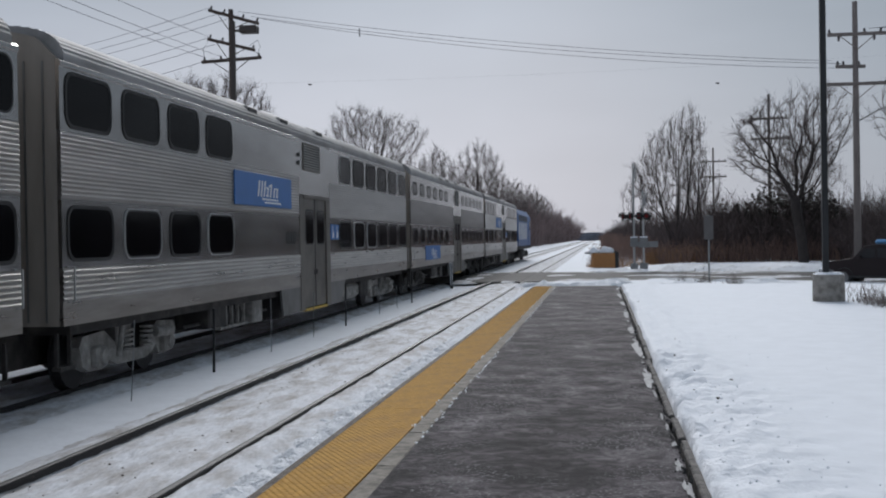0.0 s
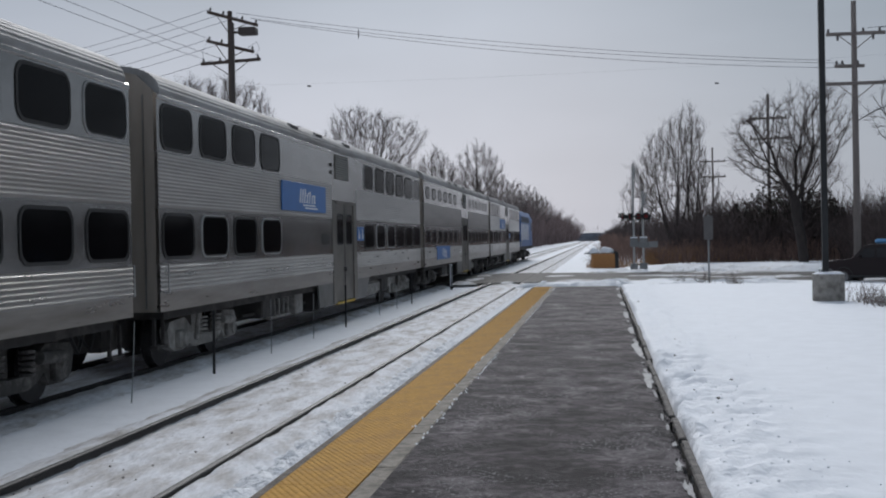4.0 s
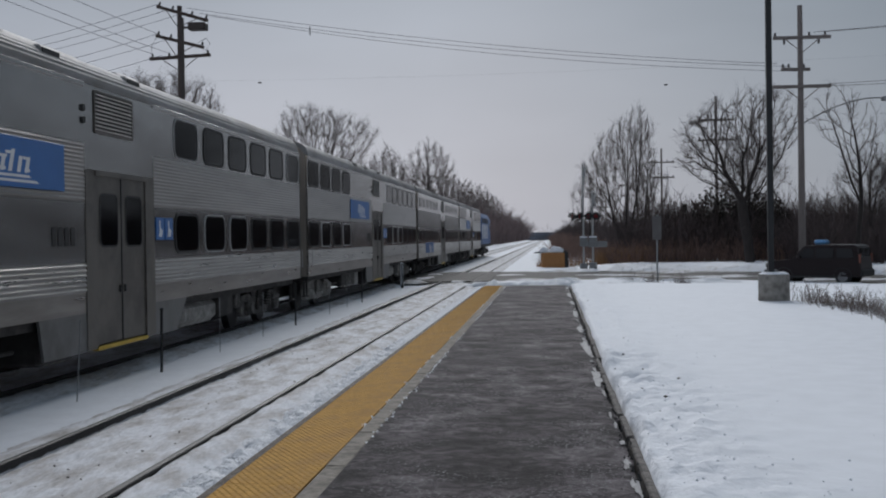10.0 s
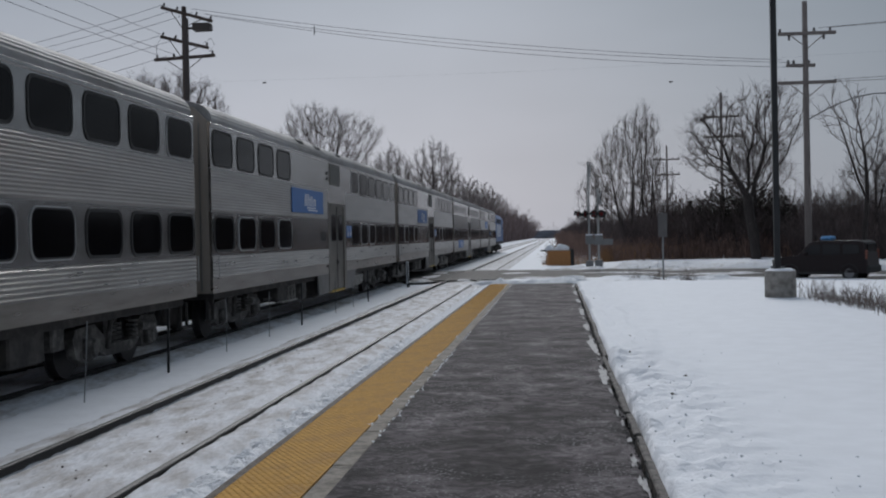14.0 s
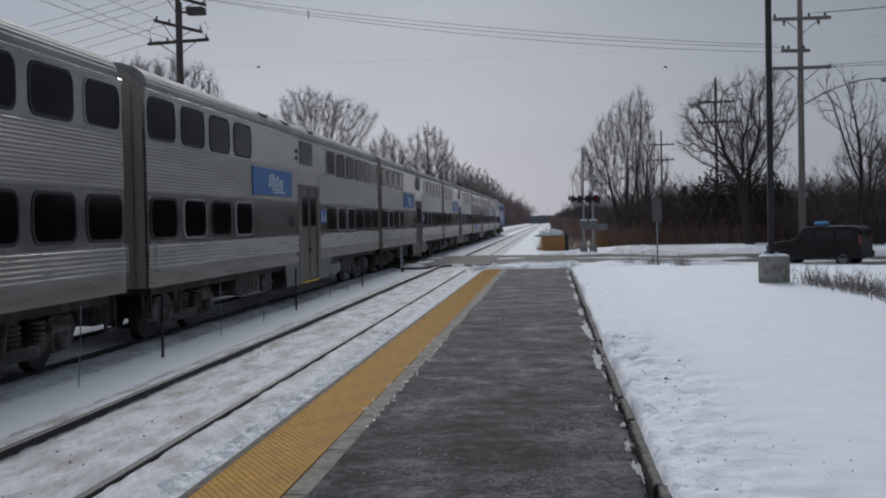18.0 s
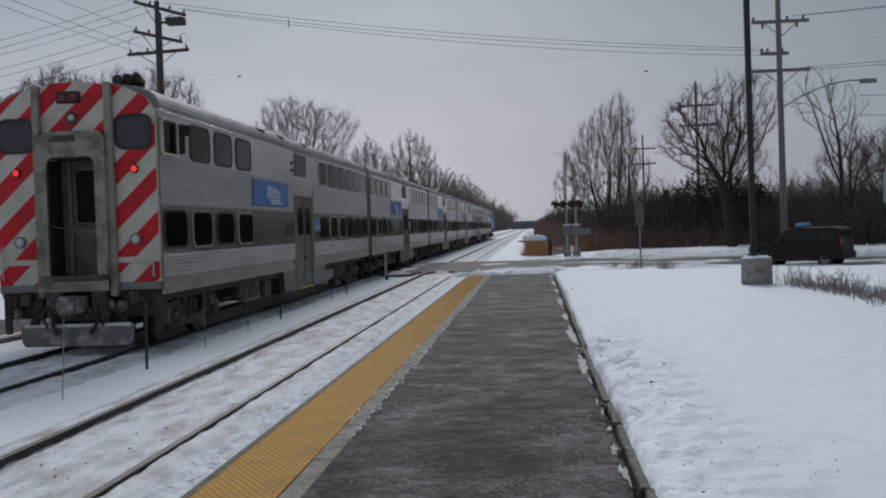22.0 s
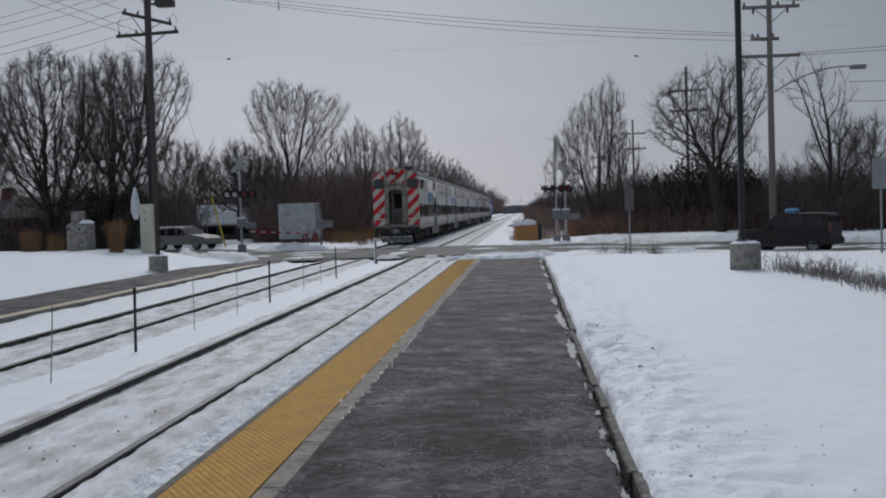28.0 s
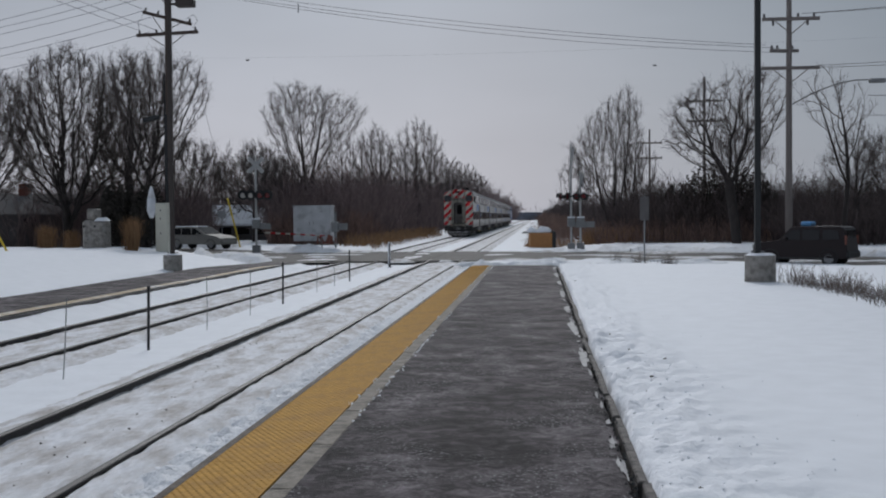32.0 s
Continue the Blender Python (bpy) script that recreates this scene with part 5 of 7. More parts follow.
    plow = part("pilot", plate_xz(poly, -0.32, -0.25), CAKED, car, "pilot plate caked with snow")
    part("pilot_snow", box(-0.98, 0.98, -0.335, -0.20, 0.47, 0.53, 0.02), SNOW_DIRTY, plow)
    for sx in (-1, 1):
        part("pilot_brace", box(sx * 0.7, sx * 0.78, -0.26, 0.5, 0.34, 0.44), UNDER, plow)
    # snow-caked gear under the end sill
    rgc = random.Random(9)
    for k in range(20):
        x, z, r = rgc.uniform(-1.25, 1.25), rgc.uniform(0.55, 1.0), rgc.uniform(0.05, 0.10)
        bm = bmesh.new()
        bmesh.ops.create_icosphere(bm, subdivisions=2, radius=r, matrix=pose(x, rgc.uniform(-0.3, 0.05), z))
        for v in bm.verts:
            v.co += Vector((rgc.uniform(-1, 1), rgc.uniform(-1, 1), rgc.uniform(-1, 1))) * r * 0.22
        part("brake_gear" if k % 3 else "ice_lump", bm, UNDER if k % 3 else CAKED, car)
    for k in range(5):
        x = -1.1 + 0.5 * k
        part("air_hose", tube([(x, -0.05, 1.08), (x + rgc.uniform(-0.1, 0.1), -0.3, 0.85), (x + rgc.uniform(-0.25, 0.25), -0.38, 0.6), (x + rgc.uniform(-0.3, 0.3), -0.3, 0.75)], 0.028, 6), GASKET, car)
    part("step_well", box(0.72, 1.46, -0.04, 0.35, 0.62, 1.12, 0.02), UNDER, car)
    part("step_well", box(-1.46, -0.72, -0.04, 0.35, 0.62, 1.12, 0.02), UNDER, car)
    # driver's side window with its cream frame and wind deflector
    sw = part("driver_window", ring_yz(WALL + 0.05, 0.16, 0.98, 3.58, 4.18, 0.06, 0.05, 0.05), WHITE, car, "cream frame of the driver's side window")
    part("pane", plate_yz(WALL + 0.012, 0.16, 0.98, 3.58, 4.18, 0.06, 0.02), GLASS_UP, sw)
    part("deflector", box(WALL + 0.02, WALL + 0.16, 1.04, 1.07, 3.60, 4.16, 0.005), GASKET, sw)
    part("rear_view_mirror", box(WALL + 0.05, WALL + 0.22, 1.22, 1.30, 3.95, 4.16, 0.02), GASKET, sw)
    # horn and snow-dusted gear on the roof
    base = part("roof_horn", box(0.62, 1.02, 0.35, 1.0, 4.76, 4.84, 0.02), GASKET, car, "dark air horn and bracket on the roof")
    for k, (dx, l) in enumerate(((0.0, 0.62), (0.14, 0.5), (0.28, 0.42))):
        part("horn_trumpet", cyl((0.68 + dx, 0.95, 4.93 + 0.03 * k), (0.68 + dx, 0.95 - l, 4.95 + 0.03 * k), 0.03, 0.10, 10), GASKET, base)
    part("bracket", box(0.66, 1.0, 0.80, 0.88, 4.82, 4.98), GASKET, base)
    part("antenna", box(0.2, 0.5, 1.4, 2.2, 4.84, 4.92, 0.02), GASKET, car)


def locomotive():
    loco = empty("locomotive")
    L = 17.0
    hood = [(1.52, 1.35), (1.52, 4.0), (1.25, 4.45), (0.7, 4.62), (-0.7, 4.62), (-1.25, 4.45), (-1.52, 4.0), (-1.52, 1.35)]
    part("hood", extrude_y(hood, 0.5, 13.2), LOCO_BLUE, loco, "blue painted diesel engine hood")
    part("cab", extrude_y([(1.55, 1.35), (1.55, 3.9), (1.2, 4.5), (-1.2, 4.5), (-1.55, 3.9), (-1.55, 1.35)], 13.2, 15.6), LOCO_BLUE, loco)
    part("nose", extrude_y([(1.45, 1.35), (1.45, 2.9), (1.1, 3.1), (-1.1, 3.1), (-1.45, 2.9), (-1.45, 1.35)], 15.6, 16.6), LOCO_BLUE, loco)
    part("frame", box(-1.5, 1.5, 0.0, L, 1.05, 1.35, 0.03), UNDER, loco)
    part("fuel_tank", box(-1.35, 1.35, 6.2, 10.8, 0.35, 1.05, 0.15), UNDER, loco)
    for k in range(4):
        part("white_panel", box(1.522, 1.53, 1.2 + 2.6 * k, 2.6 + 2.6 * k, 1.9, 3.3), LOGO_WHITE, loco, "white painted panel")
        part("grille", box(1.522, 1.545, 1.4 + 2.7 * k, 3.2 + 2.7 * k, 3.45, 3.95), GASKET, loco)
    part("rear_panel", box(-1.0, 1.0, 0.46, 0.51, 1.5, 4.2), UNDER, loco)
    part("roof_fan", cyl((0, 3.0, 4.6), (0, 3.0, 4.78), 0.6, n=16), UNDER, loco)
    part("roof_fan", cyl((0, 5.0, 4.6), (0, 5.0, 4.78), 0.6, n=16), UNDER, loco)
    part("exhaust", box(-0.4, 0.4, 8.0, 9.2, 4.6, 4.85, 0.05), UNDER, loco)
    w = part("cab_window", box(1.552, 1.565, 13.7, 14.9, 2.75, 3.55), GASKET, loco)
    part("pane", box(1.566, 1.57, 13.78, 14.82, 2.83, 3.47), GLASS_DARK, w)
    part("handrail", tube([(1.56, 0.7, 1.4), (1.56, 0.7, 2.3), (1.56, 12.8, 2.3)], 0.02, 5), ALU, loco)
    add_truck(loco, 3.0)
    add_truck(loco, 14.0)
    return loco


base_car = gallery_car()
tagged(base_car, "two-level stainless steel passenger car with dark windows", "railway car", "cars of the train")
cars = [base_car] + [copy_thing(base_car, pose(0, 0, 0)) for k in range(3)]
for o in cars[2].children_recursive:
    if o.type == "MESH" and o.data.materials[0] == TRUCK:
        o.material_slots[0].link = "OBJECT"
        o.material_slots[0].material = TRUCK_PALE
cab_car = copy_thing(base_car, pose(0, 0, 0))
for o in list(cab_car.children):
    if o.name.split(".")[0] in ("end_wall", "diaphragm", "coupler", "hose", "corner_step") and all((o.matrix_basis @ Vector(c)).y < 3 for c in o.bound_box):
        for q in (*o.children_recursive, o):
            bpy.data.objects.remove(q)
for o in list(cab_car.children):
    if o.name.split(".")[0] == "window" and o.matrix_basis.translation.y < 1 and min(c[2] for c in o.bound_box) > 3:
        for q in (*o.children_recursive, o):
            bpy.data.objects.remove(q)
cab_end(cab_car)
cab_car.name = "cab_car"
tagged(cab_car, "stainless steel cab car with red and white striped end", "railway car", "cars of the train")
old_car = gallery_car(True)
tagged(old_car, "plain grey steel passenger car with small windows", "railway car", "cars of the train")
engine = locomotive()
tagged(engine, "blue diesel locomotive pulling the train", "locomotive")
TRAIN = [(cab_car, 0.0), (cars[0], PITCH), (cars[1], 2 * PITCH), (cars[2], 3 * PITCH), (old_car, 4 * PITCH), (cars[3], 5 * PITCH), (engine, 6 * PITCH)]
TRAIN_S = """-64.6 -64.17 -63.52 -62.64 -61.5 -60.03 -58.27 -56.2 -53.65 -50.8 -47.46 -43.87 -39.85 -35.4 -30.7 -25.7 -20.2 -14.25 -7.96 -1.45 5.12 12.13 19.54 27.29 35.40 43.89 52.76 62.02 71.68 81.76 92.26 103.18 114.53"""
TRAIN_ROWS = [(float(k), float(v)) for k, v in enumerate(TRAIN_S.split())]


# ---- poles, wires, signals ----
def crossarm(pole, x, y, z, half, tilt=0.0, yaw=0.0, pins=(-0.9, -0.45, 0.45, 0.9), mtl=WOOD, brace=True):
    arm = part("crossarm", box(-half, half, -0.07, 0.07, -0.08, 0.08, 0.012), mtl, pole, "", pose(x, y, z, 0, tilt, yaw))
    for p in pins:
        ins = bmesh.new()
        add_cyl(ins, (p * half, 0, 0.06), (p * half, 0, 0.16), 0.02, n=6)
        add_cyl(ins, (p * half, 0, 0.13), (p * half, 0, 0.26), 0.065, 0.045, 8)
        add_cyl(ins, (p * half, 0, 0.10), (p * half, 0, 0.14), 0.085, 0.06, 8)
        part("insulator", ins, PORCELAIN, arm)
    if brace:
        for sx in (-1, 1):
            part("brace", tube([(0, -0.09, -0.75), (sx * 0.62 * half, -0.07, -0.04)], 0.022, 4), mtl, arm)
    return arm


# the utility pole on the far side of the tracks, with three tiers of arms
UPX, UPY = -19.0, 56.0
upole = part("utility_pole", cyl((0, 0, -0.3), (0, 0, 14.15), 0.185, 0.125, 14), WOOD, None, "", pose(UPX, UPY, 0.1))
tagged(upole, "dark brown wooden utility pole with three tiers of crossarms", "utility pole")
crossarm(upole, 0.2, -0.16, 13.72, 1.42, 17, 0, (-0.92, -0.4, 0.35, 0.9))
crossarm(upole, 0.05, -0.16, 12.28, 1.32, 15, 0, (-0.92, -0.4, 0.9))
crossarm(upole, 0.05, -0.18, 11.48, 1.62, -2.2, 0, (-0.9, -0.35, 0.92))
part("drop_loop", tube([(1.35, -0.1, 11.75), (1.62, -0.1, 12.1), (1.45, -0.1, 12.45), (1.0, -0.1, 12.2)], 0.012, 4), WIRE, upole)
part("jumper_wire", tube([(-1.25, -0.1, 12.5), (-1.5, -0.1, 12.1), (-1.45, -0.1, 11.6)], 0.012, 4), WIRE, upole)
part("conduit", cyl((-0.2, -0.02, 0.2), (-0.2, -0.02, 9.5), 0.05, n=8), BLACK_STEEL, upole)


def lamp_pole(x, y, z, height, side, mtl, base_r, off=0.0):
    lp = part("lamp_pole", box(-0.075, 0.075, -0.075, 0.075, 0.0, height, 0.01), mtl, None, "", pose(x, y, z))
    bm = bmesh.new()
    add_cyl(bm, (off, 0, -0.9), (off, 0, 0.0), base_r, base_r * 0.985, 28)
    part("footing", bm, CONCRETE, lp, "round concrete footing" if base_r > 0.36 else "concrete footing")
    part("base_plate", box(-0.17, 0.17, -0.17, 0.17, 0.0, 0.05, 0.008), mtl, lp)
    for a in (-1, 1):
        for b in (-1, 1):
            part("bolt", cyl((a * 0.13, b * 0.13, 0.04), (a * 0.13, b * 0.13, 0.12), 0.02, n=6), GALV, lp)
    part("arm", box(min(0, side * 0.5), max(0, side * 0.5), -0.04, 0.04, height - 0.42, height - 0.34), mtl, lp)
    part("lamp_head", box(side * 0.30 if side > 0 else side * 0.98, side * 0.98 if side > 0 else side * 0.30, -0.22, 0.22, height - 0.5, height - 0.22, 0.03), mtl, lp, "flat box lamp head")
    return lp


lampR = lamp_pole(5.86, 30.3, 0.93, 9.6, 1, BLACK_STEEL, 0.41, 0.07)
tagged(lampR, "tall black lamp pole on a round concrete footing in snow", "lamp pole", "platform lamps")
part("footing_snow", cyl((0.07, 0, 0.0), (0.07, 0, 0.055), 0.40, 0.30, 20), SNOW, lampR)
lampL = lamp_pole(-13.84, 41.0, 0.68, 9.85, 1, BRONZE, 0.36)
tagged(lampL, "tall bronze lamp pole on a concrete footing across the tracks", "lamp pole", "platform lamps")
part("footing_snow", cyl((0, 0, 0.0), (0, 0, 0.05), 0.34, 0.24, 20), SNOW, lampL)

# small floodlight on its own post near the shrubs
flood = part("floodlight_pole", cyl((0, 0, -0.3), (0, 0, 6.5), 0.06, 0.05, 8), BLACK_STEEL, None, "", pose(-17.92, 52.45, 0.6))
part("floodlight", box(-0.42, 0.42, -0.2, 0.2, -0.11, 0.11, 0.03), BLACK_STEEL, flood, "long dark floodlight", pose(-0.72, 0, 6.32, 0, -12, 0))
part("arm", box(-0.42, 0, -0.03, 0.03, 6.42, 6.48), BLACK_STEEL, flood)
tagged(flood, "thin post with a dark floodlight among bare trees", "floodlight")

# utility pole on the right
rp_ = part("utility_pole", cyl((0, 0, -0.3), (0, 0, 13.1), 0.18, 0.12, 14), WOOD_GREY, None, "", pose(12.35, 56.0, 0.1))
tagged(rp_, "weathered grey utility pole with two crossarms", "utility pole")
crossarm(rp_, 0.05, -0.17, 11.5, 1.38, 0, 0, (-0.93, 0.25, 0.8), WOOD_GREY)
crossarm(rp_, 0.02, -0.17, 9.1, 1.40, 0, 0, (), WOOD_GREY)
crossarm(rp_, -0.25, -0.12, 9.95, 0.95, -4, 35, (-0.9, -0.5, 0.6), WOOD_GREY, False)
for k in (-0.8, 0.85):
    part("hanging_insulator", cyl((k, -0.17, 11.42), (k, -0.17, 11.18), 0.07, 0.05, 8), PORCELAIN, rp_)
# telegraph poles farther along the right side
for x, y, h, arms in ((13.25, 90.0, 13.0, (11.1, 9.5)), (12.9, 130.0, 12.0, (10.4, 8.65)), (12.9, 185.0, 11.6, (10.2, 8.6)), (12.9, 260.0, 11.4, (10.0, 8.6))):
    tp = part("telegraph_pole", cyl((0, 0, -0.3), (0, 0, h), 0.16, 0.10, 10), WOOD_GREY, None, "", pose(x, y, 0))
    tagged(tp, "thin grey telegraph pole with two crossarms among bare trees", "telegraph pole", "poles along the line")
    for a in arms:
        crossarm(tp, 0, -0.12, a, 1.45, 0, 0, (-0.9, -0.45, 0.45, 0.9), WOOD_GREY, False)


def wire(name, a, b, sag, r, label, cat="overhead wire", n=18):
    a, b = Vector(a), Vector(b)
    pts = []
    for i in range(n + 1):
        t = i / n
        p = a.lerp(b, t)
        p.z -= sag * 4 * t * (1 - t)
        pts.append(p)
    return tagged(part(name, tube(pts, r, 3), WIRE), label, cat, "overhead wires")


# wires over the crossing between the two utility poles
for (dx0, z0), (dx1, z1), sag in (((0.45, 14.10), (-1.0, 10.35), 0.40), ((1.15, 13.80), (-0.55, 10.20), 0.45), ((1.45, 13.70), (-0.1, 9.95), 0.55)):
    wire("overhead_wire", (UPX + dx0, UPY - 0.16, z0), (12.2 + dx1, 55.83, z1), sag, 0.012, "dark overhead wire sagging over the crossing")
tie = part("wire_spacer", box(-0.02, 0.02, -0.02, 0.02, -0.22, 0.22), WIRE, None, "", pose(-12.1, 55.84, 12.72))
tagged(tie, "small dark spacer hanging on the overhead wires", "wire spacer")
# wires along the railway to the next pole behind the camera
for dx, z in ((-1.35, 11.75), (-0.45, 11.75), (-1.2, 12.85)):
    wire("overhead_wire", (UPX + dx, UPY - 0.18, z), (UPX + dx, 4.0, z - 0.2), 0.55, 0.013, "dark wire running along the railway")
# wires along the road to the left
for dx, z in ((-1.1, 14.35), (-0.35, 14.10), (0.5, 13.9), (-1.15, 12.80), (-0.4, 12.55), (-0.9, 11.7)):
    wire("overhead_wire", (UPX + dx, UPY - 0.16, z), (UPX - 34 + dx, UPY + 8, z - 2.4), 1.1, 0.013, "dark wire running off along the road")
# a thin wire with two small markers high over the line
wire("overhead_wire", (-42.0, 75.0, 13.6), (45.0, 75.0, 14.6), 1.0, 0.003, "very thin wire high over the railway")
for x, z in ((-19.83, 12.93), (7.8, 12.02)):
    mk = part("wire_marker", cyl((-0.12, 0, 0), (0.12, 0, 0), 0.05, n=8), GASKET, None, "", pose(x, 75.0, z))
    tagged(mk, "small dark marker on a thin overhead wire", "wire marker", "wire markers")

# wires off the right pole
for dx, z, z2 in ((1.1, 11.85, 12.6), (1.3, 9.3, 10.2), (0.6, 11.85, 12.8), (1.2, 9.2, 9.4)):
    wire("overhead_wire", (12.35 + dx, 55.85, z), (48 + dx, 40, z2 + 1.0), 0.7, 0.014, "thin wire running off over the road")
for z in (7.4, 6.5):
    wire("overhead_wire", (15.0, 52.0, z), (60.0, 45.0, z - 0.2), 0.3, 0.014, "thin wire running off over the road")

# street light on a curved arm of the right-hand pole
part("light_arm", tube([(0.0, -0.1, 7.25), (0.7, -0.1, 7.65), (1.5, -0.1, 8.02), (2.4, -0.1, 8.33), (3.2, -0.1, 8.46), (3.9, -0.1, 8.46)], 0.035, 6), GALV, rp_, "curved grey street light arm")
part("light_head", box(3.8, 4.6, -0.25, 0.05, 8.30, 8.52, 0.06), GALV, rp_, "grey street light head")


def light_unit(sig, x, y, z, turn=0, name="flasher", lens=None, r=0.25):
    """A round signal with a black disc and hood; unturned it shows its lens towards -y."""
    bm = bmesh.new()
    add_cyl(bm, (0, -0.02, 0), (0, 0.02, 0), r, r, 18)
    add_cyl(bm, (0, 0, 0), (0, 0.22, 0), 0.14, 0.10, 12)
    u = part(name, bm, BLACK_STEEL, sig, "round black signal light", pose(x, y, z, 0, 0, turn))
    part("hood", tube([(0.17 * math.cos(a), -0.16, 0.17 * math.sin(a)) for a in [radians(q) for q in range(-20, 201, 22)]], 0.05, 4), BLACK_STEEL, u)
    part("lens", cyl((0, -0.02, 0), (0, -0.05, 0), 0.6 * r, 0.52 * r, 16), lens or LENS_DARK, u)


def crossing_signal(x, y, z0, mast_h, lights_z, yaw, gate, row=False, edge=False):
    sig = part("crossing_signal", cyl((0, 0, -0.2), (0, 0, mast_h), 0.065, 0.06, 10), SIG_GREY, None, "", pose(x, y, z0, 0, 0, yaw))
    tagged(sig, "railway crossing signal on a grey mast with unlit red lights", "crossing signal", "crossing signals")
    bm = bmesh.new()
    add_box(bm, -0.5, 0.5, -0.06, -0.02, lights_z - 0.045, lights_z + 0.045)
    part("light_bar", bm, BLACK_STEEL, sig)
    if row:
        part("light_arm", box(-0.8, 0.8, -0.06, -0.02, lights_z - 0.03, lights_z + 0.03), BLACK_STEEL, sig)
        # left pair: reflected light put into the colour as a pale lens
        for lx, lens in ((-0.70, LAMP_OFF), (-0.26, LAMP_OFF), (0.26, LENS_DARK), (0.70, LENS_DARK)):
            light_unit(sig, lx, -0.2, lights_z, 0, lens=lens, r=0.29)
    if edge:
        # one pair looks along the road each way, and shows its rim from the platform
        light_unit(sig, -0.62, -0.05, lights_z, -72)
        light_unit(sig, -0.22, -0.05, lights_z, 66)
    for lx in () if row or edge else (-0.22, 0.22):
        light_unit(sig, lx, -0.14, lights_z, 0, r=0.23)
        light_unit(sig, lx, 0.14, lights_z - 0.02, 180, r=0.23)
    for s_ in (-1, 1):
        cb = part("crossbuck_blade", box(-0.6, 0.6, -0.10, -0.085, -0.115, 0.115, 0.003), SIG_GREY, sig, "weathered back of a crossbuck blade", pose(0, -0.02 * s_, mast_h - 0.55, 0, 0, 20 if row else 78) @ pose(0, 0, 0, 0, 45 * s_, 0))
    part("base", box(-0.22, 0.22, -0.22, 0.22, -0.1, 0.35, 0.03), GALV, sig)
    mech = part("gate_mechanism", box(-0.22, 0.24, -0.22, 0.22, 1.30, 1.82, 0.04), GALV, sig, "grey gate mechanism housing")
    part("snow_cap", box(-0.21, 0.23, -0.21, 0.21, 1.815, 1.90, 0.03), SNOW, mech)
    cw = part("counterweight", box(0.24, 0.85, -0.05, 0.05, 1.25, 1.60, 0.03), GALV, sig, "counterweight arm")
    return sig


crossing_signal(1.92, 65.0, 0.10, 6.1, 3.07, 0, True, edge=True)
crossing_signal(2.50, 66.2, 0.10, 4.6, 3.10, -8, True)
crossing_signal(-16.15, 62.5, 0.16, 5.5, 3.23, 5, True, True)
s3 = part("gate_post", cyl((0, 0, -0.2), (0, 0, 1.95), 0.07, n=8), GALV, None, "", pose(-12.22, 66.2, 0.45))
tagged(s3, "grey gate post with a short arm beside the cabinet", "gate post")
part("mechanism", box(-0.25, 0.18, -0.2, 0.2, 0.75, 1.35, 0.04), GALV, s3)
part("counterweight", box(0.15, 0.75, -0.05, 0.05, 0.85, 1.25, 0.04), GALV, s3)

# relay cabinet
cab = part("relay_cabinet", box(-1.15, 1.15, -0.7, 0.7, 0.0, 2.18, 0.03), SILVER_BOX, None, "", pose(-13.91, 68.0, 0.62))
tagged(cab, "silver aluminium relay cabinet beside the crossing", "relay cabinet")
part("roof_lip", box(-1.2, 1.2, -0.76, 0.76, 2.13, 2.20, 0.02), SILVER_BOX, cab)
for a, b in ((-1.1, -0.02), (0.02, 1.1)):
    d = part("door", box(a, b, -0.725, -0.70, 0.12, 2.08, 0.005), SILVER_BOX, cab)
    part("handle", box(b - 0.12 if a < 0 else a + 0.08, b - 0.08 if a < 0 else a + 0.12, -0.75, -0.72, 1.0, 1.2), GALV, d)
# lowered gate arm with red and white bands, partly under blown snow
ga = empty("crossing_gate", pose(-15.75, 62.75, 0.0))
tagged(ga, "lowered red and white crossing gate over snow", "crossing gate")
for k in range(12):
    p0, p1 = Vector((0.05, 0.0, 1.22)), Vector((3.1, 2.2, 0.98))
    u0, u1 = p0.lerp(p1, k / 12), p0.lerp(p1, (k + 1) / 12 - 0.002)
    part("band", tube([u0, u1], 0.058 - 0.002 * k, 6), RED if k % 2 else WHITE, ga)
part("support", cyl((2.95, 2.1, -0.2), (2.95, 2.1, 1.0), 0.025, n=6), GALV, ga)
rngp = random.Random(5)
for k in range(5):
    mk = part("red_marker", box(-0.10, 0.10, -0.03, 0.03, -0.1, rngp.uniform(0.3, 0.5), 0.01), RUSTRED, None, "", pose(-13.4 + 0.30 * k, 66.4 + rngp.uniform(-0.3, 0.3), 0.55, 0, rngp.uniform(-25, 25), rngp.uniform(0, 90)))
    tagged(mk, "small faded red marker in the snow", "marker", "red markers by the cabinet")

# orange timber box with a dark end near the right signal
ob_ = part("timber_barrier", box(-0.5, 0.86, -0.35, 0.35, -0.1, 1.12, 0.02), ORANGE, None, "", pose(-0.05, 69.2, -0.12, 0, 0, 10))
tagged(ob_, "orange-brown timber box standing in snow", "timber box")
part("end_post", box(0.86, 1.10, -0.37, 0.37, -0.1, 1.18, 0.02), GASKET, ob_)
for k in range(6):
    if k in (0, 1, 3, 5):
        part("cap_stone", box(-0.95 + 0.36 * k, -0.95 + 0.36 * k + (0.5, 0.2, 0, 0.26, 0, 0.22)[k], -0.15, 0.15, 1.10, (1.18, 1.22, 0, 1.2, 0, 1.26)[k], 0.03), TRUCK, ob_)
    part("board", box(-0.505, 0.865, -0.36, -0.35, 0.02 + 0.18 * k, 0.185 + 0.18 * k, 0.003), ORANGE, ob_)

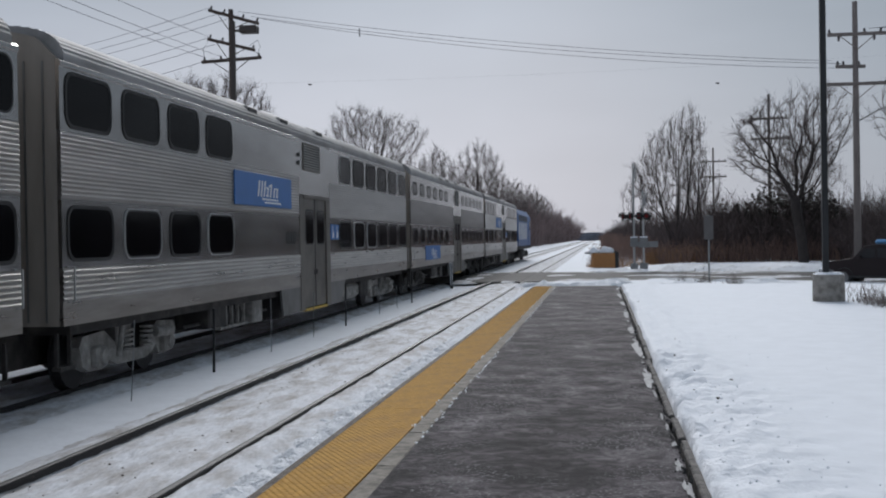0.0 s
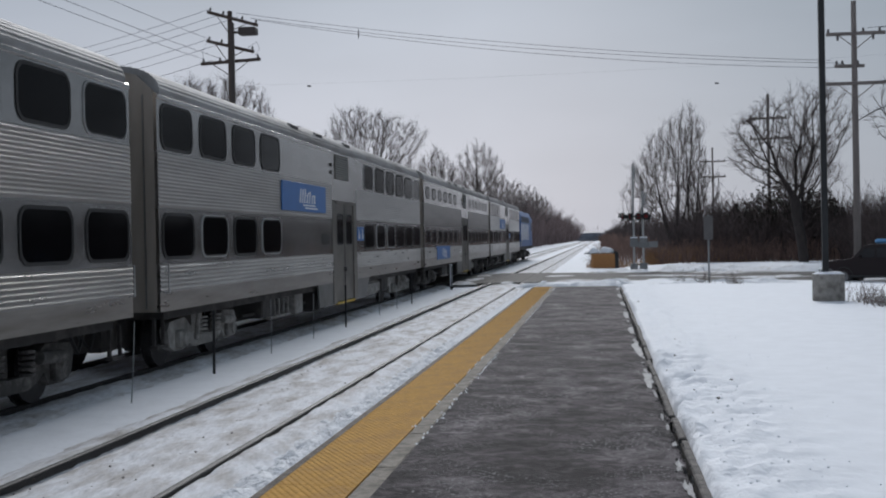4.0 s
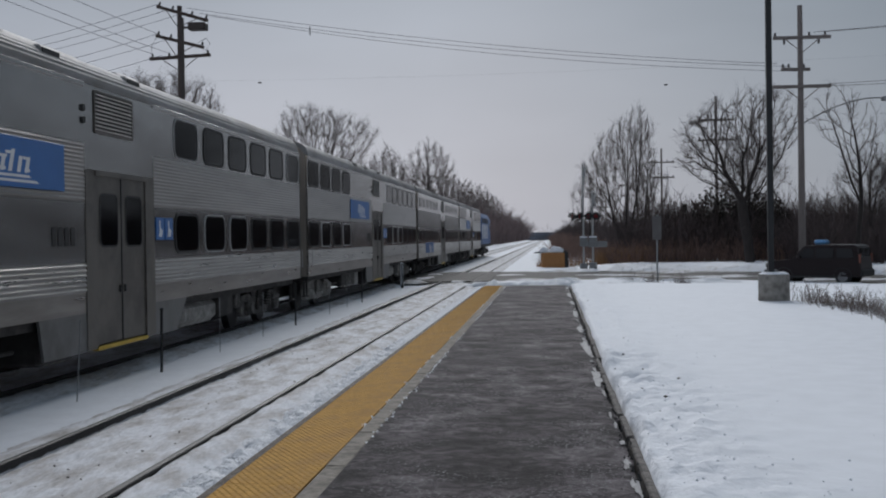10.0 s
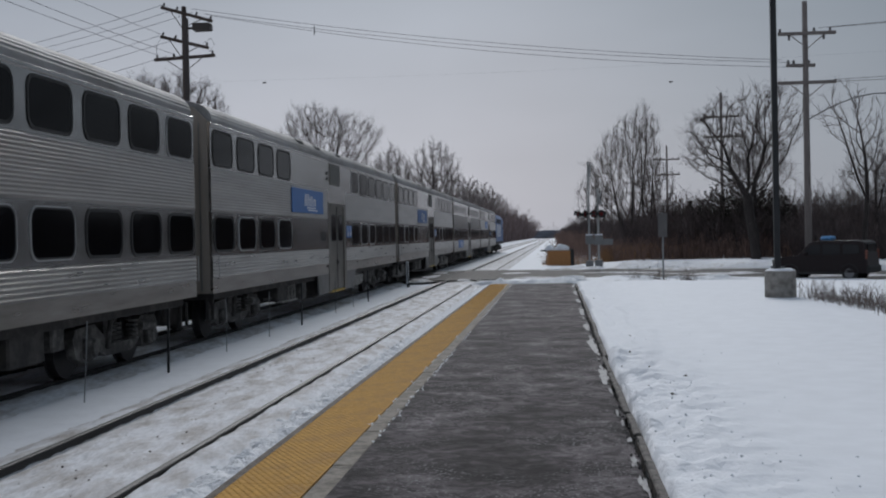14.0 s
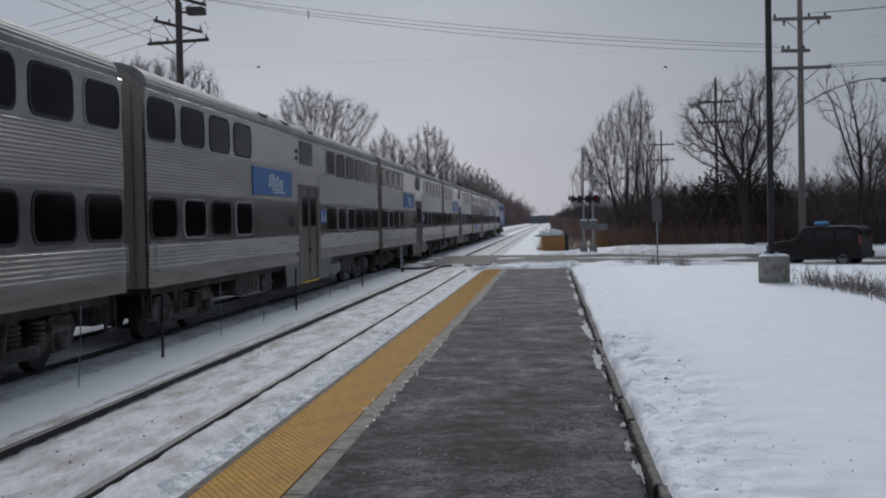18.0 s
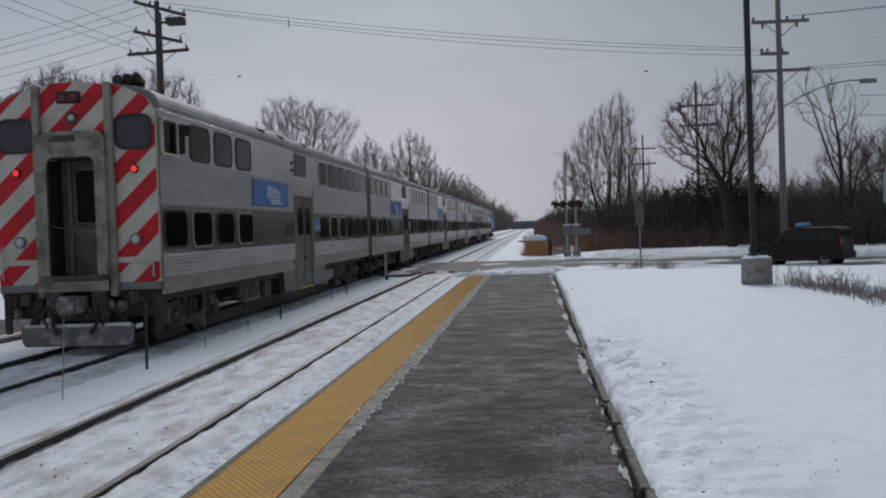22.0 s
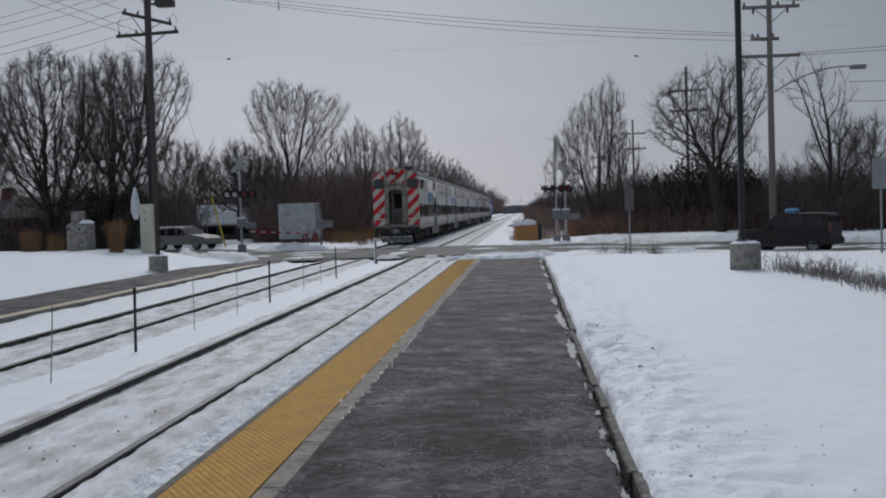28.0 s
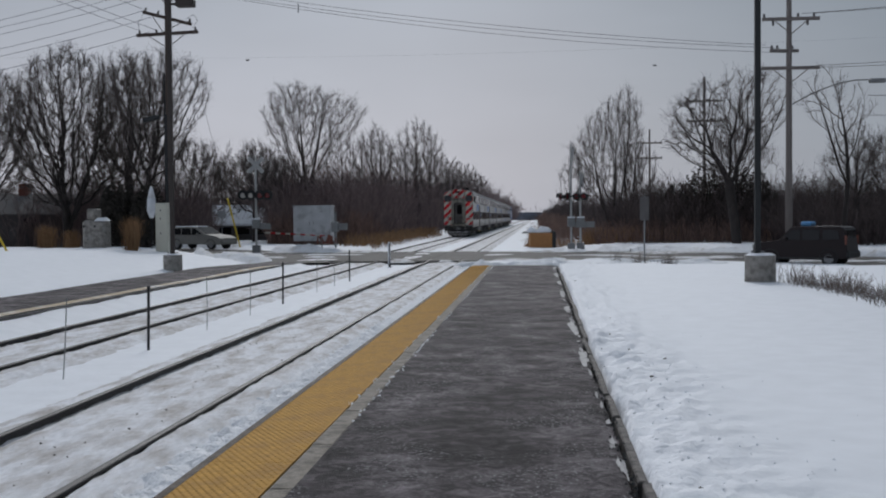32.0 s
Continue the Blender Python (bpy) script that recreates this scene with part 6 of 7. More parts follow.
for x, w, h in ((-0.35, 0.34, 0.34), (0.42, 0.50, 0.38)):
    bm = bmesh.new()
    bmesh.ops.create_icosphere(bm, subdivisions=3, radius=1.0)
    for v in bm.verts:
        q = 1 + 0.10 * math.sin(5 * v.co.x + 3 * v.co.z + x) + 0.07 * math.sin(9 * v.co.y + 4 * v.co.x)
        v.co = Vector((v.co.x * w * q, v.co.y * 0.32 * q, max(0.0, v.co.z) * h * q))
    part("snow_mound", bm, SNOW, ob_, "rounded cap of snow", pose(x, 0.05, 1.14), True)

# sign seen from behind
sg = part("road_sign", cyl((0, 0, -0.3), (0, 0, 2.75), 0.035, n=8), GALV, None, "", pose(4.44, 47.0, 0.1))
tagged(sg, "grey back of a tall sign on a thin post", "road sign")
part("panel", box(-0.19, 0.19, -0.055, -0.035, 1.72, 2.72, 0.01), SIGN_BACK, sg)
for z in (1.9, 2.55):
    part("bracket", box(-0.05, 0.05, -0.036, -0.02, z, z + 0.05), GALV, sg)
sg2 = part("road_sign", cyl((0, 0, -0.3), (0, 0, 3.2), 0.04, n=8), GALV, None, "", pose(11.93, 38.0, 0.15))
tagged(sg2, "grey back of a sign on a post beside the road", "road sign")
part("panel", box(-0.30, 0.40, -0.055, -0.035, 2.2, 3.22, 0.01), GALV, sg2)

# fence posts between the tracks: black steel posts and thin rods
for k, y in enumerate((17.73, 27.4, 37.3, 47.6)):
    fp = part("fence_post", box(-0.02, 0.02, -0.016, 0.016, -0.3, 1.02, 0.003), BLACK_STEEL, None, "", pose(-6.42, y, -0.1, 0, 1.0 - k * 0.4, 0))
    tagged(fp, "black steel fence post between the tracks", "fence post", "fence posts between the tracks")
    part("cap", box(-0.025, 0.025, -0.021, 0.021, 0.99, 1.03, 0.003), BLACK_STEEL, fp)
    if k == 3:
        part("base", cyl((0, 0, -0.2), (0, 0, 0.12), 0.06, n=8), BLACK_STEEL, fp)
for k, (y, h, tl) in enumerate(((14.44, 1.08, 3.5), (20.97, 1.02, 0.5), (24.2, 0.98, 1.0), (31.7, 0.92, 0.0), (34.5, 0.7, -1.0), (10.9, 1.1, 0.6))):
    rd = part("fence_rod", tube([(0, 0, -0.2), (0.006, 0, h * 0.5), (0, 0, h)], 0.0085, 5), GALV, None, "", pose(-6.42, y, -0.1, 0, tl, 0))
    tagged(rd, "thin grey steel rod standing in the snow", "steel rod", "rods between the tracks")
wp = part("white_post", cyl((0, 0, -0.2), (0, 0, 1.05), 0.06, n=12), TARP, None, "", pose(-6.62, 48.9, -0.1))
tagged(wp, "short white post beside the crossing", "bollard")

# left side: cabinet, covered umbrella, utility pedestal, yellow guards
ec = part("electric_cabinet", box(-0.30, 0.30, -0.25, 0.25, -0.3, 2.2, 0.03), BEIGE, None, "", pose(-18.0, 52.0, 0.62))
tagged(ec, "beige steel electric cabinet beside a pole", "electric cabinet")
part("door", box(-0.26, 0.26, -0.275, -0.25, 0.2, 2.1, 0.005), BEIGE, ec)
for z in (1.8, 1.4, 0.7):
    part("latch", box(-0.06, -0.02, -0.29, -0.27, z, z + 0.09), GASKET, ec)
cu = bmesh.new()
for (z0, z1, r0, r1) in ((1.5, 1.9, 0.10, 0.24), (1.9, 2.5, 0.24, 0.20), (2.5, 3.1, 0.20, 0.05)):
    add_cyl(cu, (0, 0, z0), (0, 0, z1), r0, r1, 12, True)
cv = part("covered_umbrella", cu, TARP, None, "", pose(-19.28, 54.0, 0.6), True)
tagged(cv, "furled umbrella under a white cover", "umbrella")
part("pole", cyl((0, 0, -0.6), (0, 0, 1.6), 0.03, n=8), BLACK_STEEL, cv)
pd = part("utility_pedestal", box(-0.55, 0.60, -0.45, 0.45, -0.3, 1.35, 0.14), CONCRETE, None, "", pose(-21.33, 52.0, 0.68))
tagged(pd, "mottled grey utility pedestal topped with a meter box", "utility pedestal")
part("meter_box", box(-0.34, 0.16, -0.3, 0.3, 1.35, 1.9, 0.06), CONCRETE, pd)
part("dial", cyl((-0.1, -0.3, 1.62), (-0.1, -0.36, 1.62), 0.16, n=14), CONCRETE, pd)
part("snow_cap", cyl((0.35, -0.1, 1.3), (0.35, -0.1, 1.47), 0.42, 0.2, 12), SNOW, pd)
for z in (1.05,):
    part("port", cyl((-0.42, -0.45, z), (-0.42, -0.48, z), 0.06, n=8), GASKET, pd)
    part("port", cyl((0.12, -0.45, z), (0.12, -0.48, z), 0.06, n=8), GASKET, pd)
for (x, y, z, dx, h) in ((-24.35, 49.0, 0.6, -1.0, 1.9), (-18.2, 66.5, 0.3, -0.75, 3.0)):
    gg = part("guy_guard", tube([(0, 0, 0), (dx, 0, h)], 0.05, 8), YEL_PLASTIC, None, "", pose(x, y, z))
    tagged(gg, "yellow plastic guard on a slanting guy wire", "guy wire guard")
    part("guy_wire", tube([(dx, 0, h), (dx * 4, 0, h * 4)], 0.008, 4), WIRE, gg)
ys = part("road_sign", cyl((0, 0, -0.3), (0, 0, 2.3), 0.03, n=8), GALV, None, "", pose(-22.9, 72.8 + 6, 0.2))
part("panel", box(-0.3, 0.3, -0.05, -0.03, 1.9, 2.4), GALV, ys)
tagged(ys, "small grey sign back among the trees", "road sign")

# ---- vehicles ----
def car_body(profile, half, tuck, sections=5):
    """(verts, faces) of a body lofted across its width from an (u, z) side outline."""
    vs, fs = [], []
    n = len(profile)
    rows = [(-half, 0.90), (-half * 0.985, 0.97), (-half * 0.9, 1.0), (half * 0.9, 1.0), (half * 0.985, 0.97), (half, 0.90)]
    zc = sum(z for _, z in profile) / n
    uc = sum(u for u, _ in profile) / n
    for y, k in rows:
        for u, z in profile:
            lean = tuck * max(0, z - 1.0)
            yy = y - math.copysign(lean, y) * (1 if abs(y) > half * 0.88 else 0.5)
            kk = 1 - (1 - k) * 0.35
            vs.append((uc + (u - uc) * kk, yy, zc + (z - zc) * (1 - (1 - k) * 0.25)))
    for r in range(len(rows) - 1):
        for i in range(n):
            j = (i + 1) % n
            fs.append((r * n + i, r * n + j, (r + 1) * n + j, (r + 1) * n + i))
    fs.append(tuple(range(n)))
    fs.append(tuple((len(rows) - 1) * n + i for i in range(n))[::-1])
    return vs, fs


def side_pane(thing, pts, half, name="window", tuck=0.0, glass=None):
    for sy in (-1, 1):
        v = [(u, sy * (half - tuck * max(0, z - 1.0) + 0.006), z) for u, z in pts]
        w = [(u, yy - sy * 0.02, z) for u, yy, z in v]
        m = len(pts)
        part(name, (v + w, [tuple(range(m)), tuple(range(m, 2 * m))[::-1]] + [(i, m + i, m + (i + 1) % m, (i + 1) % m) for i in range(m)]), glass or GLASS_DARK, thing)


def add_wheels(thing, us, half, r):
    for u in us:
        for sy in (-1, 1):
            bm = add_cyl(bmesh.new(), (u, sy * (half - 0.2), r), (u, sy * (half + 0.005), r), r, r * 0.96, 22)
            wh = part("wheel", bm, RUBBER, thing)
            part("rim", cyl((u, sy * (half - 0.01), r), (u, sy * (half + 0.02), r), r * 0.66, r * 0.6, 18), HUB, wh)
            part("arch", tube([(u + (r + 0.05) * math.cos(a), sy * (half + 0.004), r + (r + 0.05) * math.sin(a)) for a in [radians(q) for q in range(0, 181, 20)]], 0.035, 4), GASKET, thing)


# boxy dark maroon car on the right; it faces -x in its own space
suv = empty("boxy_car")
tagged(suv, "dark maroon boxy car with a blue sign on its roof", "car")
prof = [(-1.86, 0.32), (-1.91, 0.55), (-1.87, 0.82), (-1.78, 0.92), (-0.88, 1.02), (-0.80, 1.06), (-0.40, 1.50), (-0.25, 1.56), (0.2, 1.59), (1.58, 1.58), (1.74, 1.52), (1.84, 1.05), (1.88, 0.55), (1.86, 0.30)]
part("body", car_body(prof, 0.86, 0.10), SUV_PAINT, suv)
side_pane(suv, [(-0.66, 1.06), (-0.32, 1.42), (0.06, 1.45), (0.06, 1.04)], 0.865, tuck=0.10, glass=TINTED)
side_pane(suv, [(0.13, 1.04), (0.13, 1.45), (0.82, 1.45), (0.82, 1.04)], 0.865, tuck=0.10, glass=TINTED)
side_pane(suv, [(0.95, 1.05), (0.95, 1.44), (1.54, 1.42), (1.60, 1.08)], 0.865, tuck=0.10, glass=TINTED)
part("rear_window", box(1.80, 1.83, -0.62, 0.62, 1.08, 1.45, 0.02), TINTED, suv)
part("windscreen", ([(-0.80, -0.7, 1.09), (-0.80, 0.7, 1.09), (-0.42, 0.62, 1.50), (-0.42, -0.62, 1.50), (-0.78, -0.7, 1.07), (-0.78, 0.7, 1.07), (-0.40, 0.62, 1.48), (-0.40, -0.62, 1.48)], [(0, 3, 2, 1), (4, 5, 6, 7), (0, 1, 5, 4), (2, 3, 7, 6)]), TINTED, suv)
part("front_bumper", box(-1.99, -1.80, -0.82, 0.82, 0.34, 0.60, 0.05), GASKET, suv)
part("rear_bumper", box(1.80, 1.95, -0.84, 0.84, 0.32, 0.60, 0.05), GASKET, suv)
part("sill", box(-1.0, 1.0, -0.875, 0.875, 0.26, 0.36, 0.02), GASKET, suv)
for sy in (-1, 1):
    part("headlight", box(-1.93, -1.74, sy * 0.55, sy * 0.84, 0.68, 0.86, 0.03), LAMP_OFF, suv)
    part("tail_light", box(1.79, 1.87, sy * 0.72, sy * 0.86, 0.86, 1.22, 0.02), RUSTRED, suv)
    part("mirror", box(-0.60, -0.45, sy * 0.86, sy * 1.0, 1.02, 1.15, 0.03), SUV_PAINT, suv)
rs = part("roof_sign", box(-0.12, 0.34, -0.32, 0.32, 1.58, 1.78, 0.07), BLUE_PLASTIC, suv, "light blue plastic roof sign")
add_wheels(suv, (-1.16, 1.18), 0.84, 0.31)


def suv_pose(d):
    """The car's place when it is still d metres short of where it stops."""
    a = radians(-31)
    return pose(10.84 + d * math.cos(a), 46.15 + d * math.sin(a), -0.05, 0, 0, -31)


SUV_ROWS = [(0, 0.20), (4, 0.20), (5, 0.16), (6, 0.11), (7, 0.05), (8, 0.02), (9, 0.0), (32, 0.0)]

# silver estate car waiting on the far side
# the estate car rolls up to the crossing behind the train and stops
WAGON_ROWS = [(0, 20.0), (21.2, 20.0), (22.0, 17.0), (23.0, 11.8), (24.0, 6.4), (24.5, 3.7), (25.0, 1.8), (25.6, 0.5), (26.2, 0.0), (32, 0.0)]


def wagon_pose(d):
    return pose(-22.1 - d * math.cos(radians(22)), 71.3 + d * math.sin(radians(22)), 0.06, 0, 0, -22)


wagon = empty("estate_car", wagon_pose(0.0))
tagged(wagon, "silver estate car with snow on its roof, stopping on the road", "car")
prof = [(-2.25, 0.35), (-2.30, 0.62), (-2.25, 0.90), (-1.95, 1.32), (-1.75, 1.44), (-0.6, 1.50), (0.2, 1.46), (0.95, 1.00), (1.9, 0.86), (2.22, 0.72), (2.28, 0.50), (2.22, 0.32)]
part("body", car_body(prof, 0.87, 0.16), CAR_SILVER, wagon)
side_pane(wagon, [(-1.85, 0.98), (-1.72, 1.34), (-1.02, 1.39), (-1.02, 0.97)], 0.875, tuck=0.16)
side_pane(wagon, [(-0.94, 0.97), (-0.94, 1.39), (-0.22, 1.39), (-0.18, 0.96)], 0.875, tuck=0.16)
side_pane(wagon, [(-0.10, 0.96), (-0.12, 1.38), (0.15, 1.36), (0.72, 1.0)], 0.875, tuck=0.16)
part("windscreen", ([(0.95, -0.74, 1.035), (0.95, 0.74, 1.035), (0.27, 0.66, 1.465), (0.27, -0.66, 1.465), (0.90, -0.7, 1.0), (0.90, 0.7, 1.0), (0.24, 0.6, 1.43), (0.24, -0.6, 1.43)], [(0, 1, 2, 3), (7, 6, 5, 4), (0, 4, 5, 1), (2, 6, 7, 3)]), DULL_GLASS, wagon, "dull grey windscreen")
part("front_bumper", box(2.18, 2.34, -0.8, 0.8, 0.32, 0.55, 0.05), CAR_SILVER, wagon)
for sy in (-1, 1):
    part("headlight", box(2.10, 2.28, sy * 0.5, sy * 0.8, 0.60, 0.74, 0.03), LAMP_OFF, wagon)
    part("mirror", box(0.35, 0.5, sy * 0.85, sy * 1.02, 0.96, 1.08, 0.03), CAR_SILVER, wagon)
part("roof_snow", box(-1.7, 0.1, -0.6, 0.6, 1.45, 1.53, 0.03), SNOW, wagon)
add_wheels(wagon, (-1.38, 1.42), 0.85, 0.31)

# dark low house beyond the left trees, and a snow-roofed one farther on
def house(x, y, z, w, d, h, rise, yaw, snow, label):
    hs = empty("house", pose(x, y, z, 0, 0, yaw))
    tagged(hs, label, "house", "houses beyond the trees")
    part("wall", box(-w / 2, w / 2, -d / 2, d / 2, -0.5, h), SIDING, hs)
    e = 0.5
    for s_ in (-1, 1):
        v = [(-w / 2 - e, s_ * (d / 2 + e), h - 0.15), (w / 2 + e, s_ * (d / 2 + e), h - 0.15), (w / 2 + e, 0, h + rise), (-w / 2 - e, 0, h + rise)]
        vv = v + [(a, b, c - 0.15) for a, b, c in v]
        part("roof", (vv, [(0, 1, 2, 3), (7, 6, 5, 4), (0, 4, 5, 1), (1, 5, 6, 2), (2, 6, 7, 3), (3, 7, 4, 0)]), SNOW if snow else SHINGLE, hs)
    for s_ in (-1, 1):
        part("gable", ([(s_ * w / 2, -d / 2, h), (s_ * w / 2, d / 2, h), (s_ * w / 2, 0, h + rise), (s_ * (w / 2 - 0.1), -d / 2, h), (s_ * (w / 2 - 0.1), d / 2, h), (s_ * (w / 2 - 0.1), 0, h + rise)], [(0, 1, 2), (5, 4, 3), (0, 3, 4, 1), (1, 4, 5, 2), (2, 5, 3, 0)]), SIDING, hs)
    for k in range(3):
        wx = -w / 2 + (k + 0.5) * w / 3
        wd = part("window", box(wx - 0.6, wx + 0.6, -d / 2 - 0.05, -d / 2, h - 1.15, h - 0.35, 0.01), SHINGLE, hs)
        part("pane", box(wx - 0.5, wx + 0.5, -d / 2 - 0.065, -d / 2 - 0.05, h - 1.05, h - 0.45), GLASS_DARK, wd)
    part("chimney", box(w * 0.2, w * 0.2 + 0.7, -0.4, 0.4, h, h + rise + 0.8), RUSTRED, hs)


house(-44.5, 86, 0.5, 14, 7, 2.2, 1.5, 8, False, "dark low house behind bare trees")
house(-25.9, 96, 0.1, 4.6, 5, 1.65, 1.5, 14, True, "house with a snowy roof behind bare trees")


# ---- trees, brush and grass ----
def prisms(p0, p1, r0, r1, sides=3):
    """Vertex and face arrays of many tapered sticks."""
    n = len(p0)
    d = p1 - p0
    d = d / np.maximum(np.linalg.norm(d, axis=1, keepdims=True), 1e-6)
    ref = np.where(np.abs(d[:, 2:3]) < 0.9, np.array([[0, 0, 1.0]]), np.array([[1.0, 0, 0]]))
    u = np.cross(d, ref)
    u = u / np.linalg.norm(u, axis=1, keepdims=True)
    w = np.cross(d, u)
    V = np.zeros((n, 2 * sides, 3))
    for k in range(sides):
        a = 2 * math.pi * k / sides
        c = u * math.cos(a) + w * math.sin(a)
        V[:, k] = p0 + c * r0[:, None]
        V[:, sides + k] = p1 + c * r1[:, None]
    i = (np.arange(n) * 2 * sides)[:, None]
    F = np.concatenate([np.concatenate([i + k, i + (k + 1) % sides, i + sides + (k + 1) % sides, i + sides + k], 1) for k in range(sides)])
    return V.reshape(-1, 3), F


def quad_mesh(name, V, F, material, smooth=False):
    me = bpy.data.meshes.new(name)
    me.vertices.add(len(V))
    me.vertices.foreach_set("co", V.ravel())
    me.loops.add(F.size)
    me.loops.foreach_set("vertex_index", F.ravel().astype(np.int32))
    me.polygons.add(len(F))
    me.polygons.foreach_set("loop_start", (np.arange(len(F)) * 4).astype(np.int32))
    me.polygons.foreach_set("loop_total", np.full(len(F), 4, np.int32))
    if smooth:
        me.polygons.foreach_set("use_smooth", [True] * len(F))
    me.update()
    me.validate()
    me.materials.append(material)
    return me


def cones(p0, p1, r):
    """Vertex and face arrays of many fine three-sided shoots that run to a point."""
    n = len(p0)
    d = p1 - p0
    d = d / np.maximum(np.linalg.norm(d, axis=1, keepdims=True), 1e-6)
    ref = np.where(np.abs(d[:, 2:3]) < 0.9, np.array([[0, 0, 1.0]]), np.array([[1.0, 0, 0]]))
    u = np.cross(d, ref)
    u = u / np.linalg.norm(u, axis=1, keepdims=True)
    w = np.cross(d, u)
    V = np.zeros((n, 4, 3))
    for k in range(3):
        a = 2 * math.pi * k / 3
        V[:, k] = p0 + (u * math.cos(a) + w * math.sin(a)) * r[:, None]
    V[:, 3] = p1
    i = (np.arange(n) * 4)[:, None]
    F = np.concatenate([np.concatenate([i + k, i + (k + 1) % 3, i + 3], 1) for k in range(3)])
    return V.reshape(-1, 3), F


def grow(seed, height, trunk_r, outline, fork, n=1500, step=0.28, inertia=0.55, up=0.06, twig=0.009, shoots=6, shoot=0.75, stems=1, wiggle=0.10, clump=-0.45, base_spread=0.3, out=0.40):
    """A bare tree grown towards points in its crown. outline: rows of (part of the height, radius, shift in x).
    Returns the skin of trunk and limbs, thin wood (from, to, radii) and shoots (from, to, radius)."""
    rg = np.random.RandomState(seed)
    zs, rs, sh = [np.array(q) for q in zip(*outline)]
    z = rg.uniform(zs[0], zs[-1], n * 8)
    rad = np.interp(z, zs, rs)
    keep = rg.uniform(0, 1, len(z)) < (rad / rs.max()) ** 2
    z, rad = z[keep], rad[keep]
    a = rg.uniform(0, 2 * np.pi, len(z))
    rho = rad * rg.uniform(0.02, 1, len(z)) ** 0.55 * (0.94 + 0.10 * np.sin(a * 3 + seed) + 0.06 * np.sin(a * 7 + z * 20))
    A = np.stack([np.interp(z, zs, sh) + rho * np.cos(a), rho * np.sin(a), z * height], 1)
    A = A[wavy(A[:, 0] * 0.55 + seed, A[:, 2] * 0.6 + A[:, 1] * 0.5, seed * 0.37, 1.1) > clump][:n]
    pos, par, dirs, kids = np.zeros((40000, 3)), np.zeros(40000, int), np.zeros((40000, 3)), np.zeros(40000, int)
    dirs[0], par[0], c = (0, 0, 1), -1, 1
    for k in range(stems):
        p = np.array([rg.normal(0, base_spread), rg.normal(0, base_spread), 0.0]) if stems > 1 else np.zeros(3)
        d = np.array([0.0, 0.0, 1.0]) + (np.array([p[0], p[1], 0]) * 0.35 if stems > 1 else 0)
        goal = np.interp(fork, zs, sh)
        last = 0
        p = p + np.array([0, 0, 0.12])
        while p[2] <= fork * height or last == 0:
            pos[c], par[c], dirs[c] = p, last, d / np.linalg.norm(d)
            kids[last] += 1
            last, c = c, c + 1
            d = d / np.linalg.norm(d) + rg.normal(0, 0.03, 3) + np.array([(goal - p[0]) * 0.08, 0, 0])
            p = p + d / np.linalg.norm(d) * step
    heart = np.array([np.interp(fork, zs, sh), 0.0, fork * height * 0.9])
    bd, bi = np.full(len(A), 1e9), np.zeros(len(A), int)
    fresh = 0
    for turn in range(260):
        D = np.linalg.norm(A[:, None, :] - pos[None, fresh:c], axis=2)
        m = D.argmin(1)
        dm = D[np.arange(len(A)), m]
        nearer = dm < bd
        bd, bi = np.where(nearer, dm, bd), np.where(nearer, m + fresh, bi)
        fresh = c
        live = bd > step * 1.6
        A, bd, bi = A[live], bd[live], bi[live]
        pull = kids[bi] < 5
        if pull.sum() < 3 or c > 39000:
            break
        g, inv = np.unique(bi[pull], return_inverse=True)
        acc = np.zeros((len(g), 3))
        np.add.at(acc, inv, (A[pull] - pos[bi[pull]]) / bd[pull, None])
        acc /= np.maximum(np.linalg.norm(acc, axis=1, keepdims=True), 1e-6)
        d = acc + inertia * dirs[g] * (kids[g] == 0)[:, None] + 0.35 * inertia * dirs[g] * (kids[g] > 0)[:, None] + rg.normal(0, wiggle, acc.shape) + np.array([0, 0, up])
        away = pos[g] - heart
        d += out * away / np.maximum(np.linalg.norm(away, axis=1, keepdims=True), 0.3)
        d /= np.linalg.norm(d, axis=1, keepdims=True)
        e = c + len(g)
        pos[c:e], par[c:e], dirs[c:e] = pos[g] + d * step, g, d
        kids[g] += 1
        c = e
    pos, par, dirs = pos[:c], par[:c], dirs[:c]
    # each branch is as thick as the shoots that it feeds
    tips = np.zeros(c)
    tips[kids[:c] == 0] = 1
    for i in range(c - 1, -1, -1):
        if par[i] >= 0:
            tips[par[i]] += tips[i]
    power = math.log(trunk_r / twig) / math.log(max(tips.max(), 3))
    r = twig * tips ** power
    # trunk and limbs as one skin: a ring of six at each node, joined to its parent's
    V, F, ring, side = [], [], {}, {}
    for i in range(c):
        if r[i] <= 0.022:
            continue
        d = Vector(dirs[i])
        u = side[par[i]] if par[i] >= 0 else Vector((1, 0, 0))
        u = (u - d * u.dot(d)).normalized()
        side[i], ring[i] = u, len(V)
        w = d.cross(u)
        flare = 1.35 if i == 0 else 1.0
        for k in range(6):
            q = math.pi * k / 3
            V.append(Vector(pos[i]) + (u * math.cos(q) + w * math.sin(q)) * r[i] * flare)
        if par[i] >= 0:
            a, b = ring[par[i]], ring[i]
            F += [(a + k, a + (k + 1) % 6, b + (k + 1) % 6, b + k) for k in range(6)]
    seg = np.nonzero((par >= 0) & (r <= 0.022))[0]
    wood = (pos[par[seg]], pos[seg] + dirs[seg] * r[seg, None] * 0.5, np.minimum(r[par[seg]], r[seg] * 1.5), r[seg])
    fine = np.nonzero((r < twig * 2.6) & (pos[:, 2] > zs[0] * height * 0.8))[0]
    src = np.repeat(fine, shoots)
    away = pos[src] - heart
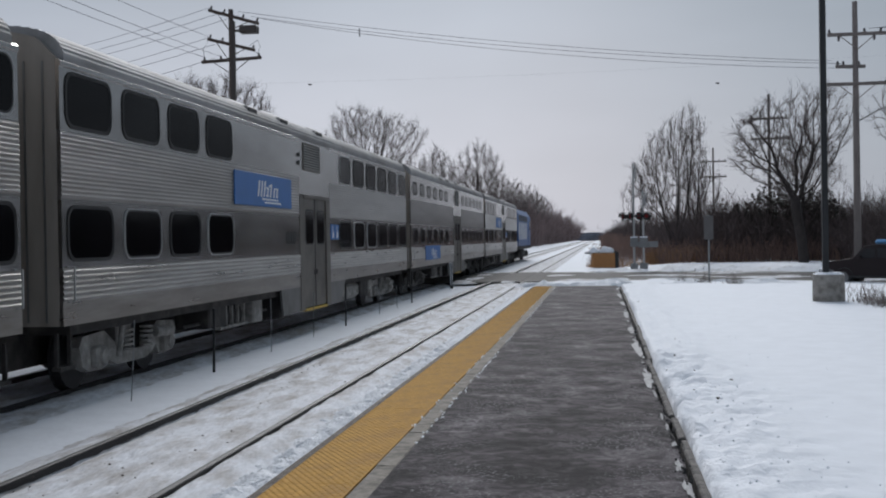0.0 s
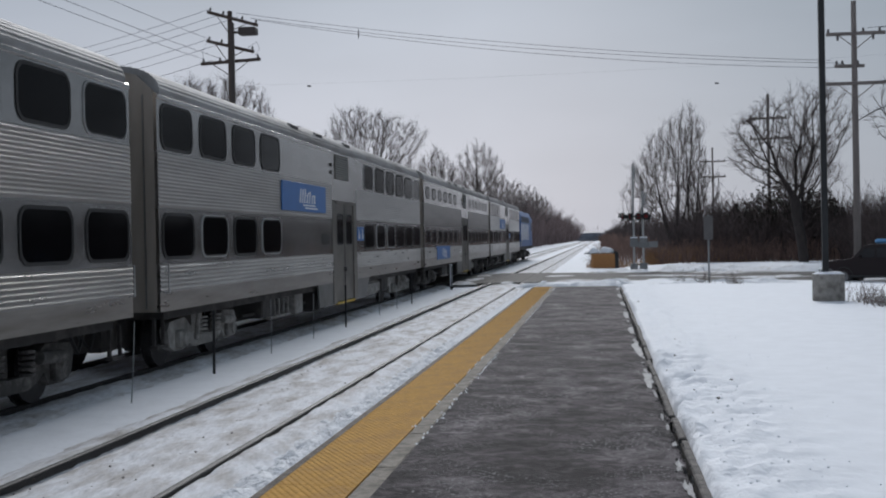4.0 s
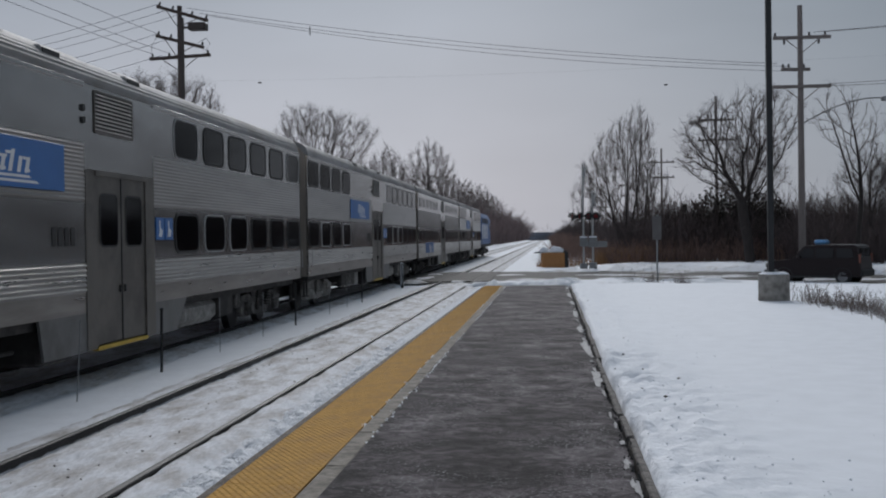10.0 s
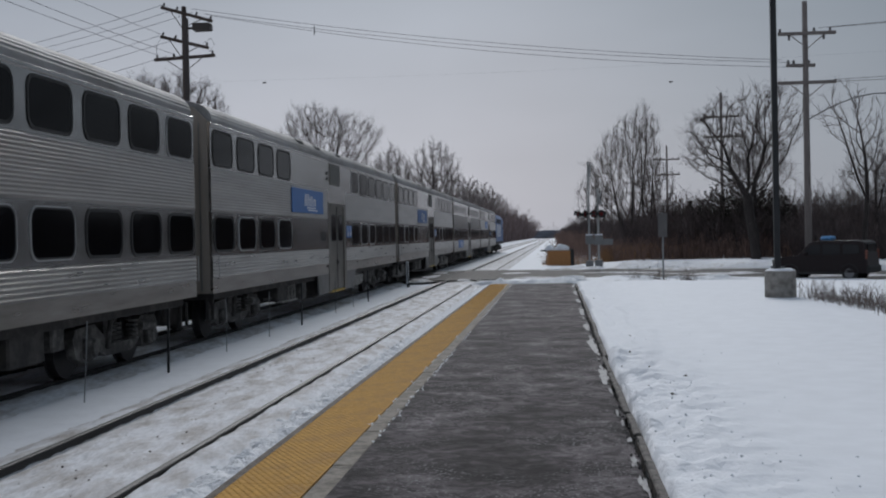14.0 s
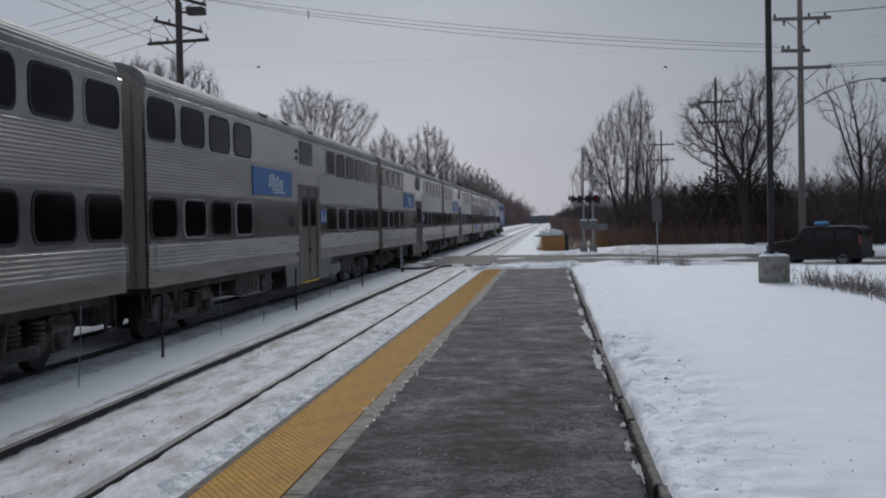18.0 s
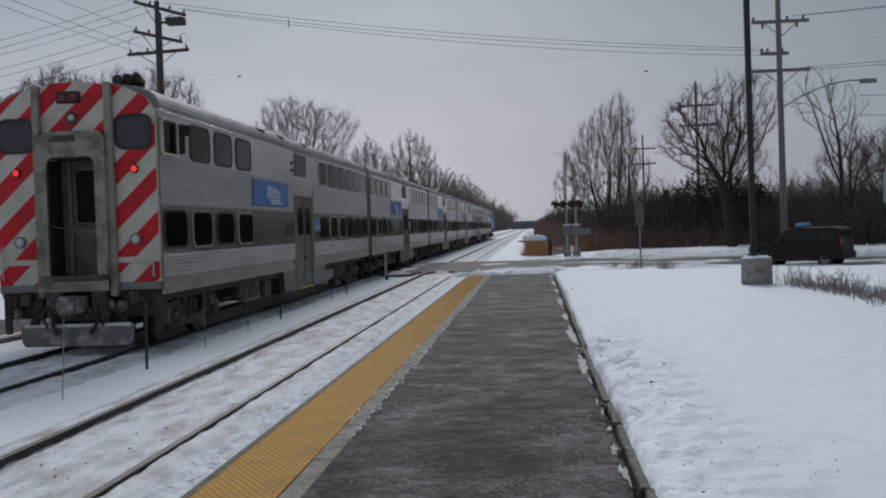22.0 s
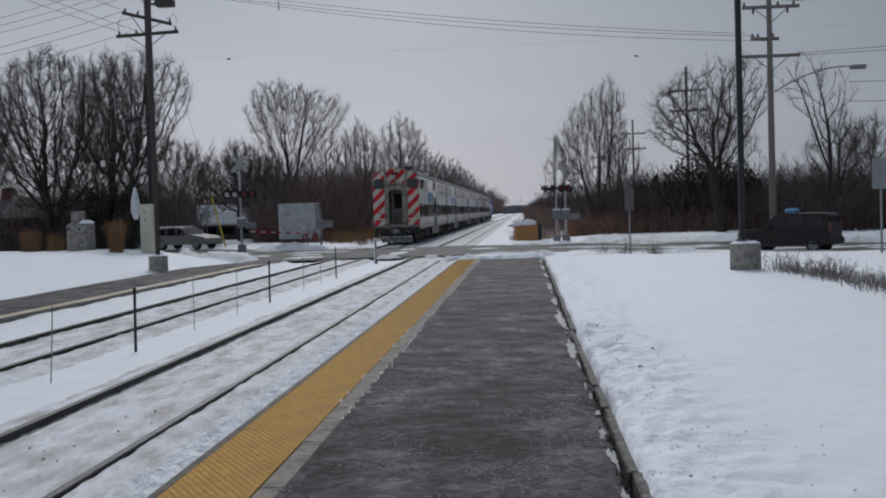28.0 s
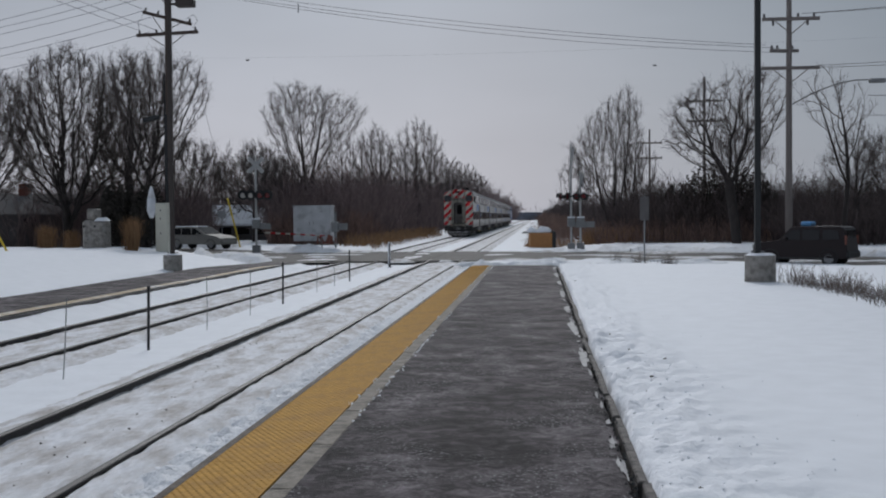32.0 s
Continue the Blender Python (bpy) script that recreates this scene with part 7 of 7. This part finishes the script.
    d = dirs[src] * 0.45 + 0.6 * away / np.linalg.norm(away, axis=1, keepdims=True) + rg.normal(0, 0.48, (len(src), 3)) + np.array([0, 0, 0.15])
    d /= np.linalg.norm(d, axis=1, keepdims=True)
    start = pos[src] - dirs[src] * step * rg.uniform(0, 1, len(src))[:, None]
    reach = shoot * rg.uniform(0.35, 1.3, len(src))[:, None]
    d2 = d + rg.normal(0, 0.5, d.shape)
    d2 /= np.linalg.norm(d2, axis=1, keepdims=True)
    tips_at = start + d * reach * rg.uniform(0.25, 0.8, len(src))[:, None]
    return (V, F), wood, (np.concatenate([start, tips_at]), np.concatenate([start + d * reach, tips_at + d2 * reach * 0.6]), np.repeat([twig * 0.8, twig * 0.6], len(src)))


def tri_mesh(name, V, F, material):
    me = bpy.data.meshes.new(name)
    me.from_pydata(V.tolist(), [], F.tolist())
    me.materials.append(material)
    return me


def bare_tree(x, y, seed, height, trunk_r, outline, fork, label="bare leafless tree against the grey sky", group="bare trees", turn=0, **kw):
    skin, (p0, p1, r0, r1), (s0, s1, sr) = grow(seed, height, trunk_r, outline, fork, **kw)
    tree = part("bare_tree", skin, BARK, None, "", pose(x, y, ground_z(x, y) - 0.15, 0, 0, turn), True)
    tagged(tree, label, "tree", group)
    V, F = prisms(p0, p1, r0, r1)
    W, G = cones(s0, s1, sr)
    me = bpy.data.meshes.new("crown")
    me.from_pydata(V.tolist() + W.tolist(), [], F.tolist() + (G + len(V)).tolist())
    me.materials.append(TWIG)
    part("crown", me, TWIG, tree, "fine leafless twigs")
    return tree


def brush(name, label, n, place, height, width, material, seed, sub=4, lean=0.25, cat="brush"):
    """A thicket of upright twigs with side shoots, one mesh. place(rng) gives x, y; height(x, y, rng) and width(y) in metres."""
    rg = np.random.RandomState(seed)
    xy = place(rg, n)
    x, y = xy[:, 0], xy[:, 1]
    h = height(x, y, rg)
    w = width(y)
    z = land(x, y) - 0.1
    base = np.stack([x, y, z], 1)
    lv = rg.normal(0, lean, (n, 2))
    mid = base + np.stack([lv[:, 0] * h * 0.35 + rg.normal(0, 0.05, n) * h, lv[:, 1] * h * 0.35, h * 0.55], 1)
    tip = base + np.stack([lv[:, 0] * h + rg.normal(0, 0.04, n) * h, lv[:, 1] * h, h * np.sqrt(np.maximum(0.2, 1 - (lv ** 2).sum(1)))], 1)
    segs = [(base, mid, w, w * 0.75), (mid, tip, w * 0.75, w * 0.3)]
    for k in range(sub):
        t = rg.uniform(0.15, 0.95, n)[:, None]
        st = np.where(t < 0.55, base + (mid - base) * t / 0.55, mid + (tip - mid) * (t - 0.55) / 0.45)
        a = rg.uniform(0, 2 * np.pi, n)
        ln = h * rg.uniform(0.12, 0.34, n)
        en = st + np.stack([np.cos(a) * ln * 0.6, np.sin(a) * ln * 0.6, ln * rg.uniform(0.45, 1.0, n)], 1)
        segs.append((st, en, w * 0.5, w * 0.25))
    vs, fs = [], []
    o = 0
    ang = np.array([0, 2 * np.pi / 3, 4 * np.pi / 3])
    V = []
    F = []
    for p0, p1, r0, r1 in segs[:2]:
        c = np.stack([np.cos(ang), np.sin(ang), 0 * ang], 1)
        a = p0[:, None, :] + c[None] * (r0 / 2)[:, None, None]
        b = p1[:, None, :] + c[None] * (r1 / 2)[:, None, None]
        V.append(np.concatenate([a, b], 1).reshape(-1, 3))
        i = (np.arange(n) * 6 + o)[:, None]
        for k in range(3):
            F.append(np.concatenate([i + k, i + (k + 1) % 3, i + 3 + (k + 1) % 3, i + 3 + k], 1))
        o += 6 * n
    me = quad_mesh(name, np.concatenate(V), np.concatenate(F), material)
    ob = tagged(new(name, me), label, cat, kind="stuff")
    st, en, wd = [np.concatenate(q) for q in zip(*[(p0, p1, r0 * 0.5) for p0, p1, r0, _ in segs[2:]])]
    part("shoots", tri_mesh("shoots", *cones(st, en, wd), material), material, ob)
    return ob


def wood_edge(rg, n):
    """Places of the thicket beyond the crossing, with a clearing before a house."""
    x, y = rg.uniform(-40, -13.5, n), rg.uniform(80, 100, n)
    gap = (x < -0.247 * y) & (x > -0.300 * y)
    return np.stack([x, np.where(gap, y + 22, y)], 1)


def strip(x0, x1, y0, y1, p=1.0):
    return lambda rg, n: np.stack([rg.uniform(x0, x1, n), y0 + (y1 - y0) * rg.random_sample(n) ** p], 1)


# left of the line: wood edge facing the crossing and along the track
brush("thicket", "dense leafless thicket beyond the crossing", 5200, wood_edge, lambda x, y, r: (5.3 + 0.6 * np.clip((x + 24) / 8, 0, 1) + 0.6 * wavy(x * 0.5, y * 0.3, 2.0)) * r.uniform(0.35, 1.12, len(x)), lambda y: np.full(len(y), 0.055), BRUSH, 1, 6, 0.42)
brush("thicket", "dense leafless thicket along the railway", 6200, strip(-30, -13.2, 98, 700, 2.0), lambda x, y, r: (6.8 + 4.4 * np.clip((y - 120) / 130, 0, 1) + 0.9 * wavy(x * 0.3, y * 0.12, 4.0)) * r.uniform(0.45, 1.12, len(x)), lambda y: 0.045 + y * 0.00045, BRUSH, 2, 6, 0.42)
brush("thicket", "reddish undergrowth at the foot of the wood", 1500, strip(-19.6, -12.6, 78, 88), lambda x, y, r: 2.3 * r.uniform(0.5, 1.2, len(x)), lambda y: np.full(len(y), 0.045), BRUSH_RED, 3, 6, 0.42)
brush("thicket", "leafless thicket behind the left trees", 4200, strip(-95, -36, 88, 122), lambda x, y, r: (5.5 + 1.3 * wavy(x * 0.3, y * 0.2, 3.0)) * r.uniform(0.5, 1.15, len(x)), lambda y: np.full(len(y), 0.07), BRUSH, 4, 6, 0.42)
# right of the line
brush("thicket", "dense leafless thicket beyond the snowy verge", 5200, strip(6.5, 42, 70, 86), lambda x, y, r: (3.6 + 0.9 * wavy(x * 0.4, y * 0.2, 6.0) + 0.03 * x) * r.uniform(0.45, 1.15, len(x)), lambda y: np.full(len(y), 0.05), SCRUB, 5, 6, 0.42)
brush("thicket", "dense leafless thicket along the railway", 5200, strip(5.5, 26, 86, 700, 2.2), lambda x, y, r: (4.2 + 1.0 * wavy(x * 0.3, y * 0.12, 8.0)) * r.uniform(0.5, 1.2, len(x)), lambda y: 0.045 + y * 0.0004, SCRUB, 6, 6, 0.42)
brush("thicket", "reddish undergrowth along the snowy verge", 2600, strip(3.5, 40, 68.5, 74), lambda x, y, r: 1.5 * r.uniform(0.5, 1.2, len(x)), lambda y: np.full(len(y), 0.04), BRUSH_RED, 7, 6, 0.42)
brush("thicket", "leafless thicket behind the road", 3400, strip(14, 42, 61, 72), lambda x, y, r: (3.3 + 0.5 * wavy(x * 0.5, y * 0.3, 1.0)) * r.uniform(0.5, 1.15, len(x)), lambda y: np.full(len(y), 0.05), SCRUB, 18, 6, 0.42)
brush("thicket", "leafless thicket behind the road", 3600, strip(40, 100, 40, 90), lambda x, y, r: 4.2 * r.uniform(0.5, 1.2, len(x)), lambda y: np.full(len(y), 0.08), SCRUB, 8, 6, 0.42)
# unseen wood beyond the platform's side, added to give the car sides a dark reflection
brush("thicket", "unseen wood added for the car sides to mirror", 5000, strip(48, 75, -60, 42), lambda x, y, r: 7.0 * r.uniform(0.5, 1.2, len(x)), lambda y: np.full(len(y), 0.20), BRUSH, 9, 1)
brush("thicket", "low brown brush behind the timber box", 900, strip(-0.6, 5.0, 76, 104), lambda x, y, r: 1.25 * r.uniform(0.4, 1.2, len(x)), lambda y: np.full(len(y), 0.035), BRUSH_RED, 71, 6, 0.45)
brush("thicket", "leafless wood along the far railway", 1500, strip(4.2, 9.0, 170, 760, 1.4), lambda x, y, r: (5.2 + 0.8 * wavy(x * 0.3, y * 0.1, 3.0)) * r.uniform(0.5, 1.15, len(x)), lambda y: 0.05 + y * 0.0004, SCRUB, 72, 5, 0.42)
brush("thicket", "brown brush beside the far railway", 1500, strip(0.4, 5.2, 108, 420, 1.6), lambda x, y, r: (1.5 + 0.004 * y) * r.uniform(0.4, 1.2, len(x)), lambda y: 0.035 + y * 0.0003, BRUSH_RED, 73, 5, 0.45)
# dry grass
brush("dry_grass", "tan dry grass at the edge of the wood", 2200, strip(-13.4, -11.0, 74, 128), lambda x, y, r: 0.95 * r.uniform(0.5, 1.2, len(x)), lambda y: np.full(len(y), 0.03), DRY_GRASS, 10, 2, cat="grass")
brush("dry_grass", "tan dry grass along the right verge", 2400, strip(3.0, 9.0, 71, 76), lambda x, y, r: 1.0 * r.uniform(0.5, 1.2, len(x)), lambda y: np.full(len(y), 0.025), DRY_GRASS, 11, 2, cat="grass")
brush("dry_grass", "tan dry grass round the timber box", 700, strip(-0.9, 3.0, 69.8, 73.5), lambda x, y, r: 0.55 * r.uniform(0.4, 1.3, len(x)), lambda y: np.full(len(y), 0.022), DRY_GRASS, 14, 3, 0.4, cat="grass")
for k, (x, y, w, h) in enumerate(((-19.0, 50.5, 0.55, 1.5), (-24.3, 53.0, 0.7, 1.1), (-23.2, 53.4, 0.6, 0.9))):
    brush("ornamental_grass", "tall clump of tan ornamental grass in snow", 650, (lambda x, y, w: lambda rg, n: np.stack([x + rg.normal(0, w * 0.22, n), y + rg.normal(0, w * 0.22, n)], 1))(x, y, w), (lambda h: lambda x, y, r: h * r.uniform(0.3, 1.15, len(x)))(h), lambda y: np.full(len(y), 0.018), DRY_GRASS, 20 + k, 2, 0.17, cat="grass")
# weeds by the lamp footing and along the kerb
brush("dry_weeds", "dry grey-brown weeds poking through the snow", 980, lambda rg, n: (lambda t: np.stack([6.55 + 0.25 * np.sin(t * 3) + rg.normal(0, 0.20, n) + np.abs(rg.normal(0, 0.5, n)) * (0.25 + t), 30.0 - t * 9.6 + rg.normal(0, 0.5, n)], 1))(rg.uniform(0, 1, n) ** 0.9), lambda x, y, r: (0.72 - 0.025 * np.clip(30 - y, 0, 10)) * (0.72 + 0.38 * wavy(x * 1.7, y * 1.3, 6.0)) * r.uniform(0.25, 1.25, len(x)), lambda y: np.full(len(y), 0.013), DRY_STEM, 31, 6, 0.35, cat="weeds")
for k, (x, y, n, w) in enumerate(((3.1, 45.0, 26, 0.35), (4.05, 44.6, 40, 0.45), (5.1, 44.0, 60, 0.4))):
    brush("dry_bush", "small leafless bush in the snow", n, (lambda x, y, w: lambda rg, n: np.stack([x + rg.normal(0, w * 0.5, n), y + rg.normal(0, w * 0.5, n)], 1))(x, y, w), lambda x, y, r: 0.6 * r.uniform(0.4, 1.2, len(x)), lambda y: np.full(len(y), 0.014), DRY_STEM, 40 + k, 5, 0.4, cat="bush")


def evergreen(x, y, h, w, seed, label):
    """A dark shrub of many small sprays."""
    rg = np.random.RandomState(seed)
    n = 6500
    a = rg.uniform(0, 2 * np.pi, n)
    t = rg.uniform(0, 1, n)
    r = w * np.sqrt(rg.uniform(0.02, 1, n)) * (0.85 + 0.2 * np.sin(a * 3 + seed))
    t = t ** 0.6
    c = np.stack([r * np.cos(a), r * np.sin(a), t * h * np.sqrt(np.maximum(0.05, 1 - (r / w / 1.1) ** 2)) * (0.92 + 0.12 * np.sin(a * 5 + seed))], 1)
    d1 = rg.normal(0, 1, (n, 3)) * 0.055
    d2 = rg.normal(0, 1, (n, 3)) * 0.035
    V = np.stack([c - d1, c + d2, c + d1, c - d2 + [0, 0, 0.06]], 1).reshape(-1, 3)
    F = [(4 * i, 4 * i + 1, 4 * i + 2, 4 * i + 3) for i in range(n)]
    sh = part("evergreen_shrub", cyl((0, 0, -0.3), (0, 0, h * 0.7), 0.09, 0.03, 7), BARK, None, "", pose(x, y, ground_z(x, y)))
    part("foliage", (V.tolist(), F), EVERGREEN, sh)
    tagged(sh, label, "shrub", "evergreen shrubs")


for k, (x, y, h, w) in enumerate(((-21.6, 55.5, 3.4, 1.3), (-19.9, 55.2, 3.2, 1.1))):
    evergreen(x, y, h, w, 50 + k, "dark evergreen shrub beside the snowy lawn")
for k, (x, y, h, w) in enumerate(((11.7, 77.0, 5.2, 2.6), (14.0, 76.0, 4.9, 2.4), (9.6, 79, 3.9, 2.0))):
    evergreen(x, y, h, w, 60 + k, "dark evergreen standing in the thicket")

# single trees
ROUND = lambda w, lo=0.34: [(lo, 0.35 * w, 0), (lo + 0.12, 0.78 * w, 0), (0.62, w, 0), (0.80, 0.86 * w, 0), (0.92, 0.55 * w, 0), (1.0, 0.12 * w, 0)]
# the grove across the tracks
bare_tree(-33.4, 76.0, 101, 14.6, 0.46, [(0.20, 1.8, 0), (0.34, 3.6, 0), (0.6, 4.5, -0.2), (0.8, 4.0, 0), (0.93, 2.6, 0.2), (1.0, 0.8, 0.4)], 0.14, n=3800, stems=3, base_spread=0.22, inertia=0.7, wiggle=0.32, twig=0.012)
bare_tree(-26.9, 74.0, 102, 13.8, 0.30, [(0.30, 1.0, 0.2), (0.45, 2.4, 0.4), (0.66, 3.7, 0.8), (0.84, 3.6, 0.9), (0.94, 2.6, 1.1), (1.0, 0.8, 1.2)], 0.26, n=2700, inertia=0.75, wiggle=0.3, shoots=4, twig=0.012)
bare_tree(-29.9, 79.0, 125, 14.9, 0.30, ROUND(3.2, 0.36), 0.25, n=2160, inertia=0.7, wiggle=0.32, twig=0.012)
bare_tree(-38.8, 75.0, 123, 13.4, 0.32, ROUND(4.2, 0.24), 0.16, n=2700, inertia=0.6, wiggle=0.32, twig=0.012)
bare_tree(-44.8, 80.0, 104, 12.0, 0.32, ROUND(4.6, 0.26), 0.18, n=2160, wiggle=0.32, twig=0.012)
bare_tree(-22.4, 86.0, 105, 8.0, 0.15, ROUND(3.3, 0.28), 0.2, n=1620, wiggle=0.32, twig=0.012)
bare_tree(-29.2, 90.0, 106, 8.8, 0.2, ROUND(3.8, 0.26), 0.18, n=1620, stems=2, wiggle=0.32, twig=0.012)
bare_tree(-34.0, 86.0, 121, 10.8, 0.25, ROUND(4.2, 0.26), 0.2, n=1800, wiggle=0.32, twig=0.012)
bare_tree(-20.6, 90.0, 127, 7.4, 0.14, ROUND(2.6, 0.28), 0.2, n=1260, wiggle=0.32, twig=0.012)
# the wood beyond the crossing
bare_tree(-22.9, 108.0, 107, 15.0, 0.36, [(0.36, 1.0, 0), (0.52, 2.9, 0.2), (0.70, 4.9, 0.4), (0.80, 5.6, 0.7), (0.88, 5.0, 1.0), (0.95, 3.4, -0.6), (1.0, 1.6, -1.2)], 0.22, n=2300, stems=2, base_spread=0.15, inertia=1.15, up=0.02, wiggle=0.06, shoots=6, twig=0.007, clump=-0.6)
bare_tree(-15.2, 140.0, 131, 14.6, 0.28, ROUND(3.9, 0.40), 0.34, n=1900, inertia=0.85, wiggle=0.08, shoots=6, twig=0.008, clump=-0.9)
for k, (x, y, h, w, q) in enumerate(((-20.0, 112.0, 11.4, 3.0, 0.0), (-17.2, 117.0, 11.8, 2.6, 0.3), (-18.6, 125.0, 12.6, 3.2, 0.6), (-15.0, 126.0, 11.0, 2.4, 0.2), (-26.4, 104.0, 9.4, 3.0, 0.4), (-29.5, 100.0, 9.0, 3.2, 0.1), (-15.4, 158.0, 11.6, 3.0, 0.5), (-14.8, 180.0, 12.0, 3.4, 0.2), (-15.6, 205.0, 12.8, 3.8, 0.7), (-15.2, 240.0, 13.4, 4.2, 0.3), (-16.0, 285.0, 13.6, 4.6, 0.6))):
    bare_tree(x, y, 140 + k, h, 0.17, ROUND(w, 0.30), 0.24, n=1170, step=0.36, twig=0.008 + y * 0.00003, shoots=5, shoot=0.75, inertia=0.8, wiggle=0.1, clump=-0.8)
# right of the line
bare_tree(6.2, 93.0, 113, 12.4, 0.22, [(0.22, 1.0, -0.5), (0.38, 2.3, -1.2), (0.58, 2.9, -0.8), (0.76, 2.5, 0.0), (0.90, 1.7, 0.8), (1.0, 0.5, 1.2)], 0.14, n=3420, stems=3, base_spread=0.35, inertia=1.2, up=0.10, wiggle=0.05, shoots=7, twig=0.007, clump=-0.9)
bare_tree(7.9, 95.0, 213, 11.0, 0.16, [(0.30, 0.6, 0), (0.5, 1.1, 0), (0.8, 1.3, 0), (1.0, 0.4, 0)], 0.2, n=1080, stems=2, base_spread=0.2, inertia=1.2, up=0.1, wiggle=0.05, shoots=6)
bare_tree(3.2, 97.0, 114, 7.4, 0.12, ROUND(1.6, 0.25), 0.16, n=900, stems=2, up=0.15, shoots=6)
bare_tree(11.75, 67.0, 115, 10.7, 0.29, [(0.36, 0.3, 0.0), (0.44, 2.0, -1.0), (0.55, 3.4, -1.3), (0.70, 3.8, -0.9), (0.84, 3.2, -0.2), (0.94, 1.8, 0.5), (1.0, 0.7, 0.7)], 0.36, n=950, inertia=0.75, up=0.0, wiggle=0.34, shoots=4, step=0.26, twig=0.011)
bare_tree(12.9, 73.0, 116, 8.4, 0.18, ROUND(2.3, 0.36), 0.28, n=1260, wiggle=0.12)
bare_tree(14.65, 55.0, 117, 9.4, 0.12, [(0.38, 0.25, 0), (0.52, 0.8, 0.1), (0.68, 1.5, 0.1), (0.82, 1.9, -0.2), (0.92, 1.4, -0.7), (1.0, 0.5, -1.1)], 0.34, n=400, step=0.26, inertia=1.4, up=0.06, wiggle=0.07, shoots=2, shoot=0.5, clump=-1.0)
bare_tree(18.6, 66.0, 119, 6.9, 0.14, ROUND(2.2, 0.34), 0.26, n=1080, wiggle=0.13)
bare_tree(22.4, 72.0, 122, 7.2, 0.17, ROUND(2.8, 0.32), 0.25, n=1260, wiggle=0.13)
bare_tree(26.8, 70.0, 128, 6.6, 0.15, ROUND(2.6, 0.32), 0.25, n=1080, wiggle=0.13)
bare_tree(9.2, 104.0, 129, 8.6, 0.15, ROUND(2.2, 0.32), 0.24, n=900, wiggle=0.12)

# far woods that close the horizon all round, with distance haze painted into their colour
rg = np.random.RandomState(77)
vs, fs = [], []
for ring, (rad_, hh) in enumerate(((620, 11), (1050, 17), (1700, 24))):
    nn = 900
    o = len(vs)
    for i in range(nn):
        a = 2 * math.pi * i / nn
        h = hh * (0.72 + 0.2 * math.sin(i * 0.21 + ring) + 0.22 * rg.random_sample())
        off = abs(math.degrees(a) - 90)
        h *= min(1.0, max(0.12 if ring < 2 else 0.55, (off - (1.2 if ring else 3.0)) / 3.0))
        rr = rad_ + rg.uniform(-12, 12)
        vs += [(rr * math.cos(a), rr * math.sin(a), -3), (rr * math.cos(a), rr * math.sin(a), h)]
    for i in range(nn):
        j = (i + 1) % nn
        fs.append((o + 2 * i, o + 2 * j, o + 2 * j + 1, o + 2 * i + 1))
tagged(part("backdrop", (vs, fs), HAZED_WOOD), "distant woods along the horizon", "woods", kind="structure")


def motions():
    for ob, off in TRAIN:
        walk(ob, [(t, pose(FAR_X, s + off, 0)) for t, s in TRAIN_ROWS])
    walk(suv, [(t, suv_pose(d)) for t, d in SUV_ROWS])
    walk(wagon, [(t, wagon_pose(d)) for t, d in WAGON_ROWS])


motions()
